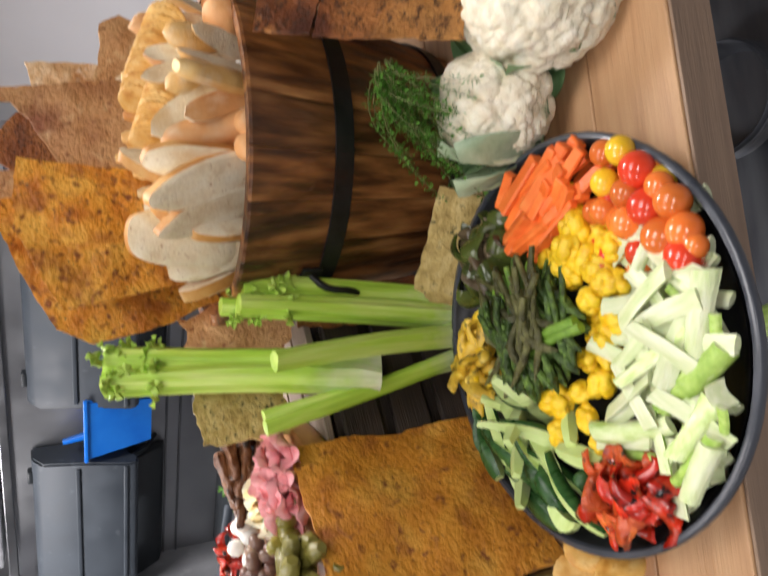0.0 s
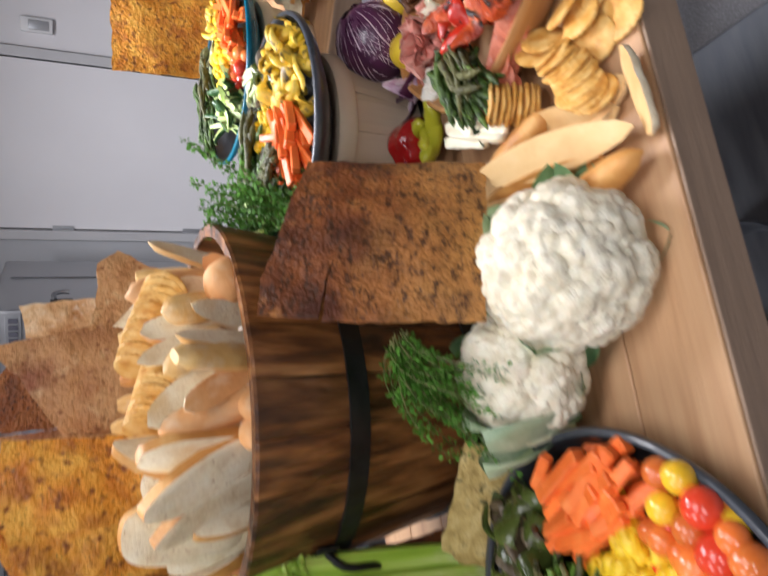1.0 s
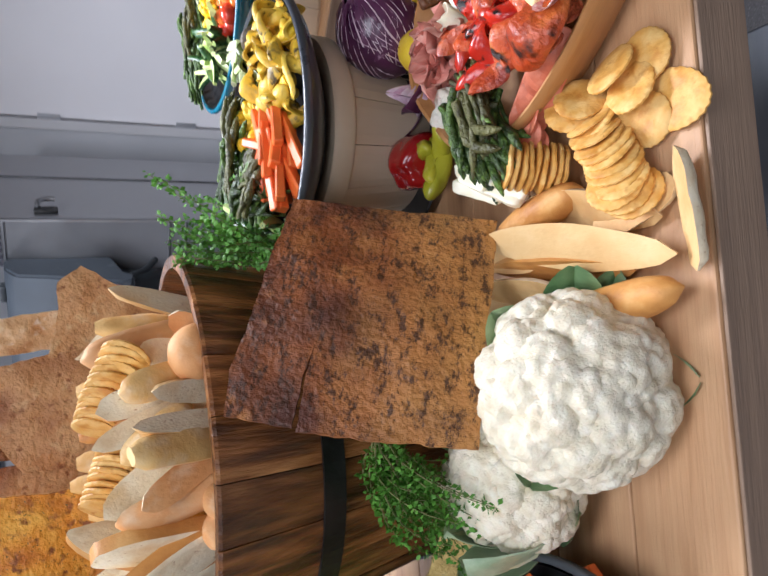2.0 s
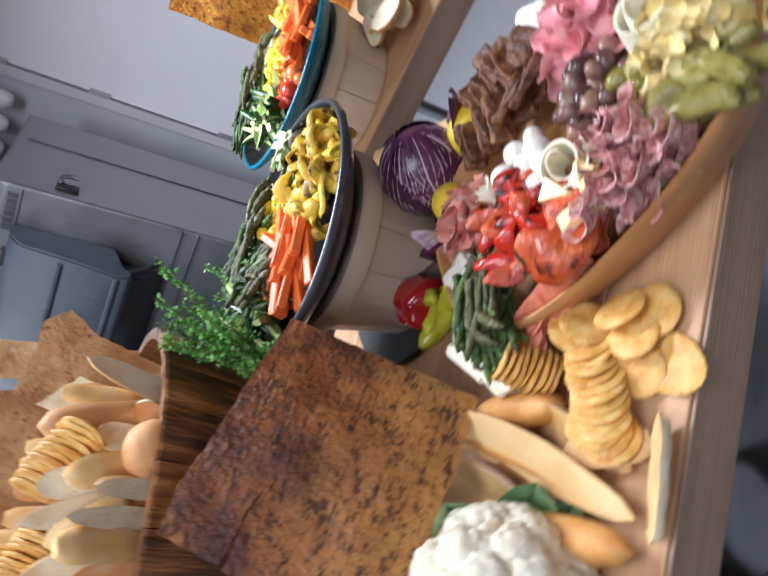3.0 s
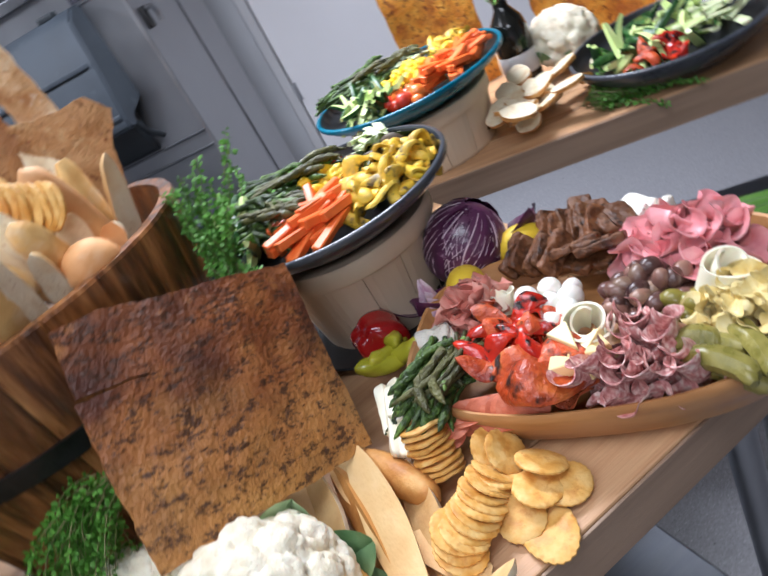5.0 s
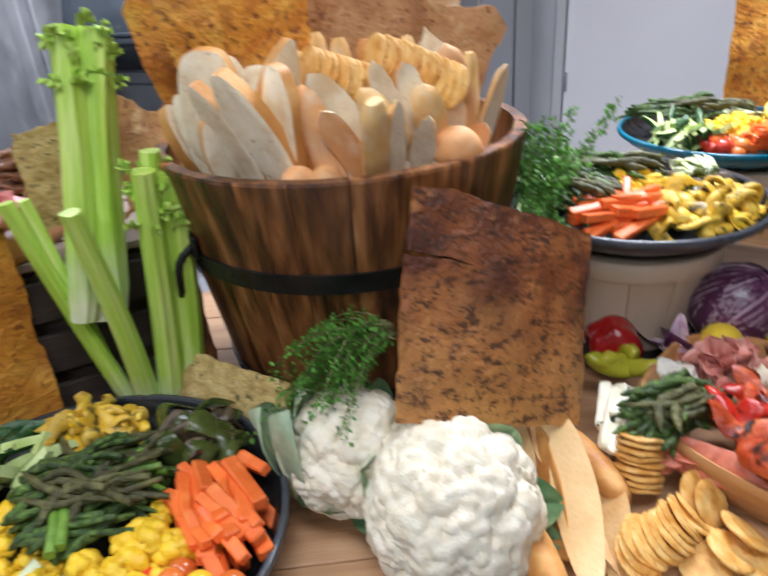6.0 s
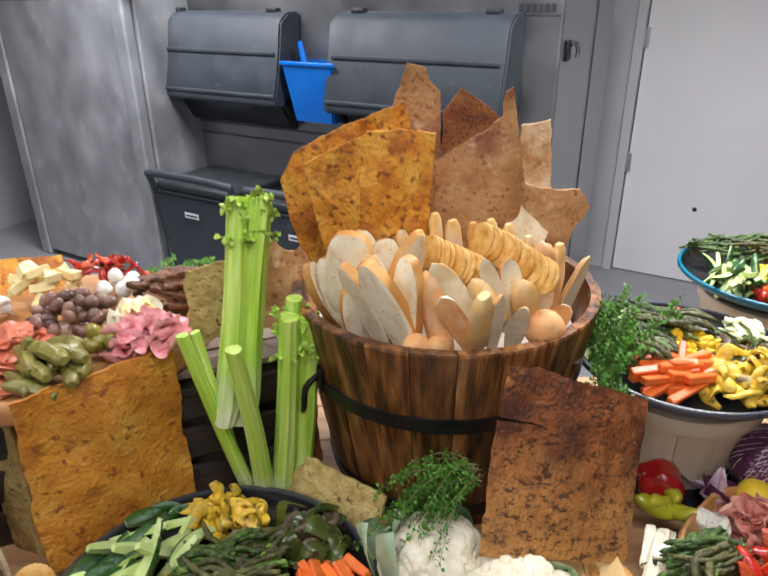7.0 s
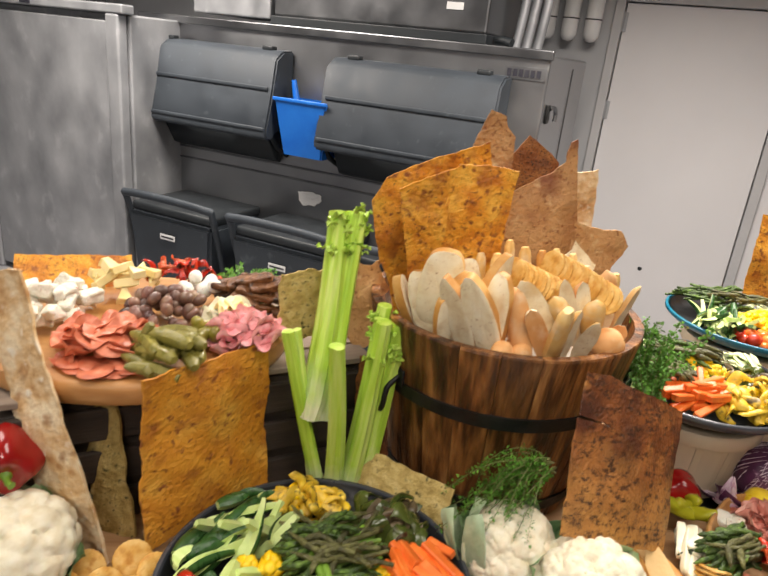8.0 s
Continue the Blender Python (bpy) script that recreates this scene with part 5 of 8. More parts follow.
def cauliflower_head(rx, ry, rz, sub=6, seed=1, big=64, small=560):
    """A curd of knobbly buds: three scales of round bumps on a dome."""
    bm = bmesh.new()
    bmesh.ops.create_icosphere(bm, subdivisions=sub, radius=1.0)
    knobs(bm, rx, ry, rz, ((big, 0.12, 0.115), (small, 0.026, 0.046), (small * 5, 0.008, 0.013)), seed)
    return mesh_of(bm, cauliflower_white, True, "curd")


def leaf_sheet(l, w, curl, seed, t=0.002):
    bm = bmesh.new()
    n, m = 14, 8
    top, low = [], []
    for i in range(n + 1):
        u = i / n
        half = w / 2 * (math.sin(math.pi * min(1, u * 0.92 + 0.08)) ** 0.7 + 0.12)
        a, b = [], []
        for j in range(m + 1):
            s = (j / m - 0.5) * 2
            z = curl * u * u + 0.25 * w * s * s * 0.8 + 0.05 * w * noise.noise(Vector((u * 5, s * 3, seed))) - 0.006 * max(0, 1 - abs(s) * 4)
            p = Vector((l * u * (1 - 0.25 * u * abs(curl) / max(l, 0.001)), s * half, z))
            a.append(bm.verts.new(p + Vector((0, 0, t / 2))))
            b.append(bm.verts.new(p - Vector((0, 0, t / 2 * (1 + 2 * max(0, 1 - abs(s) * 3))))))
        top.append(a)
        low.append(b)
    for i in range(n):
        for j in range(m):
            bm.faces.new((top[i][j], top[i + 1][j], top[i + 1][j + 1], top[i][j + 1]))
            bm.faces.new((low[i][j + 1], low[i + 1][j + 1], low[i + 1][j], low[i][j]))
        for j in (0, m):
            q = [top[i][j], low[i][j], low[i + 1][j], top[i + 1][j]]
            bm.faces.new(q if j == 0 else q[::-1])
    return bm


def cauliflower(m, r, label, seed, sub=6, leaves=9, squash_z=0.82):
    c = thing("cauliflower", m, label, "cauliflower", "cauliflowers on the tables")
    part("curd", cauliflower_head(r, r, r * squash_z, sub, seed), None, c)
    part("stem", tube([(0, 0, -r * 0.72), (0, 0, -r * 0.3)], [r * 0.34, r * 0.5], 14), celery_pale, c, "pale green cut stem")
    q = random.Random(seed)
    for k in range(leaves):
        a = 360 * k / leaves + q.uniform(-12, 12)
        part("leaf", leaf_sheet(r * q.uniform(0.8, 1.15), r * q.uniform(0.45, 0.75), r * q.uniform(0.35, 0.65), seed + k), leaf_green, c,
             m=pose(0, 0, -r * 0.55, 0, 0, a) @ pose(r * 0.32, 0, 0, 0, q.uniform(-12, 6), 0))
    return c


def herb_bunch(name, m, sprigs, length, droop, label, seed, spread=40, leaf=0.0068, up=0.6):
    """A bunch of thyme: thin bowed sprigs with many tiny leaves."""
    t = thing(name, m, label, "herb", "thyme bunches")
    q = random.Random(seed)
    for k in range(sprigs):
        az, el = radians(q.uniform(-spread, spread)), q.uniform(-0.5, 0.8) * up
        l = length * q.uniform(0.5, 1.0)
        st = Vector((q.uniform(-0.02, 0.02), q.uniform(-0.02, 0.02), q.uniform(-0.012, 0.016)))
        w = Vector((math.cos(az), math.sin(az), el)).normalized()
        side = Vector((q.uniform(-1, 1), q.uniform(-1, 1), q.uniform(-0.4, 0.6))) * l * 0.28
        pts = [st + w * l * (i / 8) + side * (i / 8) ** 2 + Vector((0, 0, -droop * l * (i / 8) ** 2)) for i in range(9)]
        sb = tube(pts, [0.0010 - 0.0006 * i / 8 for i in range(9)], 4)
        for i in range(int(l * 850)):
            f = q.uniform(0.1, 1.0)
            k0 = min(int(f * 8), 7)
            p = pts[k0].lerp(pts[k0 + 1], f * 8 - k0)
            d = Vector((q.gauss(0, 1), q.gauss(0, 1), q.gauss(0, 0.8))).normalized()
            s = leaf * q.uniform(0.6, 1.3)
            e = d.orthogonal().normalized() * s * 0.36
            fold = d.cross(e) * 0.3
            p = p + d * q.uniform(0.001, 0.004)
            v = [sb.verts.new(c) for c in (p, p + d * s * 0.5 + e + fold, p + d * s, p + d * s * 0.5 - e + fold)]
            sb.faces.new(v[:3]).material_index = 1
            sb.faces.new((v[0], v[2], v[3])).material_index = 1
        part("sprig", sb, [stem_brown, herb_green], t)
    return t


def at(mesh, name, m, label, category, group=""):
    ob = new(name, mesh)
    ob.matrix_world = m
    return tagged(ob, label, category, group)

# ---- the wooden bucket ----
BX, BY, BR0, BR1, BH = 0.474, 1.225, 0.195, 0.26, 0.37
bucket = thing("wooden_bucket", pose(BX, BY, 0), "dark burnt-wood stave bucket with a black iron hoop", "bucket")
N_STAVE = 24
for k in range(N_STAVE):
    a0, a1 = 2 * math.pi * k / N_STAVE, 2 * math.pi * (k + 1) / N_STAVE
    bm = bmesh.new()
    t = 0.016
    gap = 0.0012
    levels = [0.0, 0.09, 0.19, 0.28, BH - 0.004, BH]
    vs = []
    for z in levels:
        r = BR0 + (BR1 - BR0) * z / BH - (0.002 if z == BH else 0)
        jit = 0.0015 * noise.noise(Vector((k * 3.1, z * 9, 0)))
        row = []
        for s in range(5):
            a = a0 + (a1 - a0) * s / 4
            a += (gap / r) * (1 if s == 0 else -1 if s == 4 else 0) * 0.5
            dent = -0.001 if s in (0, 4) else 0.0
            row.append(bm.verts.new(((r + jit + dent) * math.cos(a), (r + jit + dent) * math.sin(a), z)))
        for s in range(4, -1, -1):
            a = a0 + (a1 - a0) * s / 4
            row.append(bm.verts.new(((r - t) * math.cos(a), (r - t) * math.sin(a), z)))
        vs.append(row)
    n = 10
    for a, b in zip(vs, vs[1:]):
        for i in range(n):
            bm.faces.new((a[i], a[(i + 1) % n], b[(i + 1) % n], b[i]))
    bm.faces.new(vs[0][::-1])
    bm.faces.new(vs[-1])
    part("stave", bm, burnt_wood, bucket, smooth=False)


def hoop(z0, z1):
    r0, r1 = BR0 + (BR1 - BR0) * z0 / BH + 0.001, BR0 + (BR1 - BR0) * z1 / BH + 0.001
    return lathe([(r0 - 0.003, z0), (r0 + 0.003, z0), (r1 + 0.003, z1), (r1 - 0.003, z1)], 72)


part("hoop", hoop(0.225, 0.252), black_iron, bucket, "black iron hoop", smooth=False)
part("hoop", hoop(0.03, 0.055), black_iron, bucket, "black iron hoop", smooth=False)
part("floor_board", lathe([(0, 0.0), (0.178, 0.0), (0.178, 0.01), (0, 0.01)], 40), burnt_wood, bucket, smooth=False)
part("liner", lathe([(0.175, 0.012), (0.23, 0.27), (0.225, 0.292), (0.12, 0.30), (0, 0.30)], 40), paper, bucket, "brown paper packed inside")
for s in (1, -1):
    hd = part("handle", tube(bend([(0.0, -0.035, 0.0), (0.022, -0.034, -0.02), (0.026, -0.03, -0.06), (0.024, 0.0, -0.085), (0.026, 0.03, -0.06), (0.022, 0.034, -0.02), (0, 0.035, 0)], 19), [0.005] * 19, 8), black_iron, bucket,
              "black iron drop handle", m=pose(0, 0, 0, 0, 0, 205 if s > 0 else 25) @ pose(0.245, 0, 0.265))
    part("handle_plate", box(0.006, 0.10, 0.03, 0.002), black_iron, hd)

# the sheets of flatbread standing in the bucket


def flatbread(bl, br, tl, tr, mt, label, seed, **kw):
    m, w, h = stand(bl, br, tl, tr)
    bm = sheet(w, h, seed=seed, **kw)
    return solid("flatbread", bm, mt, m, label, "flatbread", "flatbread sheets")


def bucket_sheet(y, lean, pieces, mt, label, seed, bulge=0.006, thick=0.005):
    """A flatbread standing in the bucket, of one or more pieces; outlines in x and z."""
    t = thing("flatbread", pose(0, y, 0.30, lean, 0, 0), label, "flatbread", "flatbread sheets")
    for k, outline in enumerate(pieces):
        part("sheet", shard([(x, z - 0.30) for x, z in outline], thick, bulge, seed + k), mt, t, m=pose(0, 0.004 * k, 0))
    return t


bucket_sheet(1.20, 0, [[(0.320, 0.31), (0.325, 0.45), (0.329, 0.56), (0.345, 0.626), (0.40, 0.628), (0.453, 0.624), (0.447, 0.55), (0.436, 0.31)], [(0.292, 0.31), (0.270, 0.46), (0.252, 0.54), (0.246, 0.573), (0.292, 0.600), (0.352, 0.624), (0.336, 0.56), (0.332, 0.31)]],
             flat_orange, "orange seasoned flatbread sheet with a long crack, standing in the bucket", 1, 0.010)
bucket_sheet(1.25, 0, [[(0.268, 0.31), (0.245, 0.39), (0.221, 0.441), (0.201, 0.537), (0.226, 0.584), (0.314, 0.629), (0.407, 0.663), (0.415, 0.617), (0.416, 0.31)]],
             flat_orange, "orange herbed flatbread sheet at the back of the bucket", 4, 0.010)
bucket_sheet(1.30, 0, [[(0.39, 0.31), (0.386, 0.648), (0.411, 0.717), (0.441, 0.707), (0.447, 0.688), (0.465, 0.67), (0.478, 0.31)]], flat_tan, "pointed tan flatbread shard standing in the bucket", 6)
bucket_sheet(1.33, 0, [[(0.476, 0.31), (0.473, 0.631), (0.502, 0.673), (0.546, 0.645), (0.568, 0.626), (0.590, 0.31)]], flat_brown, "pointed brown flatbread shard standing in the bucket", 7)
bucket_sheet(1.29, 0, [[(0.462, 0.31), (0.459, 0.559), (0.505, 0.589), (0.548, 0.614), (0.567, 0.634), (0.569, 0.671), (0.584, 0.678), (0.590, 0.635), (0.612, 0.52), (0.628, 0.31)]], flat_tan, "tan flatbread sheet with a broken horn in the bucket", 8, 0.008)
bucket_sheet(1.36, 0, [[(0.630, 0.31), (0.612, 0.606), (0.640, 0.609), (0.663, 0.616), (0.668, 0.56), (0.695, 0.31)]], flat_white, "pale blistered flatbread sheet in the bucket", 9)
bucket_sheet(1.29, 0, [[(0.610, 0.31), (0.607, 0.524), (0.640, 0.512), (0.674, 0.509), (0.709, 0.507), (0.730, 0.478), (0.702, 0.434), (0.690, 0.39), (0.665, 0.31)]], flat_tan, "broken pale brown flatbread piece at the bucket rim", 10, 0.012)
bucket_sheet(1.225, -8, [[(0.59, 0.40), (0.586, 0.464), (0.598, 0.474), (0.605, 0.493), (0.622, 0.472), (0.65, 0.449), (0.633, 0.40)]], bread_crumb, "thin white wafer shard in the bucket", 11, 0.006, 0.003)

# bread and crackers in the bucket


BREADS = "bread pieces in the bucket"
q = random.Random(3)


def plant(mesh, name, foot, top, wide, turn, label, category, base=(0.05, 0.14), deep=0.05):
    """Stands a piece between foot and top, its front to -y turned by turn; it reaches deep below the foot."""
    f, t = Vector(foot), Vector(top)
    z = (t - f).normalized()
    f -= z * deep
    for p, reach in ((f, 0.19), (t, 0.235)):
        d = Vector((p.x - BX, p.y - BY))
        if d.length > reach:
            p.xy = Vector((BX, BY)) + d * (reach / d.length)
    z = (t - f).normalized()
    x = (Vector((1, 0, 0)) - z * z.x).normalized()
    m = Matrix((x, z.cross(x), z)).transposed().to_4x4()
    m.translation = f
    k = wide / base[0]
    at(mesh, name, m @ pose(0, 0, 0, 0, 0, turn) @ Matrix.Diagonal((k, min(1.15, max(0.85, k)), (t - f).length / base[1], 1)), label, category, BREADS)


# baguette slices
for k, (x0, x1, y, z0, z1, w, turn, me) in enumerate(((0.275, 0.325, 1.08, 0.40, 0.502, 0.066, -15, 2), (0.345, 0.340, 1.14, 0.42, 0.486, 0.04, 10, 0), (0.336, 0.300, 1.02, 0.38, 0.472, 0.05, -38, 3), (0.384, 0.338, 1.00, 0.377, 0.486, 0.052, -28, 1),
                                                      (0.402, 0.408, 1.03, 0.39, 0.486, 0.046, -42, 4), (0.392, 0.422, 1.07, 0.41, 0.506, 0.054, 35, 3))):
    plant(slices[me], "bread_slice", (x0, y, z0), (x1, y + 0.012, z1), w, turn, "white baguette slice with golden crust", "bread slice", (0.058, 0.15))
for k, (x0, x1, y, z0, z1, w, turn, me) in enumerate(((0.375, 0.372, 1.14, 0.42, 0.472, 0.045, 20, 2), (0.318, 0.358, 1.06, 0.425, 0.472, 0.04, 30, 1), (0.298, 0.285, 1.12, 0.39, 0.45, 0.05, -20, 0), (0.36, 0.35, 1.09, 0.40, 0.47, 0.045, 15, 4), (0.255, 0.24, 1.14, 0.37, 0.43, 0.04, 60, 1), (0.31, 0.325, 1.045, 0.36, 0.43, 0.045, 25, 0))):
    plant(slices[me], "bread_slice", (x0, y, z0), (x1, y + 0.012, z1), w, turn, "white baguette slice with golden crust", "bread slice", (0.058, 0.15))
# split sticks and fingers along the rim
for k, (x0, x1, y, z0, z1, w, turn, me) in enumerate(((0.497, 0.447, 1.00, 0.366, 0.445, 0.032, 8, 1), (0.490, 0.446, 1.04, 0.404, 0.463, 0.036, -10, 2), (0.544, 0.536, 1.00, 0.367, 0.441, 0.026, 35, 3), (0.580, 0.569, 1.00, 0.370, 0.421, 0.03, -25, 3),
                                                      (0.577, 0.550, 1.05, 0.394, 0.469, 0.034, 28, 0), (0.546, 0.513, 1.04, 0.398, 0.479, 0.032, 0, 3), (0.532, 0.500, 1.03, 0.41, 0.447, 0.03, 180, 2), (0.455, 0.434, 1.04, 0.365, 0.455, 0.038, 150, 0))):
    plant(halves[me], "bread_stick_half", (x0, y, z0), (x1, y + 0.01, z1), w, turn, "split bread stick with pale crumb and golden crust", "bread stick", (0.04, 0.13), 0.045)
for k, (x0, x1, y, z0, z1, w, turn, me) in enumerate(((0.662, 0.604, 1.09, 0.377, 0.480, 0.042, 200, 0), (0.690, 0.690, 1.11, 0.343, 0.452, 0.036, 40, 3), (0.596, 0.570, 1.03, 0.405, 0.446, 0.034, 170, 2), (0.618, 0.610, 1.06, 0.39, 0.423, 0.03, 10, 2), (0.47, 0.46, 1.06, 0.40, 0.46, 0.034, 160, 4), (0.63, 0.64, 1.14, 0.40, 0.452, 0.034, 190, 0), (0.52, 0.53, 1.075, 0.42, 0.46, 0.032, 30, 4), (0.655, 0.662, 1.05, 0.36, 0.40, 0.032, -30, 1))):
    plant(halves[me], "bread_stick_half", (x0, y, z0), (x1, y + 0.01, z1), w, turn, "split bread stick with pale crumb and golden crust", "bread stick", (0.04, 0.13), 0.045)
plant(fingers[0], "bread_finger", (0.517, 0.99, 0.372), (0.509, 1.0, 0.445), 0.044, 0, "small smooth golden bread finger", "bread finger", (0.042, 0.13), 0.03)
for x, y, z, w, me in ((0.452, 1.18, 0.505, 0.03, 1), (0.480, 1.17, 0.490, 0.032, 0), (0.511, 1.17, 0.500, 0.03, 2), (0.541, 1.18, 0.495, 0.03, 1), (0.566, 1.16, 0.487, 0.028, 0), (0.640, 1.13, 0.465, 0.03, 0), (0.60, 1.17, 0.47, 0.03, 1), (0.425, 1.15, 0.48, 0.032, 0), (0.40, 1.17, 0.48, 0.03, 1)):
    plant(fingers[me], "bread_finger", (x + 0.004, y, z - 0.045), (x, y + 0.004, z), w, 0, "small smooth golden bread finger", "bread finger", (0.04, 0.125), 0.04)
bun = mesh_of(blob(0.040, 0.032, 0.034, 3, 0.05, 1.5, 2), bread_peach, True, "bun")
for x, y, z, k in ((0.606, 1.04, 0.372, 0.84), (0.450, 1.01, 0.360, 0.5), (0.419, 1.012, 0.360, 0.55)):
    at(bun, "bread_bun", pose(x, y, z, 0, 20, 30) @ Matrix.Scale(k, 4), "smooth pinkish round bread bun", "bun", BREADS)
for n, a, b in ((10, (0.440, 1.10, 0.468), (0.502, 1.075, 0.448)), (8, (0.522, 1.145, 0.472), (0.556, 1.12, 0.462)), (10, (0.552, 1.12, 0.464), (0.606, 1.075, 0.440))):
    for i in range(n):
        p = Vector(a).lerp(Vector(b), i / (n - 1))
        nv = Vector((-0.78 + q.uniform(-0.08, 0.08), -0.50 + q.uniform(-0.1, 0.1), 0.34 + q.uniform(-0.08, 0.08)))
        mm = nv.to_track_quat("Z", "Y").to_matrix().to_4x4()
        mm.translation = p
        at(crackers[i % 3], "cracker", mm, "round golden cracker standing on edge", "cracker", "crackers in the bucket")

# ---- flatbreads leaning round the bucket ----


m, w, h = stand((0.496, 0.816, 0.15), (0.742, 0.918, 0.053), (0.552, 0.945, 0.36), (0.777, 1.043, 0.262))
solid("flatbread", shard([(x * w, z * h) for x, z in ((-0.5, 0.0), (-0.2, 0.012), (0.2, -0.01), (0.5, 0.0), (0.51, 0.5), (0.515, 0.97), (0.2, 0.985), (-0.1, 0.995), (-0.33, 1.025), (-0.5, 1.0), (-0.51, 0.725), (-0.35, 0.722), (-0.19, 0.705), (-0.35, 0.71), (-0.52, 0.707), (-0.52, 0.4))], 0.005, 0.006, 11, 0.0022, 0.012), toasted, m, "dark brown cracked flatbread sheet with herbs leaning on the bucket", "flatbread", "flatbread sheets")
flatbread((-0.122, 0.90, 0.02), (0.052, 1.07, 0.03), (-0.125, 0.925, 0.322), (0.039, 1.098, 0.312), flat_yellow, "large golden orange flatbread sheet leaning on the crate", 12, bulge=0.012, curl=0.008, nx=34, ny=34)
flatbread((0.175, 1.09, 0.055), (0.355, 0.965, 0.01), (0.215, 1.12, 0.125), (0.365, 0.995, 0.075), flat_seed, "seeded greenish flatbread strip lying against the bucket", 13, thick=0.009, bulge=0.004)
flatbread((-0.262, 0.93, 0.0), (-0.19, 0.90, 0.0), (-0.40, 1.02, 0.44), (-0.295, 0.97, 0.46), flat_white, "pale blistered flatbread sheet leaning on the crate", 14, thick=0.006, bulge=0.012)
flatbread((-0.225, 0.985, 0.0), (-0.160, 0.965, 0.0), (-0.262, 1.03, 0.25), (-0.195, 1.0, 0.26), flat_seed, "seeded flatbread strip leaning on the crate", 15, thick=0.007, bulge=0.01)
flatbread((-0.25, 1.02, 0.0), (-0.20, 1.02, 0.0), (-0.28, 1.04, 0.21), (-0.23, 1.04, 0.20), flat_orange, "orange flatbread piece against the crate", 16, bulge=0.006)
flatbread((0.205, 1.13, 0.0), (0.265, 1.09, 0.0), (0.20, 1.16, 0.27), (0.255, 1.12, 0.27), flat_brown, "dark flatbread sheet behind the celery", 17, bulge=0.006)
flatbread((0.055, 1.16, 0.285), (0.13, 1.19, 0.285), (0.04, 1.17, 0.41), (0.13, 1.21, 0.415), flat_seed, "ridged yellow crispbread on the board", 18, bulge=0.01, ragged=0.012)
flatbread((0.15, 1.24, 0.25), (0.235, 1.24, 0.26), (0.145, 1.27, 0.42), (0.24, 1.28, 0.41), flat_tan, "broken tan flatbread beside the bucket", 19, bulge=0.014, ragged=0.02)
flatbread((-0.47, 1.29, 0.285), (-0.27, 1.37, 0.285), (-0.49, 1.35, 0.345), (-0.28, 1.42, 0.345), flat_orange, "orange flatbread sheet on the back of the board", 20, bulge=0.006)

# ---- cauliflowers and herbs ----
cauliflower(pose(0.548, 0.79, 0.066, 46, 0, 6), 0.092, "large white cauliflower head with pale green leaves", 1, 6)
small = cauliflower(pose(0.445, 0.880, 0.080, 30, -20, 0), 0.074, "smaller cream cauliflower head tucked under thyme", 2, 6)
for k, (x, y, ry, rz, l, w) in enumerate(((0.384, 0.872, -74, 190, 0.125, 0.07), (0.374, 0.90, -60, 165, 0.11, 0.065), (0.395, 0.915, -80, 140, 0.12, 0.06))):
    part("leaf", leaf_sheet(l, w, 0.02, 500 + k), cabbage_leaf, small, "broad blue green outer leaf", m=pose(0.445, 0.880, 0.080, 30, -20, 0).inverted() @ pose(x, y, 0.03, 0, ry, rz))
    part("rib", tube([(0, 0, -0.004), (l * 0.5, 0, 0.0), (l * 0.92, 0, 0.016)], [0.008, 0.005, 0.0015], 8), celery_white, small, "white leaf rib", m=pose(0.445, 0.880, 0.080, 30, -20, 0).inverted() @ pose(x, y, 0.03, 0, ry, rz))
cauliflower(pose(-0.29, 0.865, 0.075, 30, 0, 0), 0.078, "white cauliflower head beside the red pepper", 3, 5)
herb_bunch("thyme_bunch", pose(0.49, 0.93, 0.205, 0, 10, 190), 46, 0.15, 0.75, "fresh green thyme sprigs hanging over the cauliflower", 5, 46)
herb_bunch("thyme_bunch", pose(0.722, 1.095, 0.26, 0, -76, 0), 22, 0.135, 0.08, "fresh green thyme sprigs standing at the bucket", 6, 38)
herb_bunch("thyme_bunch", pose(0.722, 1.075, 0.28, 0, 60, -60), 12, 0.07, 0.3, "fresh green thyme sprigs hanging at the bucket", 7, 60)
herb_bunch("thyme_bunch", pose(0.80, 1.30, 0.20, 0, -60, 20), 14, 0.12, 0.3, "thyme sprigs by the grey bowl", 8, 60)

# ---- celery ----


def celery_stalk(m, l, r, seed, label, leafy=True):
    c = thing("celery_stalk", m, label, "celery", "celery stalks by the bucket")
    q = random.Random(seed)
    bow = q.uniform(-0.01, 0.01)
    pts = [(bow * math.sin(math.pi * k / 11), 0, l * k / 11) for k in range(12)]
    bm = tube(pts, [r * (1.15 - 0.3 * k / 11) * (0.72 if k == 0 else 1) for k in range(12)], 44, shape=lambda a, k: (1 - 0.45 * max(0, math.cos(a)) ** 2) * (1 + 0.055 * math.cos(11 * a)))
    part("stalk", bm, stalk_green, c)
    if leafy:
        for k in range(12):
            part("leaf", frill(q.uniform(0.007, 0.013), 5, 0.004, 0.02, 0.0006, seed * 19 + k), bright_leaf, c,
                 m=pose(bow, 0, l * q.uniform(0.80, 1.02), 0, 0, q.uniform(0, 360)) @ pose(r * q.uniform(0.7, 1.1), 0, 0, q.uniform(-40, 40), q.uniform(-80, 20), 0))
    return c


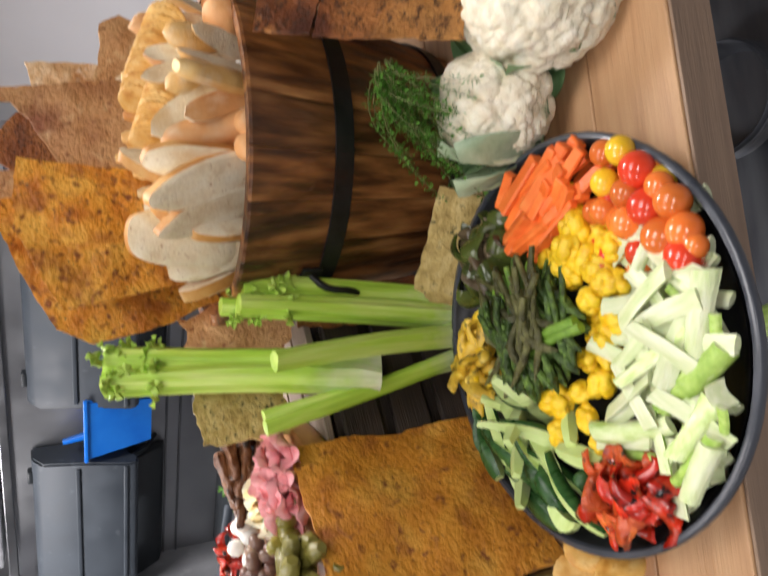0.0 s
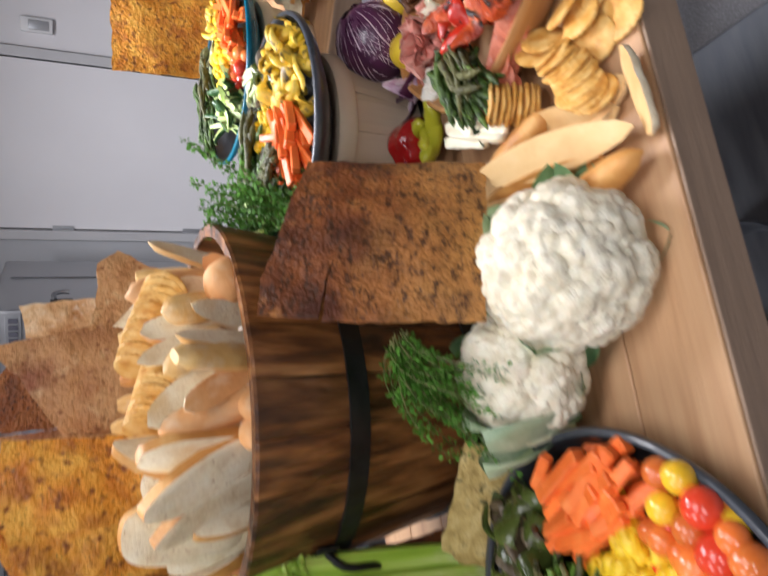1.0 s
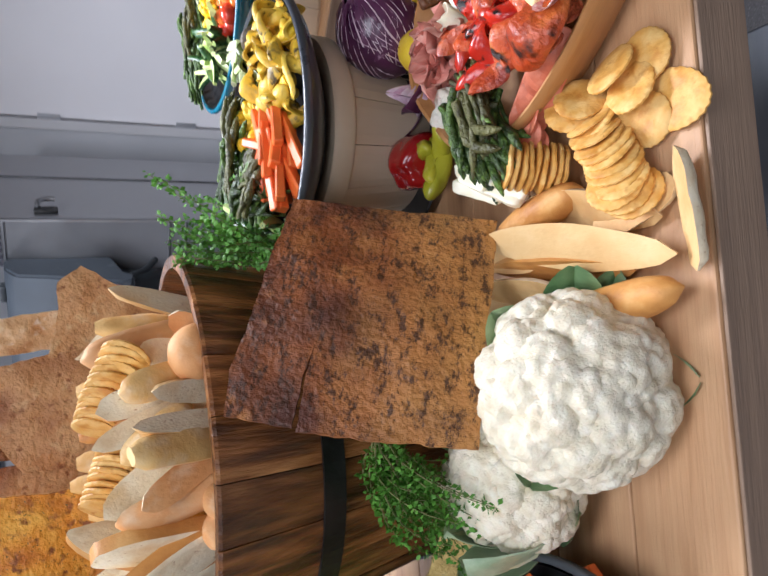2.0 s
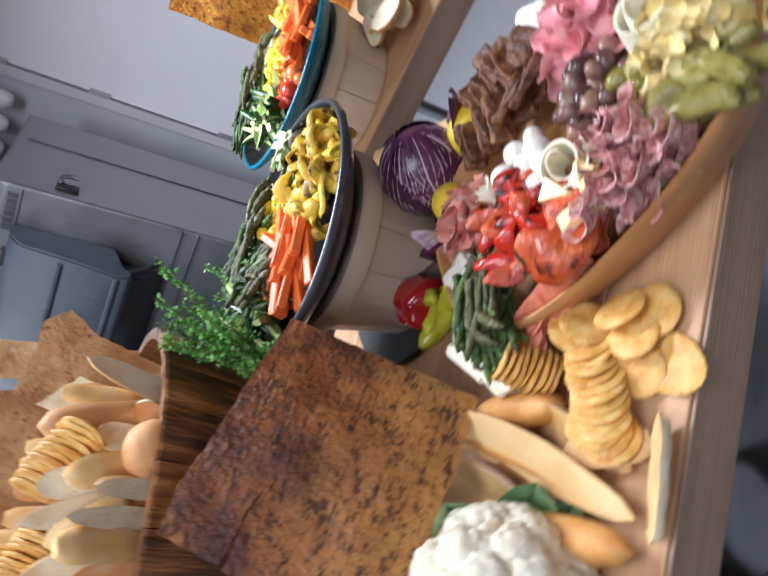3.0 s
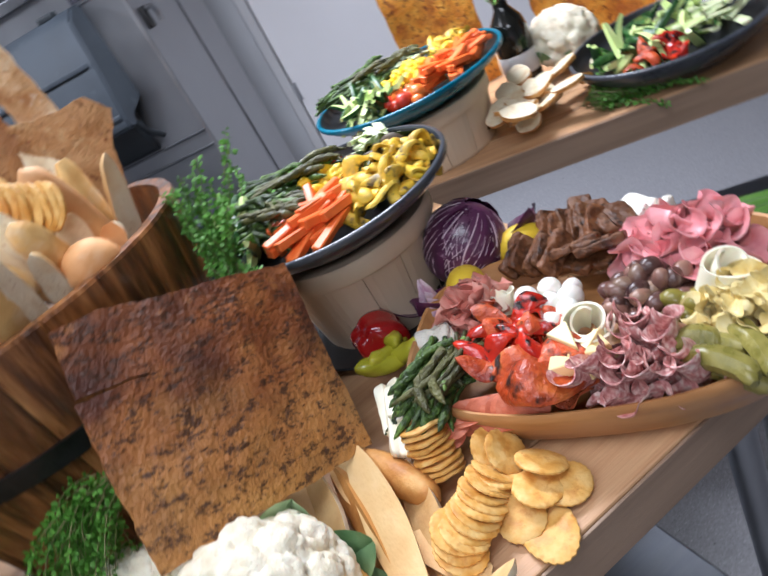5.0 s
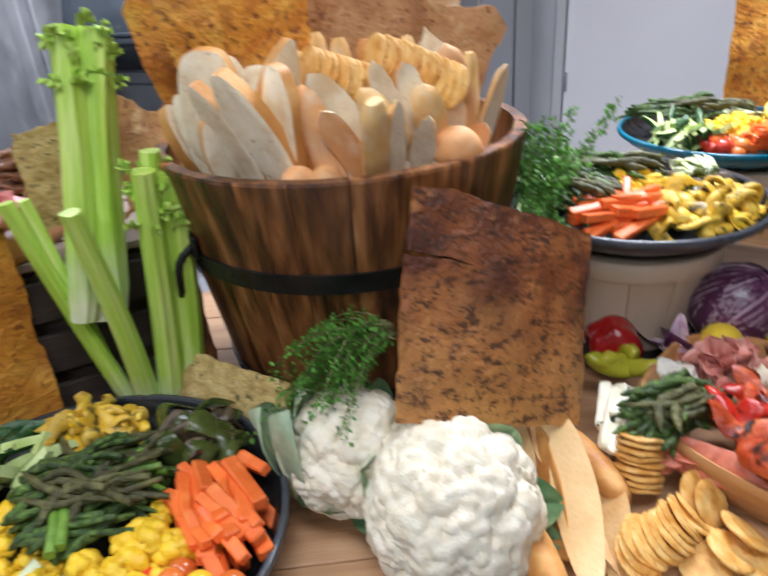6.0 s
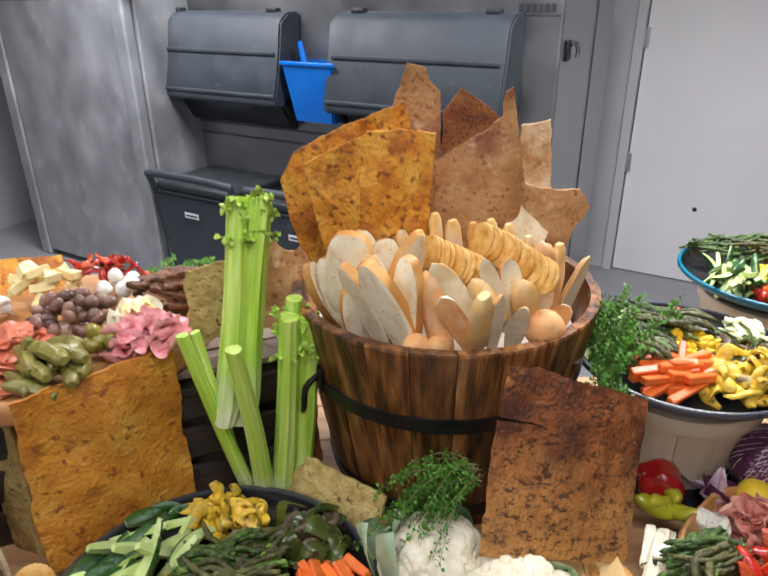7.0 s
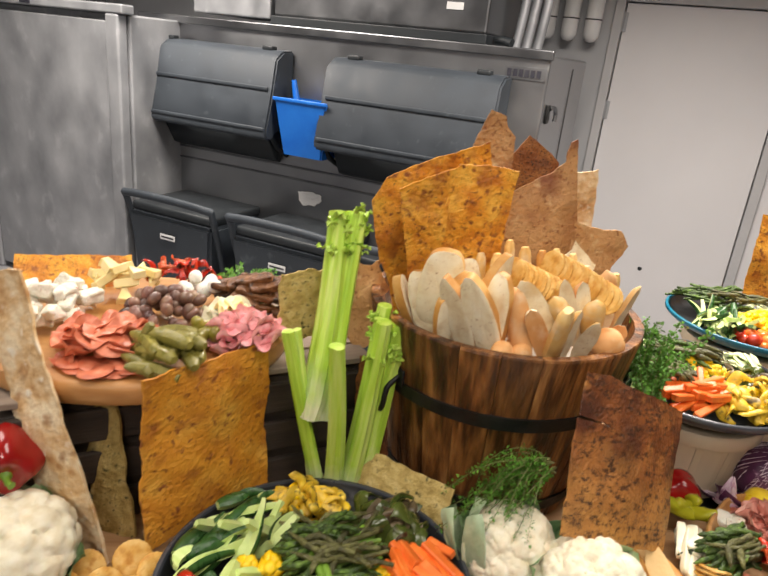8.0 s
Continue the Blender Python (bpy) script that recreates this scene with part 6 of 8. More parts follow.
def along(foot, top, turn=0):
    f, t = Vector(foot), Vector(top)
    m = (t - f).to_track_quat("Z", "Y").to_matrix().to_4x4()
    m.translation = f
    return m @ pose(0, 0, 0, 0, 0, turn), (t - f).length


bright_leaf = material("bright_leaf", [(0.3, (0.30, 0.52, 0.04)), (0.7, (0.54, 0.72, 0.14))], 40, 0.45, 0.2, 120, var=0.15)
for k, (foot, top, r, leafy) in enumerate((((0.11, 1.065, 0.185), (0.14, 1.185, 0.53), 0.023, True), ((0.138, 1.08, 0.175), (0.174, 1.20, 0.525), 0.022, True), ((0.15, 1.10, 0.18), (0.185, 1.205, 0.515), 0.016, True),
                                           ((0.165, 1.075, 0.0), (0.15, 1.033, 0.342), 0.016, False), ((0.145, 1.085, 0.0), (0.069, 1.06, 0.352), 0.012, False), ((0.13, 1.10, 0.0), (0.085, 1.075, 0.35), 0.009, False),
                                           ((0.185, 1.085, 0.0), (0.225, 1.085, 0.37), 0.022, True), ((0.21, 1.09, 0.0), (0.255, 1.095, 0.36), 0.021, True), ((0.20, 1.105, 0.0), (0.235, 1.12, 0.385), 0.018, True))):
    m, l = along(foot, top, k * 70)
    celery_stalk(m, l, r, k + 1, "fresh green celery stalk with a pale foot" if k < 3 else "bright green cut celery stalk", leafy)

# ---- bowls of vegetables ----


def bowl(m, r, h, inner, outer, label, depth=0.03):
    """A wide shallow bowl, its foot at z 0 and its rim at h."""
    b = thing("serving_bowl", m, label, "bowl", "vegetable bowls")
    fz = max(0.006, h - depth)
    part("shell", lathe([(0, 0), (r * 0.55, 0), (r * 0.62, 0.004), (r * 0.93, h * 0.62), (r, h - 0.006), (r, h)], 72), outer, b)
    part("rim", lathe([(r, h - 0.010), (r + 0.003, h - 0.007), (r + 0.003, h), (r + 0.001, h + 0.002), (r - 0.004, h + 0.002), (r - 0.007, h - 0.004)], 72), outer, b)
    part("well", lathe([(r - 0.008, h), (r * 0.93, h - depth * 0.6), (r * 0.85, fz), (0, fz)], 72), inner, b, "dark glazed inside")
    return b


def tub(m, r0, r1, h, label):
    """A low tub of pale staves with a bottom, a top band and a burnt maker's mark."""
    t = thing("wooden_tub", m, label, "tub", "pale tubs under the bowls")
    n = 13
    for k in range(n):
        bm = bmesh.new()
        rows = []
        for z, r in ((0.0, r0), (0.006, r0 + 0.003), (h - 0.032, r1 - 0.002), (h - 0.030, r1)):
            row = []
            for s in range(6):
                a = 2 * math.pi * (k + 0.008 + 0.984 * s / 5) / n
                dent = 0.0012 if s in (0, 5) else 0.0
                row.append(bm.verts.new(((r - dent) * math.cos(a), (r - dent) * math.sin(a), z)))
            for s in range(5, -1, -1):
                a = 2 * math.pi * (k + 0.008 + 0.984 * s / 5) / n
                row.append(bm.verts.new(((r - 0.012) * math.cos(a), (r - 0.012) * math.sin(a), z)))
            rows.append(row)
        for a, b in zip(rows, rows[1:]):
            for i in range(12):
                bm.faces.new((a[i], a[(i + 1) % 12], b[(i + 1) % 12], b[i]))
        bm.faces.new(rows[0][::-1])
        bm.faces.new(rows[-1])
        part("stave", bm, tub_wood, t, smooth=False)
    part("band", lathe([(r1 - 0.012, h - 0.030), (r1 + 0.004, h - 0.030), (r1 + 0.006, h - 0.026), (r1 + 0.006, h - 0.004), (r1 + 0.003, h), (r1 - 0.012, h)], 60), tub_wood, t)
    part("bottom", lathe([(0, 0.002), (r0 - 0.012, 0.002), (r0 - 0.012, 0.012), (0, 0.012)], 40), tub_wood, t)
    part("lid", lathe([(0, h - 0.008), (r1 - 0.013, h - 0.008), (r1 - 0.013, h - 0.001), (0, h - 0.001)], 40), tub_wood, t)
    for k in range(4):
        a = radians(-62 + 6.5 * k)
        z = 0.035
        r = r0 + (r1 - r0) * z / h + 0.0015
        part("burnt_mark", box(0.0016, 0.009, 0.016, 0.0), crate_dark, t, "small dark burnt mark", m=pose(r * math.cos(a), r * math.sin(a), z, 0, 0, math.degrees(a)))
    return t


VEG = "vegetables in the bowls"


def fill(bx, by, z, parts, seed, reach=0.2):
    """parts: (kind, x, y, rx, ry, turn, count) in metres from the bowl's middle."""
    kinds = {"carrot": ("carrot_stick", carrots, "bright orange cut carrot stick", "carrot", dict(tilt=16, layers=3, lift=0.010)),
             "tomato": ("cherry_tomato", tomatoes, "glossy red orange cherry tomato", "tomato", dict(tilt=90, layers=2, lift=0.010)),
             "celery": ("celery_stick", celeries, "pale green cut celery stick", "celery", dict(tilt=14, layers=3, lift=0.010, scale=(0.65, 0.85))),
             "cucumber": ("cucumber_spear", cucumbers, "cut cucumber spear with dark green skin", "cucumber", dict(tilt=50, layers=3, lift=0.010)),
             "asparagus": ("asparagus_spear", spears, "dark green roasted asparagus spear", "asparagus", dict(tilt=12, layers=4, lift=0.007)),
             "floret": ("cauliflower_floret", florets, "yellow roasted cauliflower floret with herbs", "cauliflower floret", dict(tilt=35, layers=2, lift=0.012)),
             "squash": ("squash_piece", squash_strips + squash_chunks, "grilled yellow squash piece", "squash", dict(tilt=40, layers=3, lift=0.008)),
             "mushroom": ("mushroom_strip", mushrooms + green_peppers, "dark grilled mushroom or pepper strip", "mushroom", dict(tilt=30, layers=3, lift=0.008)),
             "red": ("red_pepper_strip", red_strips, "roasted red pepper strip with char", "pepper", dict(tilt=35, layers=3, lift=0.010)),
             "stalk": ("asparagus_stalk", green_stalks, "bright green asparagus stalk piece", "asparagus", dict(tilt=10, layers=1))}
    for i, (kind, x, y, rx, ry, turn, n, yaw, spread) in enumerate(parts):
        name, meshes, label, cat, kw = kinds[kind]
        strew(name, meshes, n, (bx + x, by + y, rx, ry, turn), label, cat, VEG, z=z + (0.016 if kind == "asparagus" else 0.0), dome=0.008 if kind == "tomato" else 0.02, reach=(bx, by, reach + (0.018 if kind in ("tomato", "floret") else -0.004 if kind in ("celery", "cucumber") else 0)), yaw=yaw, spread=spread, seed=seed * 31 + i, **kw)


bowl(pose(0.14, 0.825, 0), 0.232, 0.064, black_glaze, grey_glaze, "wide dark grey bowl of vegetables at the table edge")
fill(0.14, 0.825, 0.046, (("celery", -0.02, -0.145, 0.14, 0.065, -8, 52, 60, 65), ("tomato", 0.115, -0.125, 0.075, 0.055, -45, 22, 0, 180), ("carrot", 0.165, -0.01, 0.04, 0.06, 10, 22, 115, 20), ("floret", 0.07, -0.06, 0.11, 0.03, 20, 16, 0, 180)), 1, 0.2)
fill(0.14, 0.825, 0.052, (("asparagus", 0.02, 0.035, 0.05, 0.065, 0, 84, 195, 40), ("stalk", 0.065, 0.055, 0.02, 0.03, 0, 8, 150, 30),
                          ("squash", -0.015, 0.165, 0.055, 0.03, 0, 40, 0, 180), ("mushroom", 0.118, 0.115, 0.05, 0.04, -40, 40, 0, 180),
                          ("cucumber", -0.125, 0.08, 0.06, 0.08, 40, 16, 35, 34), ("red", -0.165, -0.085, 0.045, 0.055, 25, 34, 0, 180)), 1, 0.202)


def span(mesh, name, a, b, length, wide, roll, label, category, group=VEG):
    """Lays a piece that runs along x from a to b, scaled to reach; wide scales its section."""
    a, b = Vector(a), Vector(b)
    if group == VEG:
        for p in (a, b):
            d = p.xy - Vector((0.14, 0.825))
            if d.length > 0.216:
                p.xy = Vector((0.14, 0.825)) + d * (0.216 / d.length)
    x = (b - a).normalized()
    y = Vector((0, 0, 1)).cross(x).normalized()
    m = Matrix((x, y, x.cross(y))).transposed().to_4x4()
    m.translation = (a + b) / 2
    return at(mesh, name, m @ pose(0, 0, 0, roll, 0, 0) @ Matrix.Diagonal(((b - a).length / length, wide, wide, 1)), label, category, group)


q = random.Random(21)
for k, (x0, y0, x1, y1, w) in enumerate(((0.216, 0.684, 0.180, 0.632, 21), (0.196, 0.682, 0.167, 0.638, 18), (0.201, 0.709, 0.145, 0.678, 21), (0.190, 0.622, 0.111, 0.660, 29), (0.161, 0.648, 0.087, 0.694, 24), (0.143, 0.663, 0.094, 0.745, 21), (0.102, 0.704, 0.06, 0.773, 21),
                                         (0.045, 0.786, 0.054, 0.694, 24), (0.031, 0.792, 0.036, 0.716, 15), (0.079, 0.645, 0.025, 0.689, 24), (0.092, 0.640, 0.068, 0.622, 21), (0.034, 0.640, -0.020, 0.682, 24), (0.041, 0.702, 0.016, 0.701, 17), (0.227, 0.684, 0.199, 0.70, 15))):
    span(celeries[(0, 4, 1, 4, 3)[k % 5]], "celery_stick", (x0, y0 - 0.014, 0.076 + 0.004 * (k % 4)), (x1, y1 - 0.014, 0.076 + 0.004 * ((k + 2) % 4)), 0.1, w / 25, q.uniform(-50, 50) + 180 * (k % 2), "pale green cut celery stick", "celery")
for k, (x0, y0, x1, y1, w) in enumerate(((0.133, 0.624, 0.093, 0.682, 18), (0.119, 0.612, 0.066, 0.705, 27), (0.042, 0.636, -0.008, 0.71, 18), (0.024, 0.761, 0.021, 0.716, 15), (0.178, 0.672, 0.157, 0.659, 18), (0.071, 0.630, 0.045, 0.633, 17), (0.054, 0.677, 0.025, 0.694, 17), (0.15, 0.63, 0.12, 0.64, 17))):
    span(celeries[2], "celery_stick", (x0, y0 - 0.014, 0.080 + 0.004 * (k % 3)), (x1, y1 - 0.014, 0.078), 0.1, w / 29, 180 + q.uniform(-40, 40), "bright green cut celery stick", "celery")
for x, y, r, k in ((0.323, 0.699, 15, 6), (0.297, 0.724, 15, 6), (0.298, 0.682, 18, 0), (0.328, 0.721, 14, 1), (0.28, 0.70, 15, 1), (0.26, 0.678, 18, 2), (0.275, 0.660, 14, 3), (0.257, 0.648, 17, 3), (0.25, 0.703, 17, 5), (0.269, 0.732, 14, 1), (0.228, 0.665, 19, 1), (0.228, 0.640, 17, 3), (0.205, 0.645, 18, 4), (0.212, 0.632, 12, 1)):
    at(tomatoes[k], "cherry_tomato", pose(x, y, 0.072, q.uniform(-90, 90), q.uniform(-90, 90), 0) @ Matrix.Scale(r / 15.4, 4), "glossy yellow cherry tomato" if k == 6 else "glossy red orange cherry tomato", "tomato", VEG)
for k, (x0, y0, x1, y1) in enumerate(((0.318, 0.900, 0.350, 0.861), (0.313, 0.878, 0.338, 0.78), (0.31, 0.844, 0.355, 0.772), (0.291, 0.815, 0.343, 0.74), (0.289, 0.827, 0.328, 0.764), (0.265, 0.812, 0.301, 0.758), (0.253, 0.842, 0.288, 0.764), (0.305, 0.879, 0.350, 0.805), (0.30, 0.88, 0.31, 0.82), (0.275, 0.868, 0.285, 0.80), (0.268, 0.885, 0.29, 0.83), (0.258, 0.867, 0.272, 0.80), (0.32, 0.85, 0.345, 0.81))):
    span(carrots[k % 3], "carrot_stick", (x0, y0, 0.068 + 0.004 * (k % 4)), (x1, y1, 0.078 + 0.005 * (k % 3)), (0.095, 0.085, 0.075)[k % 3], 1.12, q.uniform(-30, 30), "bright orange cut carrot stick", "carrot")
for x, y, r in ((0.264, 0.776, 24), (0.232, 0.732, 20), (0.226, 0.801, 22), (0.239, 0.829, 15), (0.196, 0.736, 15), (0.157, 0.737, 20), (0.142, 0.771, 14), (0.119, 0.784, 16), (0.12, 0.756, 15), (0.092, 0.771, 18), (0.073, 0.845, 23), (0.035, 0.844, 19), (0.054, 0.798, 17), (0.083, 0.803, 15), (0.027, 0.786, 13), (0.18, 0.765, 16)):
    at(florets[int(r) % 3], "cauliflower_floret", pose(x, y, 0.066, q.uniform(-30, 30), q.uniform(-30, 30), q.uniform(0, 360)) @ Matrix.Scale(r / 19, 4), "yellow roasted cauliflower floret with herbs", "cauliflower floret", VEG)
for k, (x0, y0, x1, y1) in enumerate(((0.040, 1.010, -0.012, 0.985), (0.018, 0.989, -0.025, 0.958), (0.039, 0.917, -0.033, 0.935), (0.043, 0.899, -0.013, 0.849), (0.009, 0.893, -0.052, 0.849), (0.006, 0.869, -0.076, 0.80), (-0.040, 0.915, -0.068, 0.853), (0.101, 0.957, 0.057, 0.884), (0.021, 0.836, 0.008, 0.783), (0.0, 0.818, -0.017, 0.801), (0.068, 1.0, 0.03, 0.975), (0.003, 0.894, -0.037, 0.881), (-0.055, 0.867, -0.072, 0.827), (0.067, 0.935, 0.03, 0.89))):
    span(cucumbers[k % 5], "cucumber_spear", (x0, y0, 0.074 + 0.004 * (k % 3)), (x1, y1, 0.072 + 0.004 * ((k + 1) % 3)), (0.1, 0.085, 0.11, 0.09, 0.1)[k % 5], 1.25, q.uniform(-25, 25), "cut cucumber spear with dark green skin", "cucumber")
for x0, y0, x1, y1 in ((0.135, 0.852, 0.16, 0.77), (0.128, 0.842, 0.153, 0.762), (0.21, 0.898, 0.185, 0.86)):
    span(green_stalks[0], "asparagus_stalk", (x0, y0, 0.096), (x1, y1, 0.094), 0.07, 1.35, 0, "bright green asparagus stalk piece", "asparagus")

GX, GY = 0.915, 1.228
tub(pose(GX, GY, 0), 0.112, 0.138, 0.168, "cream round tub under the grey bowl")
bowl(pose(GX, GY, 0.169), 0.197, 0.058, black_glaze, grey_glaze, "grey black bowl of carrots and grilled vegetables on a tub")
fill(GX, GY, 0.212, (("carrot", -0.055, -0.085, 0.055, 0.045, 20, 30, 6, 26), ("squash", 0.07, -0.08, 0.085, 0.06, 25, 80, 0, 180), ("asparagus", -0.035, 0.06, 0.085, 0.05, 0, 84, -20, 30), ("asparagus", -0.10, 0.0, 0.04, 0.06, 0, 40, -60, 30),
                     ("mushroom", 0.08, -0.04, 0.07, 0.05, 20, 16, 0, 180), ("floret", 0.0, 0.01, 0.06, 0.045, 0, 16, 0, 180), ("celery", 0.125, 0.04, 0.025, 0.05, 0, 18, 60, 40), ("cucumber", -0.135, 0.04, 0.03, 0.07, 0, 20, 60, 40), ("red", 0.05, 0.11, 0.02, 0.02, 0, 4, 0, 180)), 2, 0.172)
big_carrot = mesh_of(box(0.085, 0.02, 0.012, 0.002, segs=1), carrot_orange, False, "carrot_stick")
at(big_carrot, "carrot_stick", along((GX - 0.055, GY - 0.105, 0.232), (GX - 0.018, GY - 0.015, 0.266))[0] @ pose(0, 0, 0.04, 0, 90, 0), "broad orange carrot stick lying on top", "carrot", VEG)

tub(pose(1.332, 1.668, 0), 0.145, 0.165, 0.135, "cream round tub under the blue bowl")
bowl(pose(1.332, 1.668, 0.135), 0.228, 0.058, black_glaze, blue_glaze, "petrol blue bowl of vegetables on a tub")
fill(1.332, 1.668, 0.182, (("cucumber", -0.135, -0.065, 0.055, 0.075, 0, 36, 60, 40), ("tomato", -0.085, -0.145, 0.045, 0.03, -30, 12, 0, 180), ("carrot", 0.05, -0.13, 0.10, 0.05, 8, 50, 30, 60),
                           ("floret", -0.01, -0.035, 0.07, 0.045, 0, 16, 0, 180), ("asparagus", -0.04, 0.09, 0.11, 0.06, -10, 60, -15, 30), ("squash", 0.14, -0.01, 0.045, 0.08, 0, 24, 0, 180), ("celery", 0.05, 0.05, 0.04, 0.04, 0, 8, 30, 60)), 3, 0.19)

bowl(pose(1.74, 1.31, 0.0), 0.20, 0.075, black_glaze, grey_glaze, "grey bowl of cucumbers and peppers on the second table")
fill(1.74, 1.31, 0.052, (("cucumber", -0.02, 0.02, 0.13, 0.11, 0, 40, 30, 60), ("red", -0.10, -0.06, 0.05, 0.05, 0, 12, 0, 180), ("celery", 0.06, -0.06, 0.08, 0.06, 0, 18, 0, 90)), 4, 0.165)

# ---- second table: bread, bottle, flatbreads, cauliflower ----
for i, (x, y) in enumerate(((1.45, 1.50), (1.40, 1.44), (1.47, 1.45), (1.50, 1.50), (1.53, 1.45), (1.43, 1.38), (1.56, 1.50), (1.58, 1.43), (1.50, 1.40), (1.62, 1.46), (1.39, 1.49), (1.54, 1.54), (1.46, 1.48), (1.49, 1.455), (1.44, 1.46), (1.52, 1.48), (1.47, 1.43), (1.55, 1.47), (1.42, 1.42), (1.50, 1.52))):
    at(slices[(2, 0, 4)[i % 3]], "bread_slice", pose(x, y, 0.016 + 0.026 * (i % 3), 52 + 12 * (i % 3), 14 * (i % 2), 47 * i) @ Matrix.Diagonal((0.9, 0.45, 0.5, 1)), "white baguette slice on the second table", "bread slice", "bread slices on the second table")
herb_bunch("thyme_bunch", pose(1.53, 1.33, 0.025, 0, 4, -20), 40, 0.24, 0.12, "thyme sprigs tied with twine on the table edge", 9, 34)
tw = solid("twine", tube(bend([(0, 0, 0), (0.03, 0.02, 0.01), (0.07, -0.01, 0.0), (0.11, 0.02, 0.005), (0.16, 0.0, 0.0)], 14), [0.002] * 14, 5), stem_brown, pose(1.50, 1.33, 0.035, 0, 0, -25), "loop of brown twine round the thyme", "twine")
bt = thing("oil_bottle", pose(1.63, 1.66, 0), "black glass oil bottle with thyme in its neck", "bottle")
part("glass", lathe([(0, 0), (0.042, 0), (0.045, 0.006), (0.045, 0.15), (0.038, 0.18), (0.018, 0.21), (0.016, 0.25), (0.018, 0.255), (0, 0.255)], 36), glass_black, bt)
part("label", lathe([(0.0455, 0.05), (0.0462, 0.051), (0.0462, 0.10), (0.0455, 0.101)], 36), white_print, bt)
herb_bunch("thyme_bunch", pose(1.63, 1.66, 0.24, 0, -70, 0), 26, 0.16, 0.2, "thyme sprigs standing in the bottle", 10, 70)
cauliflower(pose(1.74, 1.62, 0.075, 25, 0, 0), 0.085, "white cauliflower head on the second table", 4, 5)
flatbread((1.50, 1.96, 0.0), (1.70, 1.86, 0.0), (1.50, 1.99, 0.42), (1.71, 1.89, 0.44), flat_orange, "orange flatbread sheet standing behind the blue bowl", 31, bulge=0.012)
flatbread((1.80, 1.76, 0.0), (2.05, 1.62, 0.0), (1.80, 1.80, 0.40), (2.06, 1.66, 0.40), flat_orange, "orange flatbread sheet standing on the second table", 32, bulge=0.012)
bk2 = thing("wooden_bucket", T2 @ pose(1.28, 0.42, 0), "dark wooden stave bucket on the second table", "bucket")
for k in range(16):
    a0, a1 = 2 * math.pi * k / 16, 2 * math.pi * (k + 0.96) / 16
    bm = bmesh.new()
    rows = []
    for z, r in ((0, 0.16), (0.34, 0.21)):
        rows.append([bm.verts.new((rr * math.cos(a), rr * math.sin(a), z)) for rr, a in ((r, a0), (r, (a0 + a1) / 2), (r, a1), (r - 0.016, a1), (r - 0.016, a0))])
    for i in range(5):
        bm.faces.new((rows[0][i], rows[0][(i + 1) % 5], rows[1][(i + 1) % 5], rows[1][i]))
    bm.faces.new(rows[0][::-1])
    bm.faces.new(rows[1])
    part("stave", bm, burnt_wood, bk2, smooth=False)
part("hoop", lathe([(0.188, 0.22), (0.195, 0.22), (0.199, 0.25), (0.192, 0.25)], 40), black_iron, bk2, smooth=False)

# ---- narrow steel table with celery ----
S = pose(1.40, 1.03, -0.10, 0, 0, -38.7)
st = thing("steel_table", S @ pose(-0.02, -0.36, 0), "narrow stainless steel side table", "table")
part("top", box(1.4, 0.36, 0.03, 0.006, (0.7, 0.18, -0.015)), steel, st, smooth=False)
for x in (0.06, 1.34):
    for y in (0.06, 0.30):
        part("leg", tube([(x, y, FLOOR_Z + 0.10), (x, y, -0.03)], [0.02, 0.02], 12), steel, st)
for k, (x, y, a) in enumerate(((0.03, -0.05, -4), (0.035, -0.075, 1), (0.05, -0.10, 5), (0.04, -0.125, 3), (0.07, -0.15, 9), (0.05, -0.175, -2), (0.02, -0.20, -3), (0.06, -0.225, 6))):
    c = thing("celery_stalk", S @ pose(x, y, 0.018, 0, 90, a), "whole green celery stalk lying on the steel table", "celery", "celery on the steel table")
    part("stalk", tube([(0, 0, 0.30 * j / 8) for j in range(9)], [0.0155 - 0.0006 * j for j in range(9)], 28, shape=lambda a, k: (1 - 0.3 * max(0, math.cos(a - 3.1)) ** 2) * (1 + 0.06 * math.cos(9 * a))), dark_celery, c)

# steel pan and greens on the shelf under the front table
pan = thing("steel_pan", pose(0.60, 1.06, -0.695), "ribbed stainless steel pan on the lower shelf", "pan")
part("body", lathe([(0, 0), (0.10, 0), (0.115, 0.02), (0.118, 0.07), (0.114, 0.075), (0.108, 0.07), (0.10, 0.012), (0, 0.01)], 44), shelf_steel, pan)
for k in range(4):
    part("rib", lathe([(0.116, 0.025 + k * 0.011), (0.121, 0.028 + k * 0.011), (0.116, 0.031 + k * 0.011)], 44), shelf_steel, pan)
for k in range(4):
    c = thing("celery_stalk", pose(0.10 + k * 0.035, 0.88, -0.675, -90, 0, 8 * k - 10), "green celery stalk on the lower shelf", "celery", "celery on the lower shelf")
    part("stalk", tube([(0, 0, 0.28 * j / 8) for j in range(9)], [0.018] * 9, 12), celery_green, c)

# ---- long wooden tray with cured meats ----
TX, TY, TA, TB, TT = 1.016, 0.832, 0.226, 0.160, -47.5
tray = thing("wooden_tray", pose(TX, TY, 0, 0, 0, TT), "long oval carved wooden tray of cured meats and cheese", "tray")
bm = bmesh.new()
rings = []
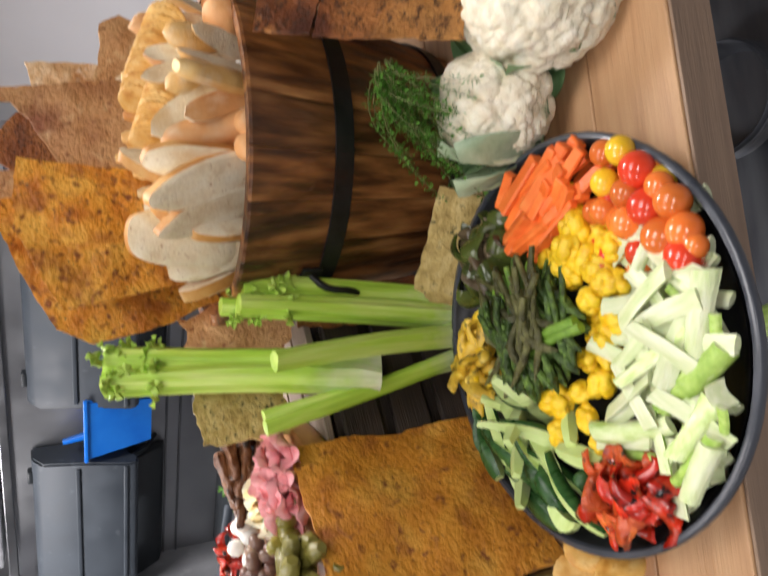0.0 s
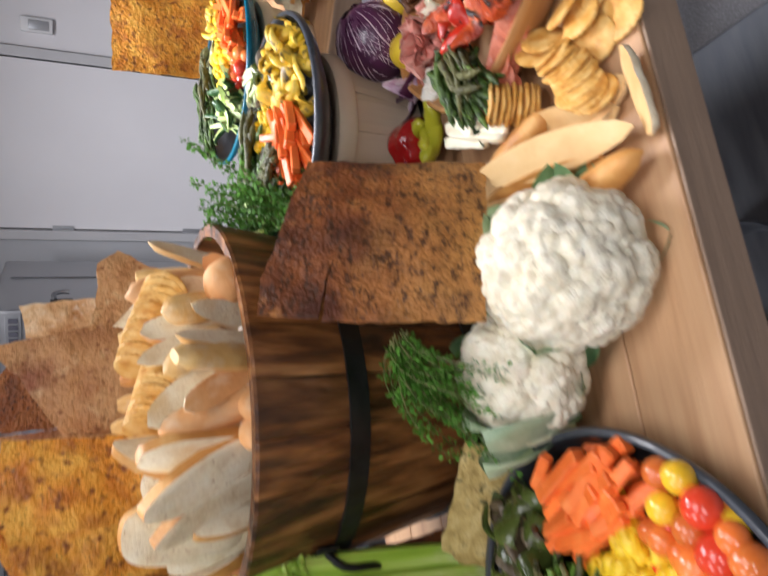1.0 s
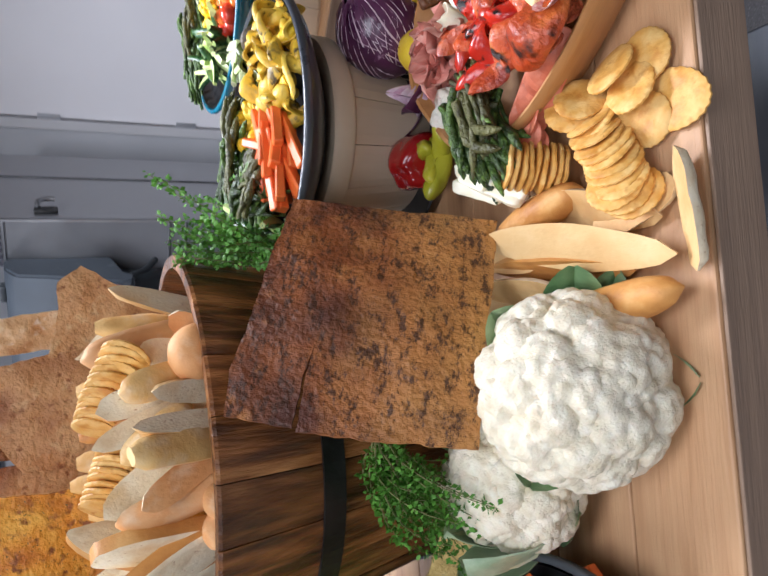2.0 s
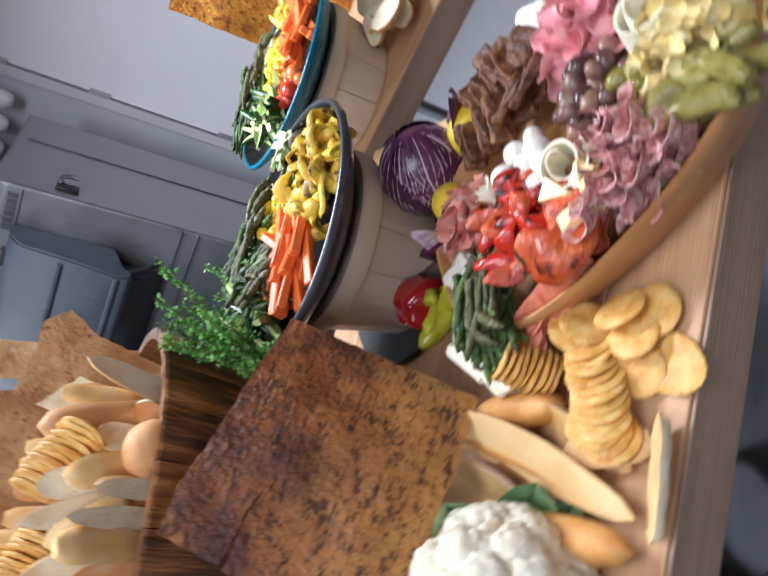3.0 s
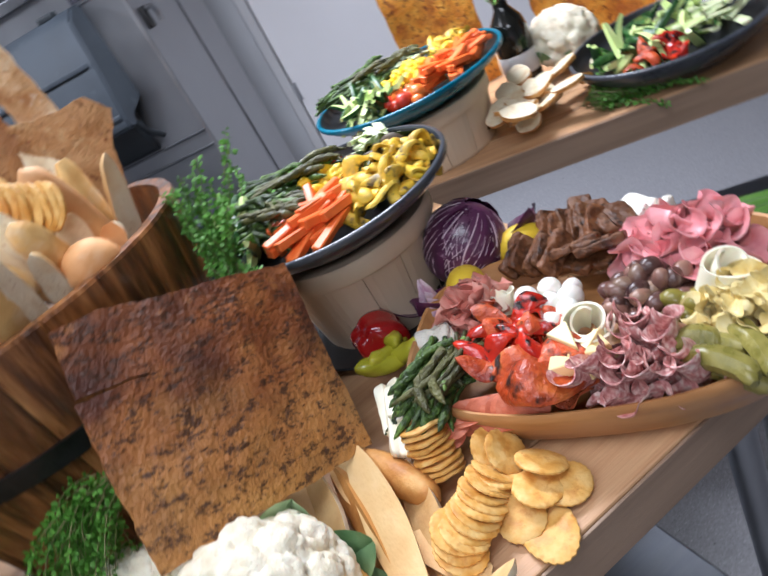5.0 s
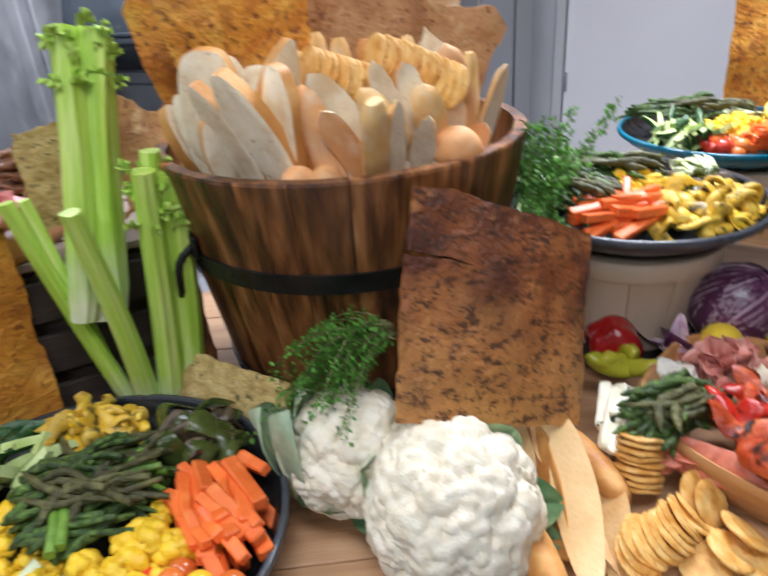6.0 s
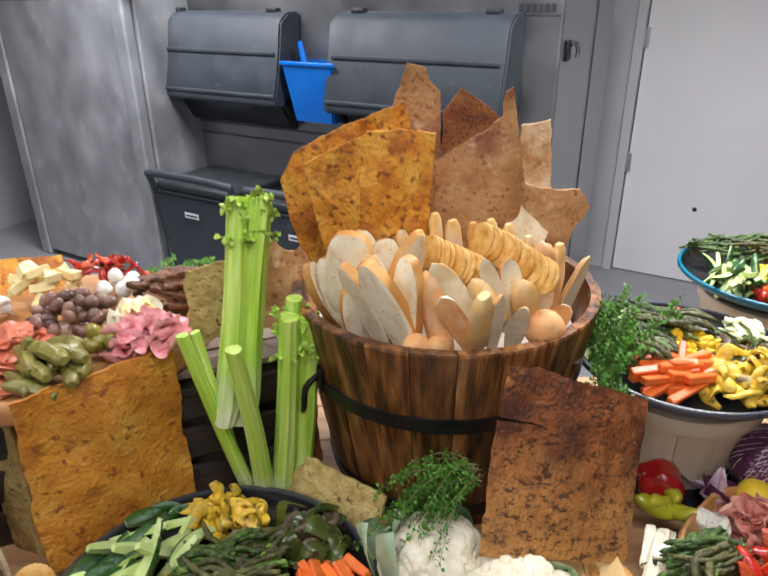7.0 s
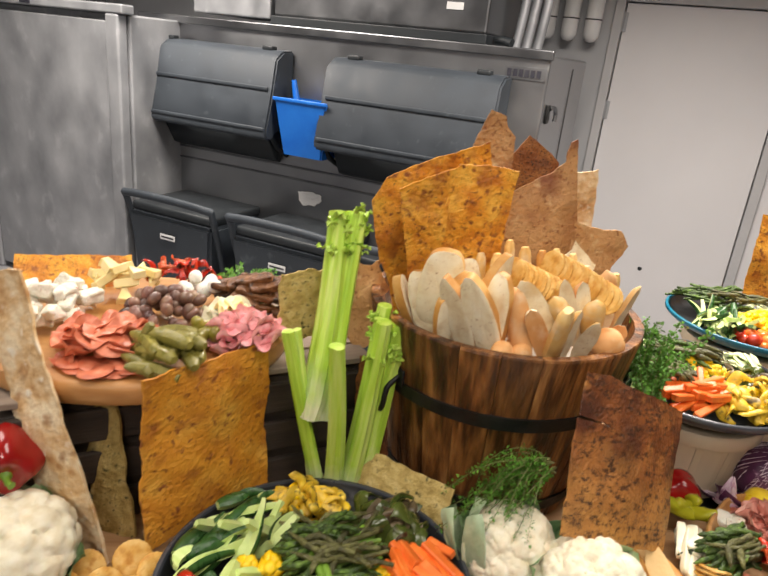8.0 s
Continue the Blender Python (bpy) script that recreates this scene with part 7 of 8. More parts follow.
for k, z in ((0.80, 0.0), (0.90, 0.012), (0.992, 0.058), (1.0, 0.066), (0.985, 0.071), (0.965, 0.070), (0.945, 0.060), (0.87, 0.030)):
    rings.append([bm.verts.new((TA * k * math.copysign(abs(math.cos(a)) ** 0.85, math.cos(a)), TB * k * math.copysign(abs(math.sin(a)) ** 0.6, math.sin(a)), z + 0.006 * math.cos(2 * a) * (z > 0.02))) for a in (2 * math.pi * i / 64 for i in range(64))])
for a, b in zip(rings, rings[1:]):
    for i in range(64):
        bm.faces.new((a[i], a[(i + 1) % 64], b[(i + 1) % 64], b[i]))
bm.faces.new(rings[0][::-1])
bm.faces.new(rings[-1])
part("carved_body", bm, olive_wood, tray)
GT = "food on the wooden tray"
Z = 0.046
for n, a, b, axis, normal in ((5, (1.048, 0.992, 0.078), (1.064, 0.928, 0.088), (0.86, 0.30, 0.35), (0.2, -0.9, 0.5)), (6, (1.098, 0.970, 0.088), (1.118, 0.905, 0.10), (0.6, 0.6, 0.4), (0.3, -0.7, 0.7)),
                              (4, (1.125, 0.935, 0.105), (1.140, 0.885, 0.10), (0.5, 0.75, 0.1), (0.1, -0.2, 1.0)), (3, (1.092, 0.868, 0.098), (1.078, 0.900, 0.098), (0.75, -0.6, 0.1), (0.4, 0.3, 0.9)), (4, (1.07, 0.945, 0.07), (1.10, 0.875, 0.075), (0.8, 0.4, 0.1), (0.1, 0.1, 1.0))):
    for i in range(n):
        f = i / (n - 1)
        x = (Vector(axis) + Vector((rng.uniform(-0.15, 0.15), rng.uniform(-0.15, 0.15), rng.uniform(-0.1, 0.1)))).normalized()
        y = Vector(normal).cross(x).normalized()
        m = Matrix((x, y, x.cross(y))).transposed().to_4x4()
        m.translation = Vector(a).lerp(Vector(b), f) + Vector((rng.uniform(-0.004, 0.004), rng.uniform(-0.004, 0.004), 0))
        at(steak_strips[i % 4], "steak_strip", m @ Matrix.Diagonal((0.95, 1.25, 0.95, 1)), "brown grilled steak slice on the platter", "steak", GT)
strew("olive", dark_olives, 44, (1.062, 0.778, 0.052, 0.045, -40), "soft brown purple table olive", "olive", GT, z=Z + 0.008, dome=0.028, tilt=90, layers=2, lift=0.015, seed=63)
strew("ham_fold", ham_folds, 26, (1.142, 0.792, 0.062, 0.042, -50), "thin folded pink ham slice", "ham", GT, z=Z + 0.010, dome=0.034, tilt=30, layers=3, lift=0.010, seed=64, scale=(0.95, 1.25))
for x, y, k in ((1.18, 0.885, 1.9), (1.158, 0.908, 1.5), (1.187, 0.858, 1.3), (1.165, 0.88, 1.5), (1.145, 0.918, 1.1)):
    at(cubes[int(k * 10) % 3], "feta_cube", pose(x, y, 0.082, 12, 20, 100 * k) @ Matrix.Scale(k, 4), "white feta cube with chilli flakes", "cheese", GT)
strew("artichoke_heart", artichokes, 60, (1.085, 0.668, 0.062, 0.048, -45), "pale yellow marinated artichoke piece", "artichoke", GT, z=Z + 0.006, dome=0.034, tilt=50, layers=3, lift=0.010, seed=66, scale=(0.6, 0.9))
strew("pickle", pickles, 6, (1.022, 0.66, 0.036, 0.022, -60), "olive green pickled okra on the platter", "pickle", GT, z=Z + 0.002, dome=0.016, yaw=-62, spread=14, tilt=8, layers=2, lift=0.012, seed=67, scale=(1.05, 1.25))
for x0, y0, x1, y1, w in ((1.000, 0.696, 1.030, 0.665, 1.4), (1.046, 0.668, 1.018, 0.605, 1.15), (0.992, 0.684, 1.010, 0.614, 1.3), (1.062, 0.690, 1.04, 0.63, 0.75), (1.01, 0.67, 1.0, 0.61, 0.9)):
    span(pickles[0], "pickle", (x0, y0, 0.084), (x1, y1, 0.080), 0.069, w, 0, "olive green pickled okra on the platter", "pickle", GT)
strew("olive", green_olives, 5, (1.055, 0.728, 0.018, 0.016, -45), "whole smooth green table olive", "olive", GT, z=Z + 0.014, dome=0.018, tilt=90, layers=2, lift=0.012, seed=68, scale=(0.95, 1.15))
strew("salami_slice", salami_flats, 16, (0.978, 0.714, 0.060, 0.026, -47), "marbled salami slice on the platter", "salami", GT, z=Z + 0.0, dome=0.012, tilt=30, layers=2, lift=0.006, seed=59, scale=(0.9, 1.1))
for k, (x, y) in enumerate(((1.002, 0.745), (1.000, 0.702), (0.954, 0.712), (0.962, 0.684), (0.976, 0.660), (0.916, 0.716), (0.928, 0.693), (0.938, 0.675), (0.953, 0.661), (0.966, 0.648), (0.902, 0.720), (0.985, 0.722), (0.975, 0.738), (0.988, 0.685), (0.94, 0.70), (0.982, 0.705))):
    at(salami_rolls[k % 4], "salami_fold", pose(x + 0.014, y + 0.016, Z + 0.034 + 0.004 * (k % 3), 0, 0, -42 + rng.uniform(-28, 28)) @ pose(0, 0, 0, -50 + rng.uniform(-14, 14), rng.uniform(-25, 25), 0) @ Matrix.Scale(rng.uniform(0.85, 1.05), 4), "folded marbled salami slice on the platter", "salami", GT)
strew("cheese_wedge", wedges, 9, (0.948, 0.768, 0.026, 0.022, -45), "pale yellow cheese wedge on the platter", "cheese", GT, z=Z + 0.016, dome=0.02, tilt=20, layers=2, lift=0.014, seed=70, scale=(0.85, 1.05))
for x, y, z, a, k in ((0.984, 0.803, 0.066, 0, 1.08), (1.086, 0.722, 0.070, 70, 1.12), (0.962, 0.930, 0.060, 150, 0.75)):
    at(cheese_rolls[0], "cheese_roll", pose(x, y, z, 30, -14, a) @ Matrix.Scale(k, 4), "white cheese slice rolled up", "cheese", GT)
for k, (x, y) in enumerate(((1.014, 0.890), (0.986, 0.901), (0.990, 0.860), (1.012, 0.851), (0.968, 0.836), (0.992, 0.834), (1.03, 0.87), (0.975, 0.88), (1.0, 0.875))):
    at(mozz[k % 2], "mozzarella_ball", pose(x, y, Z + 0.034 - 0.008 * (k > 5), 40 * k, 25 * k, 0) @ Matrix.Scale(1.0 + 0.12 * (k % 2), 4), "small white mozzarella ball with pepper flakes", "cheese", GT)
strew("red_pepper_strip", red_strips, 20, (0.925, 0.858, 0.055, 0.035, -35), "glossy roasted red pepper strip with char", "pepper", GT, z=Z + 0.014, dome=0.022, tilt=30, layers=3, lift=0.008, seed=72, scale=(0.7, 0.95))
for k, (x, y, a) in enumerate(((0.972, 0.867, 30), (0.941, 0.910, 70), (0.912, 0.872, 110), (0.907, 0.852, 20), (0.949, 0.831, -30), (0.917, 0.812, -45), (0.869, 0.849, 100), (0.872, 0.868, 60))):
    at(red_strips[k % 5], "red_pepper_strip", pose(x, y, Z + 0.046, rng.uniform(-20, 20), rng.uniform(-14, 14), a) @ Matrix.Diagonal((0.95, 1.15, 1.0, 1)), "glossy roasted red pepper strip with char", "pepper", GT)
strew("cutlet", cutlets, 12, (0.908, 0.787, 0.045, 0.014, -47), "thin orange red cured meat slice", "cured meat", GT, z=Z - 0.002, dome=0.018, tilt=18, layers=3, lift=0.007, seed=73, scale=(0.6, 0.8))
span(roast_slabs[1], "roasted_pepper", (0.868, 0.812, 0.086), (0.916, 0.732, 0.084), 0.085, 1.35, 0, "broad orange roasted pepper piece with char", "pepper", GT)
strew("roasted_pepper", roast_slabs, 4, (0.912, 0.798, 0.032, 0.014, -46), "broad orange roasted pepper piece with char", "pepper", GT, z=Z + 0.026, dome=0.012, tilt=16, yaw=-46, spread=26, layers=2, lift=0.008, seed=58, scale=(0.8, 1.0))
for k in range(13):
    at(pepperoni_slices[0], "pepperoni_slice", pose(0.826 + 0.0042 * k, 0.838 - 0.0048 * k, Z + 0.006 + 0.0006 * k, 0, 0, 42) @ pose(0, 0, 0, 0, -60 + (k * 7) % 9, 0) @ Matrix.Scale(1.05, 4), "thin round red pepperoni slice in a fan", "pepperoni", GT)
strew("pepperoni_slice", pepperoni_slices, 8, (0.818, 0.852, 0.022, 0.016, -40), "thin round red pepperoni slice", "pepperoni", GT, z=Z - 0.012, dome=0.01, tilt=20, layers=3, lift=0.005, seed=74)
strew("asparagus_spear", spears, 56, (0.828, 0.888, 0.036, 0.036, 0), "dark green roasted asparagus spear", "asparagus", GT, z=Z + 0.012, dome=0.026, yaw=205, spread=24, tilt=12, layers=4, lift=0.007, seed=75, scale=(0.8, 1.05))
strew("cheese_baton", batons, 12, (0.79, 0.92, 0.026, 0.03, 0), "plain white cut cheese baton", "cheese", GT, z=0.034, dome=0.018, yaw=-118, spread=24, tilt=16, layers=2, lift=0.011, seed=76)
for k, (x0, y0, x1, y1) in enumerate(((0.792, 0.950, 0.745, 0.867), (0.804, 0.930, 0.753, 0.858), (0.784, 0.968, 0.755, 0.905), (0.80, 0.96, 0.765, 0.885))):
    span(batons[k % 3], "cheese_baton", (x0, y0, 0.066), (x1, y1, 0.046), (0.075, 0.065, 0.07)[k % 3], 1.2, 20 * k - 30, "plain white cut cheese baton", "cheese", GT)
strew("cheese_cube", cubes, 3, (0.882, 0.97, 0.01, 0.01, 0), "white cheese block on the platter", "cheese", GT, z=0.06, tilt=14, layers=1, seed=77, scale=(1.4, 1.7))
strew("prosciutto_fold", prosc_folds, 14, (0.94, 0.968, 0.036, 0.026, -30), "pink folded prosciutto slice", "prosciutto", GT, z=Z + 0.004, dome=0.02, tilt=40, layers=3, lift=0.008, seed=78, scale=(0.85, 1.1))

# ---- vegetables beside the tray ----


def bell_pepper(m, r, label):
    p = thing("bell_pepper", m, label, "pepper", "red peppers on the table")
    bm = bmesh.new()
    bmesh.ops.create_icosphere(bm, subdivisions=5, radius=1.0)
    for v in bm.verts:
        n = v.co.copy()
        a = math.atan2(n.y, n.x)
        k = 1 + 0.09 * math.cos(4 * a) * (1 - abs(n.z) ** 3) - 0.28 * math.exp(-((1 - n.z) / 0.12) ** 2) - 0.15 * math.exp(-((1 + n.z) / 0.10) ** 2)
        v.co = Vector((n.x * r * k * (1 - 0.15 * (n.z < 0) * abs(n.z)), n.y * r * k, n.z * r * 1.12 * k))
    part("flesh", bm, pepper_red, p)
    part("stem", tube(bend([(0, 0, r * 0.78), (0.002, 0, r * 1.05), (0.008, 0, r * 1.25)], 6), [0.010, 0.006, 0.005, 0.005, 0.005, 0.006], 8), bright_green, p, "green stem")
    return p


bell_pepper(pose(0.842, 1.082, 0.050, 20, 150, 40), 0.040, "glossy dark red bell pepper with a green patch")
bell_pepper(pose(-0.335, 0.945, 0.17, 100, 0, 20), 0.05, "glossy red bell pepper with its green stem forward")


def radicchio(m, r):
    c = thing("radicchio", m, "purple radicchio head with white veins", "radicchio")
    for k in range(9):
        a = 360 * k / 9 * 2.0
        bm = bmesh.new()
        n, w = 14, 12
        rows, back = [], []
        rr = r * (1.0 - 0.025 * (k % 5))
        for i in range(n + 1):
            th = math.pi * (0.04 + 0.86 * i / n)
            ra, rb = [], []
            for j in range(w + 1):
                ph = (j / w - 0.5) * 2.1 * (0.5 + 0.5 * math.sin(math.pi * min(1, 0.25 + i / n)))
                q = rr * (1 + 0.05 * noise.noise(Vector((i * 0.8, j * 0.8, k))) + 0.02 * abs(j / w - 0.5))
                p = Vector((math.sin(th) * math.cos(ph), math.sin(th) * math.sin(ph), -math.cos(th)))
                ra.append(bm.verts.new(p * q))
                rb.append(bm.verts.new(p * (q - 0.0015)))
            rows.append(ra)
            back.append(rb)
        for i in range(n):
            for j in range(w):
                bm.faces.new((rows[i][j], rows[i][j + 1], rows[i + 1][j + 1], rows[i + 1][j]))
                bm.faces.new((back[i][j + 1], back[i][j], back[i + 1][j], back[i + 1][j + 1]))
        lf = part("leaf", bm, radicchio_purple, c, m=pose(0, 0, 0, 0, 0, a))
        vb = bmesh.new()
        for s in range(-5, 6):
            pts = []
            for i in range(11):
                f = i / 10
                th = math.pi * (0.07 + (0.80 - 0.055 * abs(s)) * f)
                ph = s / 5 * 0.95 * f ** 1.4 + 0.06 * math.sin(7 * f + s + k)
                pts.append(Vector((math.sin(th) * math.cos(ph), math.sin(th) * math.sin(ph), -math.cos(th))) * (rr * 1.008))
            tube(pts, [(0.0030 if s == 0 else 0.0012 if s % 2 else 0.0016) * (1 - 0.85 * i / 10) for i in range(11)], 5, vb)
        part("vein", vb, radicchio_vein, lf, "white leaf veins")
    part("core", blob(r * 0.94, r * 0.94, r * 0.94, 3, 0.04, 2), radicchio_purple, c)
    return c


radicchio(pose(1.030, 1.092, 0.085, 35, 20, 40), 0.067)
for k, (x, y, z, a, l) in enumerate(((0.985, 1.07, 0.03, 200, 0.11), (1.06, 1.09, 0.03, -40, 0.10), (0.95, 1.10, 0.02, 160, 0.10), (1.09, 1.08, 0.055, -70, 0.08))):
    lf = thing("radicchio_leaf", pose(x, y, z, 0, -10, a), "loose purple radicchio leaf with a white rib", "radicchio", "loose radicchio leaves")
    part("blade", leaf_sheet(l, 0.07, 0.03, 40 + k, 0.0015), radicchio_purple, lf)
    part("rib", tube([(0.0, 0, 0.002), (l * 0.4, 0, 0.004), (l * 0.85, 0, 0.02)], [0.005, 0.0035, 0.001], 6), radicchio_vein, lf)
on = thing("radicchio_wedge", pose(0.935, 1.072, 0.030, 0, -15, -120) @ Matrix.Scale(0.85, 4), "pink and white cut radicchio wedge", "radicchio")
for k in range(6):
    part("layer", leaf_sheet(0.085 - 0.006 * k, 0.05 - 0.005 * k, 0.02 + 0.006 * k, 70 + k, 0.002), onion_pink, on, m=pose(0, 0, 0.005 * k))
for k, (x, y, a) in enumerate(((0.832, 1.03, 30), (0.852, 1.055, 80), (0.815, 1.015, -10), (0.84, 1.01, 140))):
    pc = thing("pickled_pepper", pose(x, y, 0.055, 0, 20, a) @ Matrix.Diagonal((1.15, 0.8, 0.8, 1)), "wrinkled lime green pickled pepper", "pepper", "pickled peppers")
    bm = tube(bend([(-0.036, 0, 0.01), (-0.015, 0.004, 0), (0.01, -0.003, 0), (0.035, 0.004, 0.006)], 12), [0.003, 0.010, 0.014, 0.016, 0.0165, 0.016, 0.015, 0.014, 0.012, 0.010, 0.008, 0.003], 14, shape=lambda a, k: 1 + 0.13 * math.sin(3 * a + 9 * k))
    part("flesh", bm, pepper_lime, pc)
    part("stem", tube([(0.034, 0.004, 0.006), (0.05, 0.008, 0.014)], [0.003, 0.002], 6), stem_brown, pc)
for x, y, a in ((1.082, 1.030, -30.0), (0.975, 1.03, 60.0)):
    solid("lemon", blob(0.042, 0.030, 0.030, 3, 0.03, 2, 5), lemon, pose(x, y, 0.062, 0, 0, a), "yellow lemon tucked behind the tray", "lemon", "lemons")
bp = solid("black_plate", lathe([(0, 0), (0.11, 0), (0.165, 0.012), (0.172, 0.016), (0.17, 0.019), (0.11, 0.007), (0, 0.006)], 60), black_glaze, pose(GX, GY, 0.0005), "flat black plate under the cream tub", "plate")

# ---- crackers and bread on the table ----
q = random.Random(11)
CR = "crackers on the table"


def facing(x, y, z, n, spin=0.0):
    """A pose whose z axis points along n."""
    m = Vector(n).to_track_quat("Z", "Y").to_matrix().to_4x4()
    m.translation = (x, y, z)
    return m @ pose(0, 0, 0, 0, 0, spin)


def lying(foot, top, up=(0, 0, 1)):
    """A pose with z from foot to top and its front, -y, turned to up."""
    f, t = Vector(foot), Vector(top)
    z = (t - f).normalized()
    u = Vector(up)
    y = -(u - z * u.dot(z)).normalized()
    m = Matrix((y.cross(z), y, z)).transposed().to_4x4()
    m.translation = f
    return m, (t - f).length


for k in range(9):
    at(crackers[k % 3], "cracker", facing(0.772 + 0.0012 * k + q.uniform(-0.002, 0.002), 0.836 + 0.003 * k, 0.016 + 0.0066 * k, (0.17 + q.uniform(-0.04, 0.04), 0.40 + q.uniform(-0.04, 0.04), 0.9), q.uniform(0, 360)), "round golden cracker in a leaning stack", "cracker", CR)
for k in range(10):
    f = k / 9
    n = Vector((0.74, 0.0, 0.62)).lerp(Vector((0.60, -0.22, 0.74)), f) + Vector((q.uniform(-0.05, 0.05), q.uniform(-0.05, 0.05), 0))
    at(crackers[(k + 1) % 3], "cracker", facing(0.806 - 0.068 * f + q.uniform(-0.002, 0.002), 0.776 - 0.034 * f + q.uniform(-0.003, 0.003), 0.026 + 0.008 * f, n, q.uniform(0, 360)), "round golden cracker leaning in a row", "cracker", CR)
for k in range(3):
    at(crackers[k], "cracker", facing(0.734 - 0.004 * k, 0.742 - 0.004 * k, 0.040 - 0.007 * k, (0.38, -0.38, 0.84), 40 * k), "round golden cracker on the leaning row", "cracker", CR)
for x, y, z, n in ((0.846, 0.748, 0.026, (0.5, 0.05, 0.82)), (0.848, 0.720, 0.012, (0.1, -0.15, 1)), (0.824, 0.732, 0.020, (0.3, -0.1, 0.9)), (0.792, 0.726, 0.012, (-0.1, -0.2, 1)), (0.806, 0.772, 0.026, (0.5, 0.0, 0.75)), (0.822, 0.80, 0.03, (0.45, -0.6, 0.6)), (0.83, 0.785, 0.03, (0.45, -0.55, 0.6))):
    at(crackers[0], "cracker", facing(x, y, z, n, q.uniform(0, 360)), "round golden cracker lying flat", "cracker", CR)
oval = cracker_mesh(0.028, 0.005, 5)
for v in oval.vertices:
    v.co.x *= 1.45
at(oval, "cracker", pose(0.803, 0.703, 0.0045, 1, 2, 75), "oval golden cracker lying flat", "cracker", CR)
BT = "bread pieces on the table"
for k, (foot, top, up, me) in enumerate((((0.664, 0.690, 0.030), (0.708, 0.930, 0.060), (-0.35, -0.1, 0.95), 0), ((0.636, 0.690, 0.024), (0.612, 0.850, 0.026), (0, 0, -1), 1), ((0.757, 0.690, 0.022), (0.648, 0.678, 0.022), (-0.15, 0.6, 0.78), 2),
                                         ((0.700, 0.715, 0.014), (0.742, 0.880, 0.032), (-0.6, 0.1, 0.75), 0), ((0.655, 0.745, 0.020), (0.675, 0.945, 0.040), (-0.8, 0.1, 0.5), 1), ((0.630, 0.800, 0.022), (0.652, 0.960, 0.050), (-0.7, 0, 0.7), 0),
                                         ((0.605, 0.850, 0.02), (0.632, 0.97, 0.05), (0.5, 0, 0.8), 2), ((0.745, 0.800, 0.022), (0.712, 0.930, 0.030), (0, 0, -1), 1), ((0.68, 0.86, 0.035), (0.70, 0.985, 0.06), (-0.3, -0.2, 0.9), 2), ((0.73, 0.70, 0.010), (0.70, 0.80, 0.016), (0.2, 0, 0.95), 2))):
    m, l = lying(foot, top, up)
    at(slab_breads[me], "bread_wedge", m @ Matrix.Diagonal((0.85, 1.0, l / (0.13 if me == 2 else 0.19), 1)), "long pointed bread wedge with smooth crust", "bread wedge", BT)
for k, (x, y) in enumerate(((-0.205, 0.875), (-0.14, 0.885), (-0.17, 0.84), (-0.10, 0.86), (-0.22, 0.83), (-0.115, 0.815), (-0.15, 0.79))):
    at(crackers[k % 3], "cracker", pose(x, y, 0.022 + 0.012 * (k % 2), 55, 10 * (k % 3), 15 * k) @ Matrix.Scale(1.1, 4), "thick round brown rusk by the bowl", "rusk", "rusks by the bowl")

# ---- crate with the round board ----
crate = thing("wooden_crate", pose(-0.13, 1.225, 0, 0, 0, 22), "dark slatted wooden crate lying under the board", "crate")
cw, cdp, chh = 0.62, 0.34, 0.245
for z in (0.03, 0.11, 0.19):
    for y in (-cdp / 2, cdp / 2):
        part("slat", box(cw, 0.012, 0.058, 0.002, (0, y, z + 0.005)), crate_dark, crate, smooth=False)
    for x in (-cw / 2, cw / 2):
        part("slat", box(0.012, cdp, 0.058, 0.002, (x, 0, z + 0.005)), crate_dark, crate, smooth=False)
for k in range(5):
    part("top_slat", box(cw + 0.01, 0.061, 0.012, 0.002, (0, -cdp / 2 + 0.034 + k * 0.068, chh)), crate_wood, crate, "weathered grey top slat", smooth=False)
for x in (-1, 1):
    for y in (-1, 1):
        part("post", box(0.03, 0.03, 0.235, 0.002, (x * (cw / 2 - 0.022), y * (cdp / 2 - 0.022), 0.108)), crate_dark, crate, smooth=False)
# added dark sheet behind the front slats, standing in for shade in the gaps
part("inner_board", box(cw - 0.05, 0.006, 0.225, 0.001, (0, -cdp / 2 + 0.014, 0.118)), crate_dark, crate, smooth=False)
BZ = 0.252
board = thing("round_board", pose(-0.215, 1.20, BZ), "round olive wood board of meats and cheese on the crate", "board")
bm = lathe([(0, 0), (0.97, 0), (0.985, 0.004), (1.0, 0.02), (0.99, 0.036), (0.965, 0.04), (0, 0.04)], 64)
for v in bm.verts:
    v.co.x *= 0.28 * (1 + 0.02 * math.sin(3 * math.atan2(v.co.y, v.co.x)))
    v.co.y *= 0.24
part("slab", bm, olive_wood, board)
GB = "food on the round board"
Z = BZ + 0.045
strew("pepperoni_fold", pepperoni_folds, 36, (-0.227, 1.065, 0.07, 0.055, 20), "folded red pepperoni slice", "pepperoni", GB, z=Z + 0.004, dome=0.026, tilt=26, layers=3, lift=0.008, seed=81, scale=(1.1, 1.5))
strew("pepperoni_slice", pepperoni_slices, 10, (-0.202, 1.000, 0.06, 0.02, 0), "thin round pepperoni slice", "pepperoni", GB, z=Z, tilt=8, layers=2, lift=0.004, seed=82, scale=(1.1, 1.4))
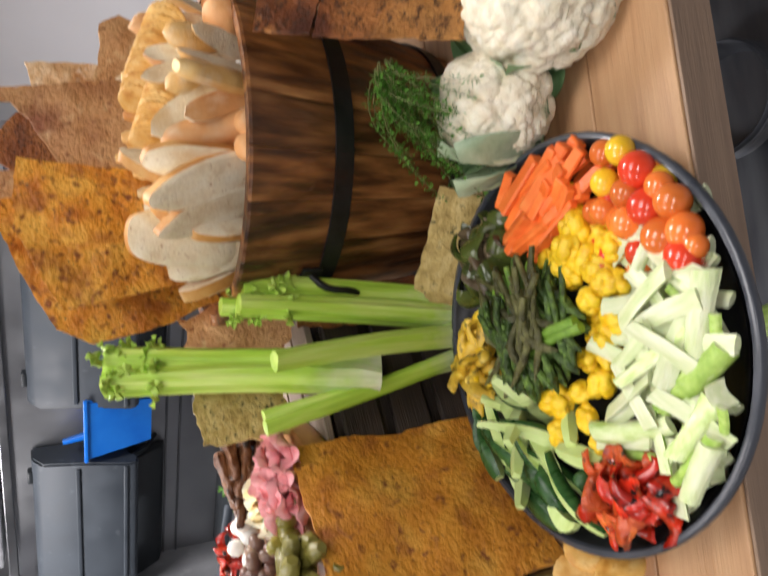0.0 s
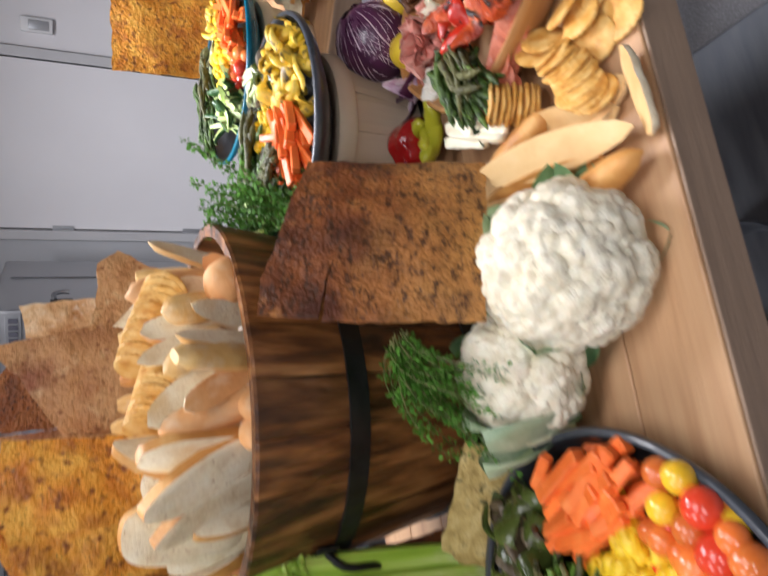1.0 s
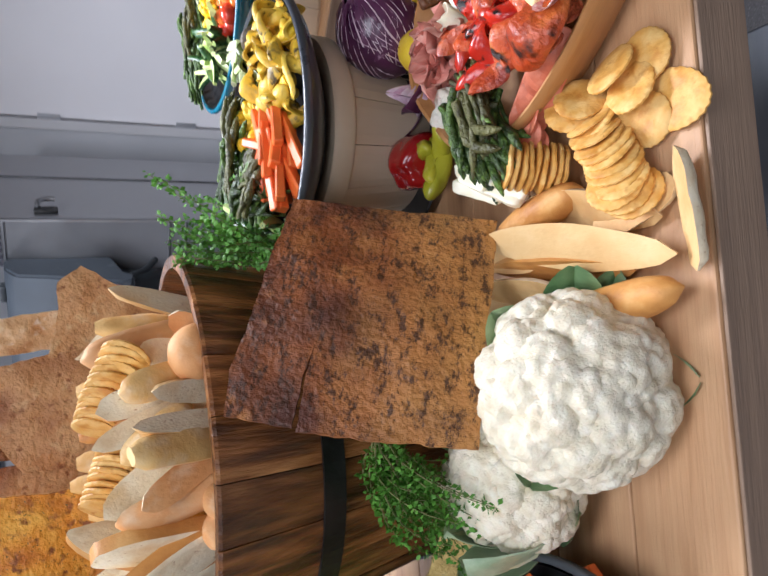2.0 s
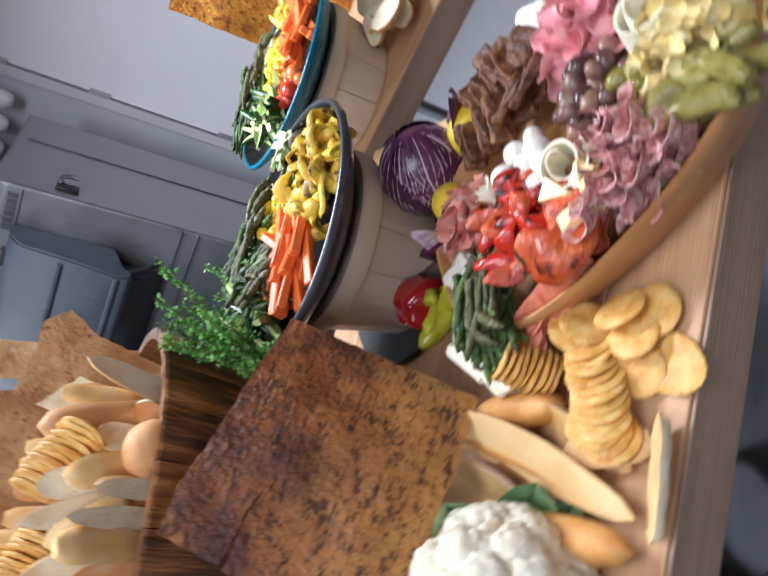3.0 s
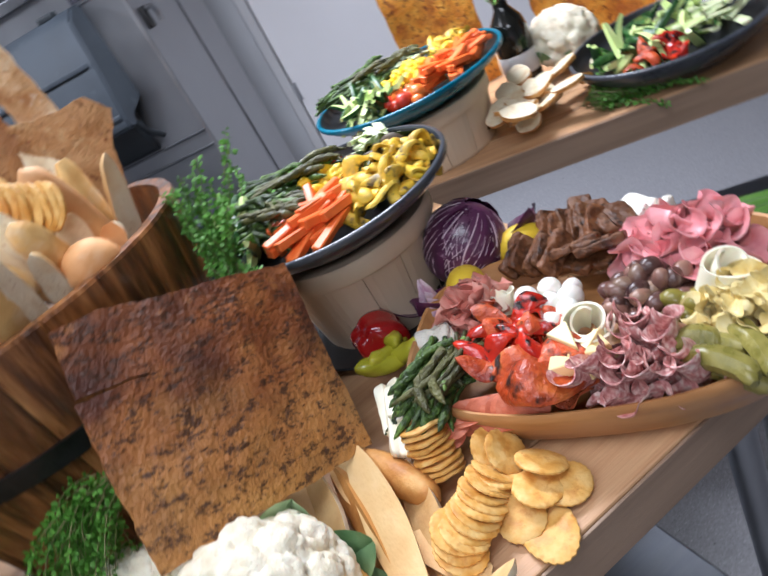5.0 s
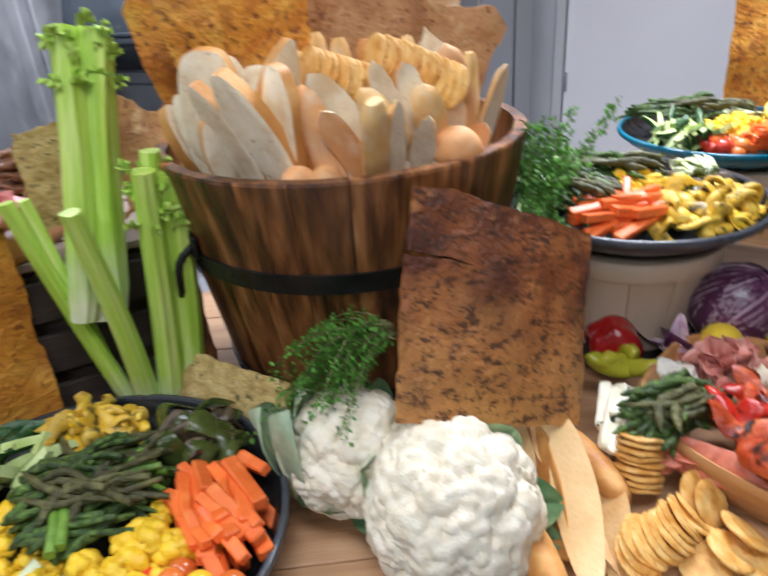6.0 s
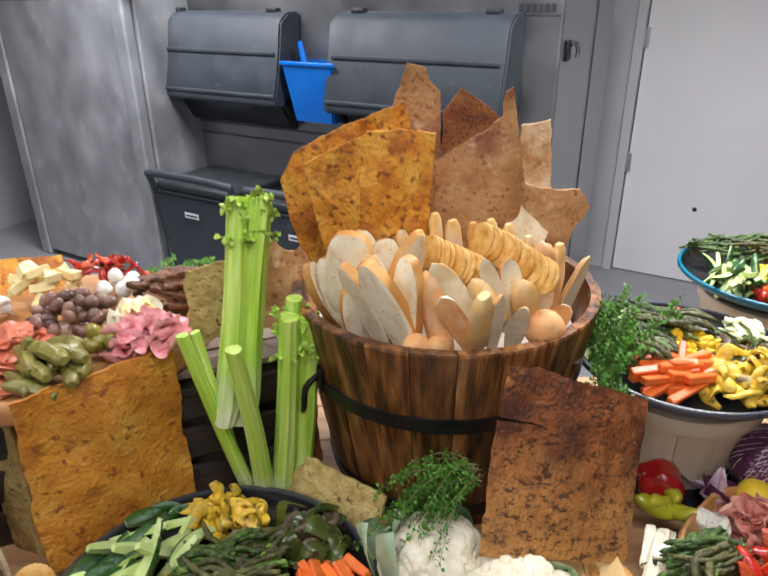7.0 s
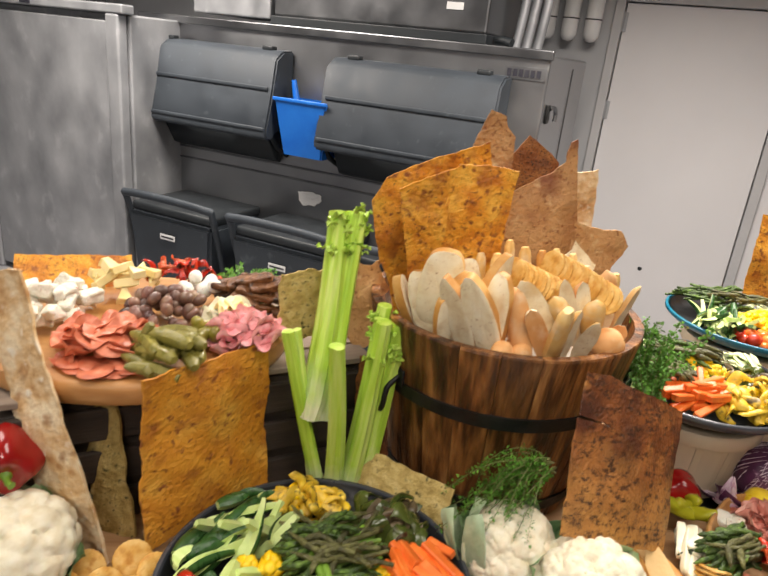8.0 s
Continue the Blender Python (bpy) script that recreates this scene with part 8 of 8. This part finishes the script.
strew("pickle", pickles, 16, (-0.122, 1.020, 0.05, 0.045, 20), "small olive green pickled gherkin", "pickle", GB, z=Z + 0.008, dome=0.026, yaw=-35, spread=30, tilt=14, layers=3, lift=0.012, seed=83, scale=(1.05, 1.35))
at(pickles[0], "pickle", pose(-0.15, 1.02, Z + 0.04, 0, -70, 20), "olive green gherkin standing up", "pickle", GB)
strew("olive", dark_olives, 50, (-0.157, 1.190, 0.075, 0.055, 10), "small glossy black table olive", "olive", GB, z=Z + 0.006, dome=0.034, tilt=90, layers=2, lift=0.015, seed=84)
strew("olive", green_olives, 8, (-0.072, 1.095, 0.03, 0.02, 0), "whole smooth green table olive", "olive", GB, z=Z + 0.012, dome=0.016, tilt=90, layers=2, lift=0.012, seed=85)
strew("ham_fold", ham_folds, 34, (-0.007, 1.115, 0.065, 0.05, 20), "thin folded pink ham slice", "ham", GB, z=Z + 0.0, dome=0.026, tilt=22, layers=3, lift=0.010, seed=86, scale=(0.6, 0.85))
strew("feta_cube", cubes, 30, (-0.350, 1.175, 0.06, 0.085, -20), "crumbly white feta cube on the platter", "cheese", GB, z=Z + 0.01, dome=0.026, tilt=30, layers=3, lift=0.012, seed=87, scale=(1.0, 1.5))
strew("cheese_wedge", wedges, 18, (-0.262, 1.300, 0.06, 0.04, 0), "pale yellow cheese wedge on the platter", "cheese", GB, z=Z + 0.014, dome=0.026, tilt=30, layers=3, lift=0.012, seed=88)
strew("red_pepper_strip", red_strips, 22, (-0.162, 1.345, 0.07, 0.035, 0), "bright red roasted pepper strip", "pepper", GB, z=Z + 0.018, dome=0.03, tilt=30, layers=3, lift=0.010, seed=89, scale=(0.6, 0.85))
strew("mozzarella_ball", mozz, 9, (-0.112, 1.295, 0.05, 0.025, 0), "small white mozzarella cheese ball", "cheese", GB, z=Z + 0.016, dome=0.02, tilt=90, layers=2, lift=0.012, seed=90)
strew("steak_strip", steak_strips, 26, (-0.002, 1.275, 0.075, 0.055, -30), "dark glossy grilled mushroom strip", "mushroom", GB, z=Z + 0.012, dome=0.034, yaw=20, spread=40, tilt=18, layers=3, lift=0.010, seed=91)
rf = thing("cheese_ruffle", pose(-0.045, 1.175, Z + 0.026, 16, 0, 0), "white cheese slice folded into a ruffle", "cheese", GB)
for k in range(5):
    part("fold", frill(0.046 - 0.006 * k, 5, 0.010 - 0.001 * k, 0.07, 0.002, 300 + k), cheese_white if k < 3 else cheese_yellow, rf, m=pose(0.002 * k, 0, 0.006 * k, 4 * k, -3 * k, 67 * k))
strew("cheese_baton", batons, 3, (-0.057, 1.135, 0.02, 0.015, 0), "plain white cut cheese baton", "cheese", GB, z=Z + 0.02, tilt=30, yaw=70, spread=20, seed=92, scale=(0.6, 0.8))
herb_bunch("thyme_bunch", pose(-0.03, 1.35, Z + 0.02, 0, -20, 20), 22, 0.12, 0.4, "thyme sprigs lying at the back of the board", 12, 180)
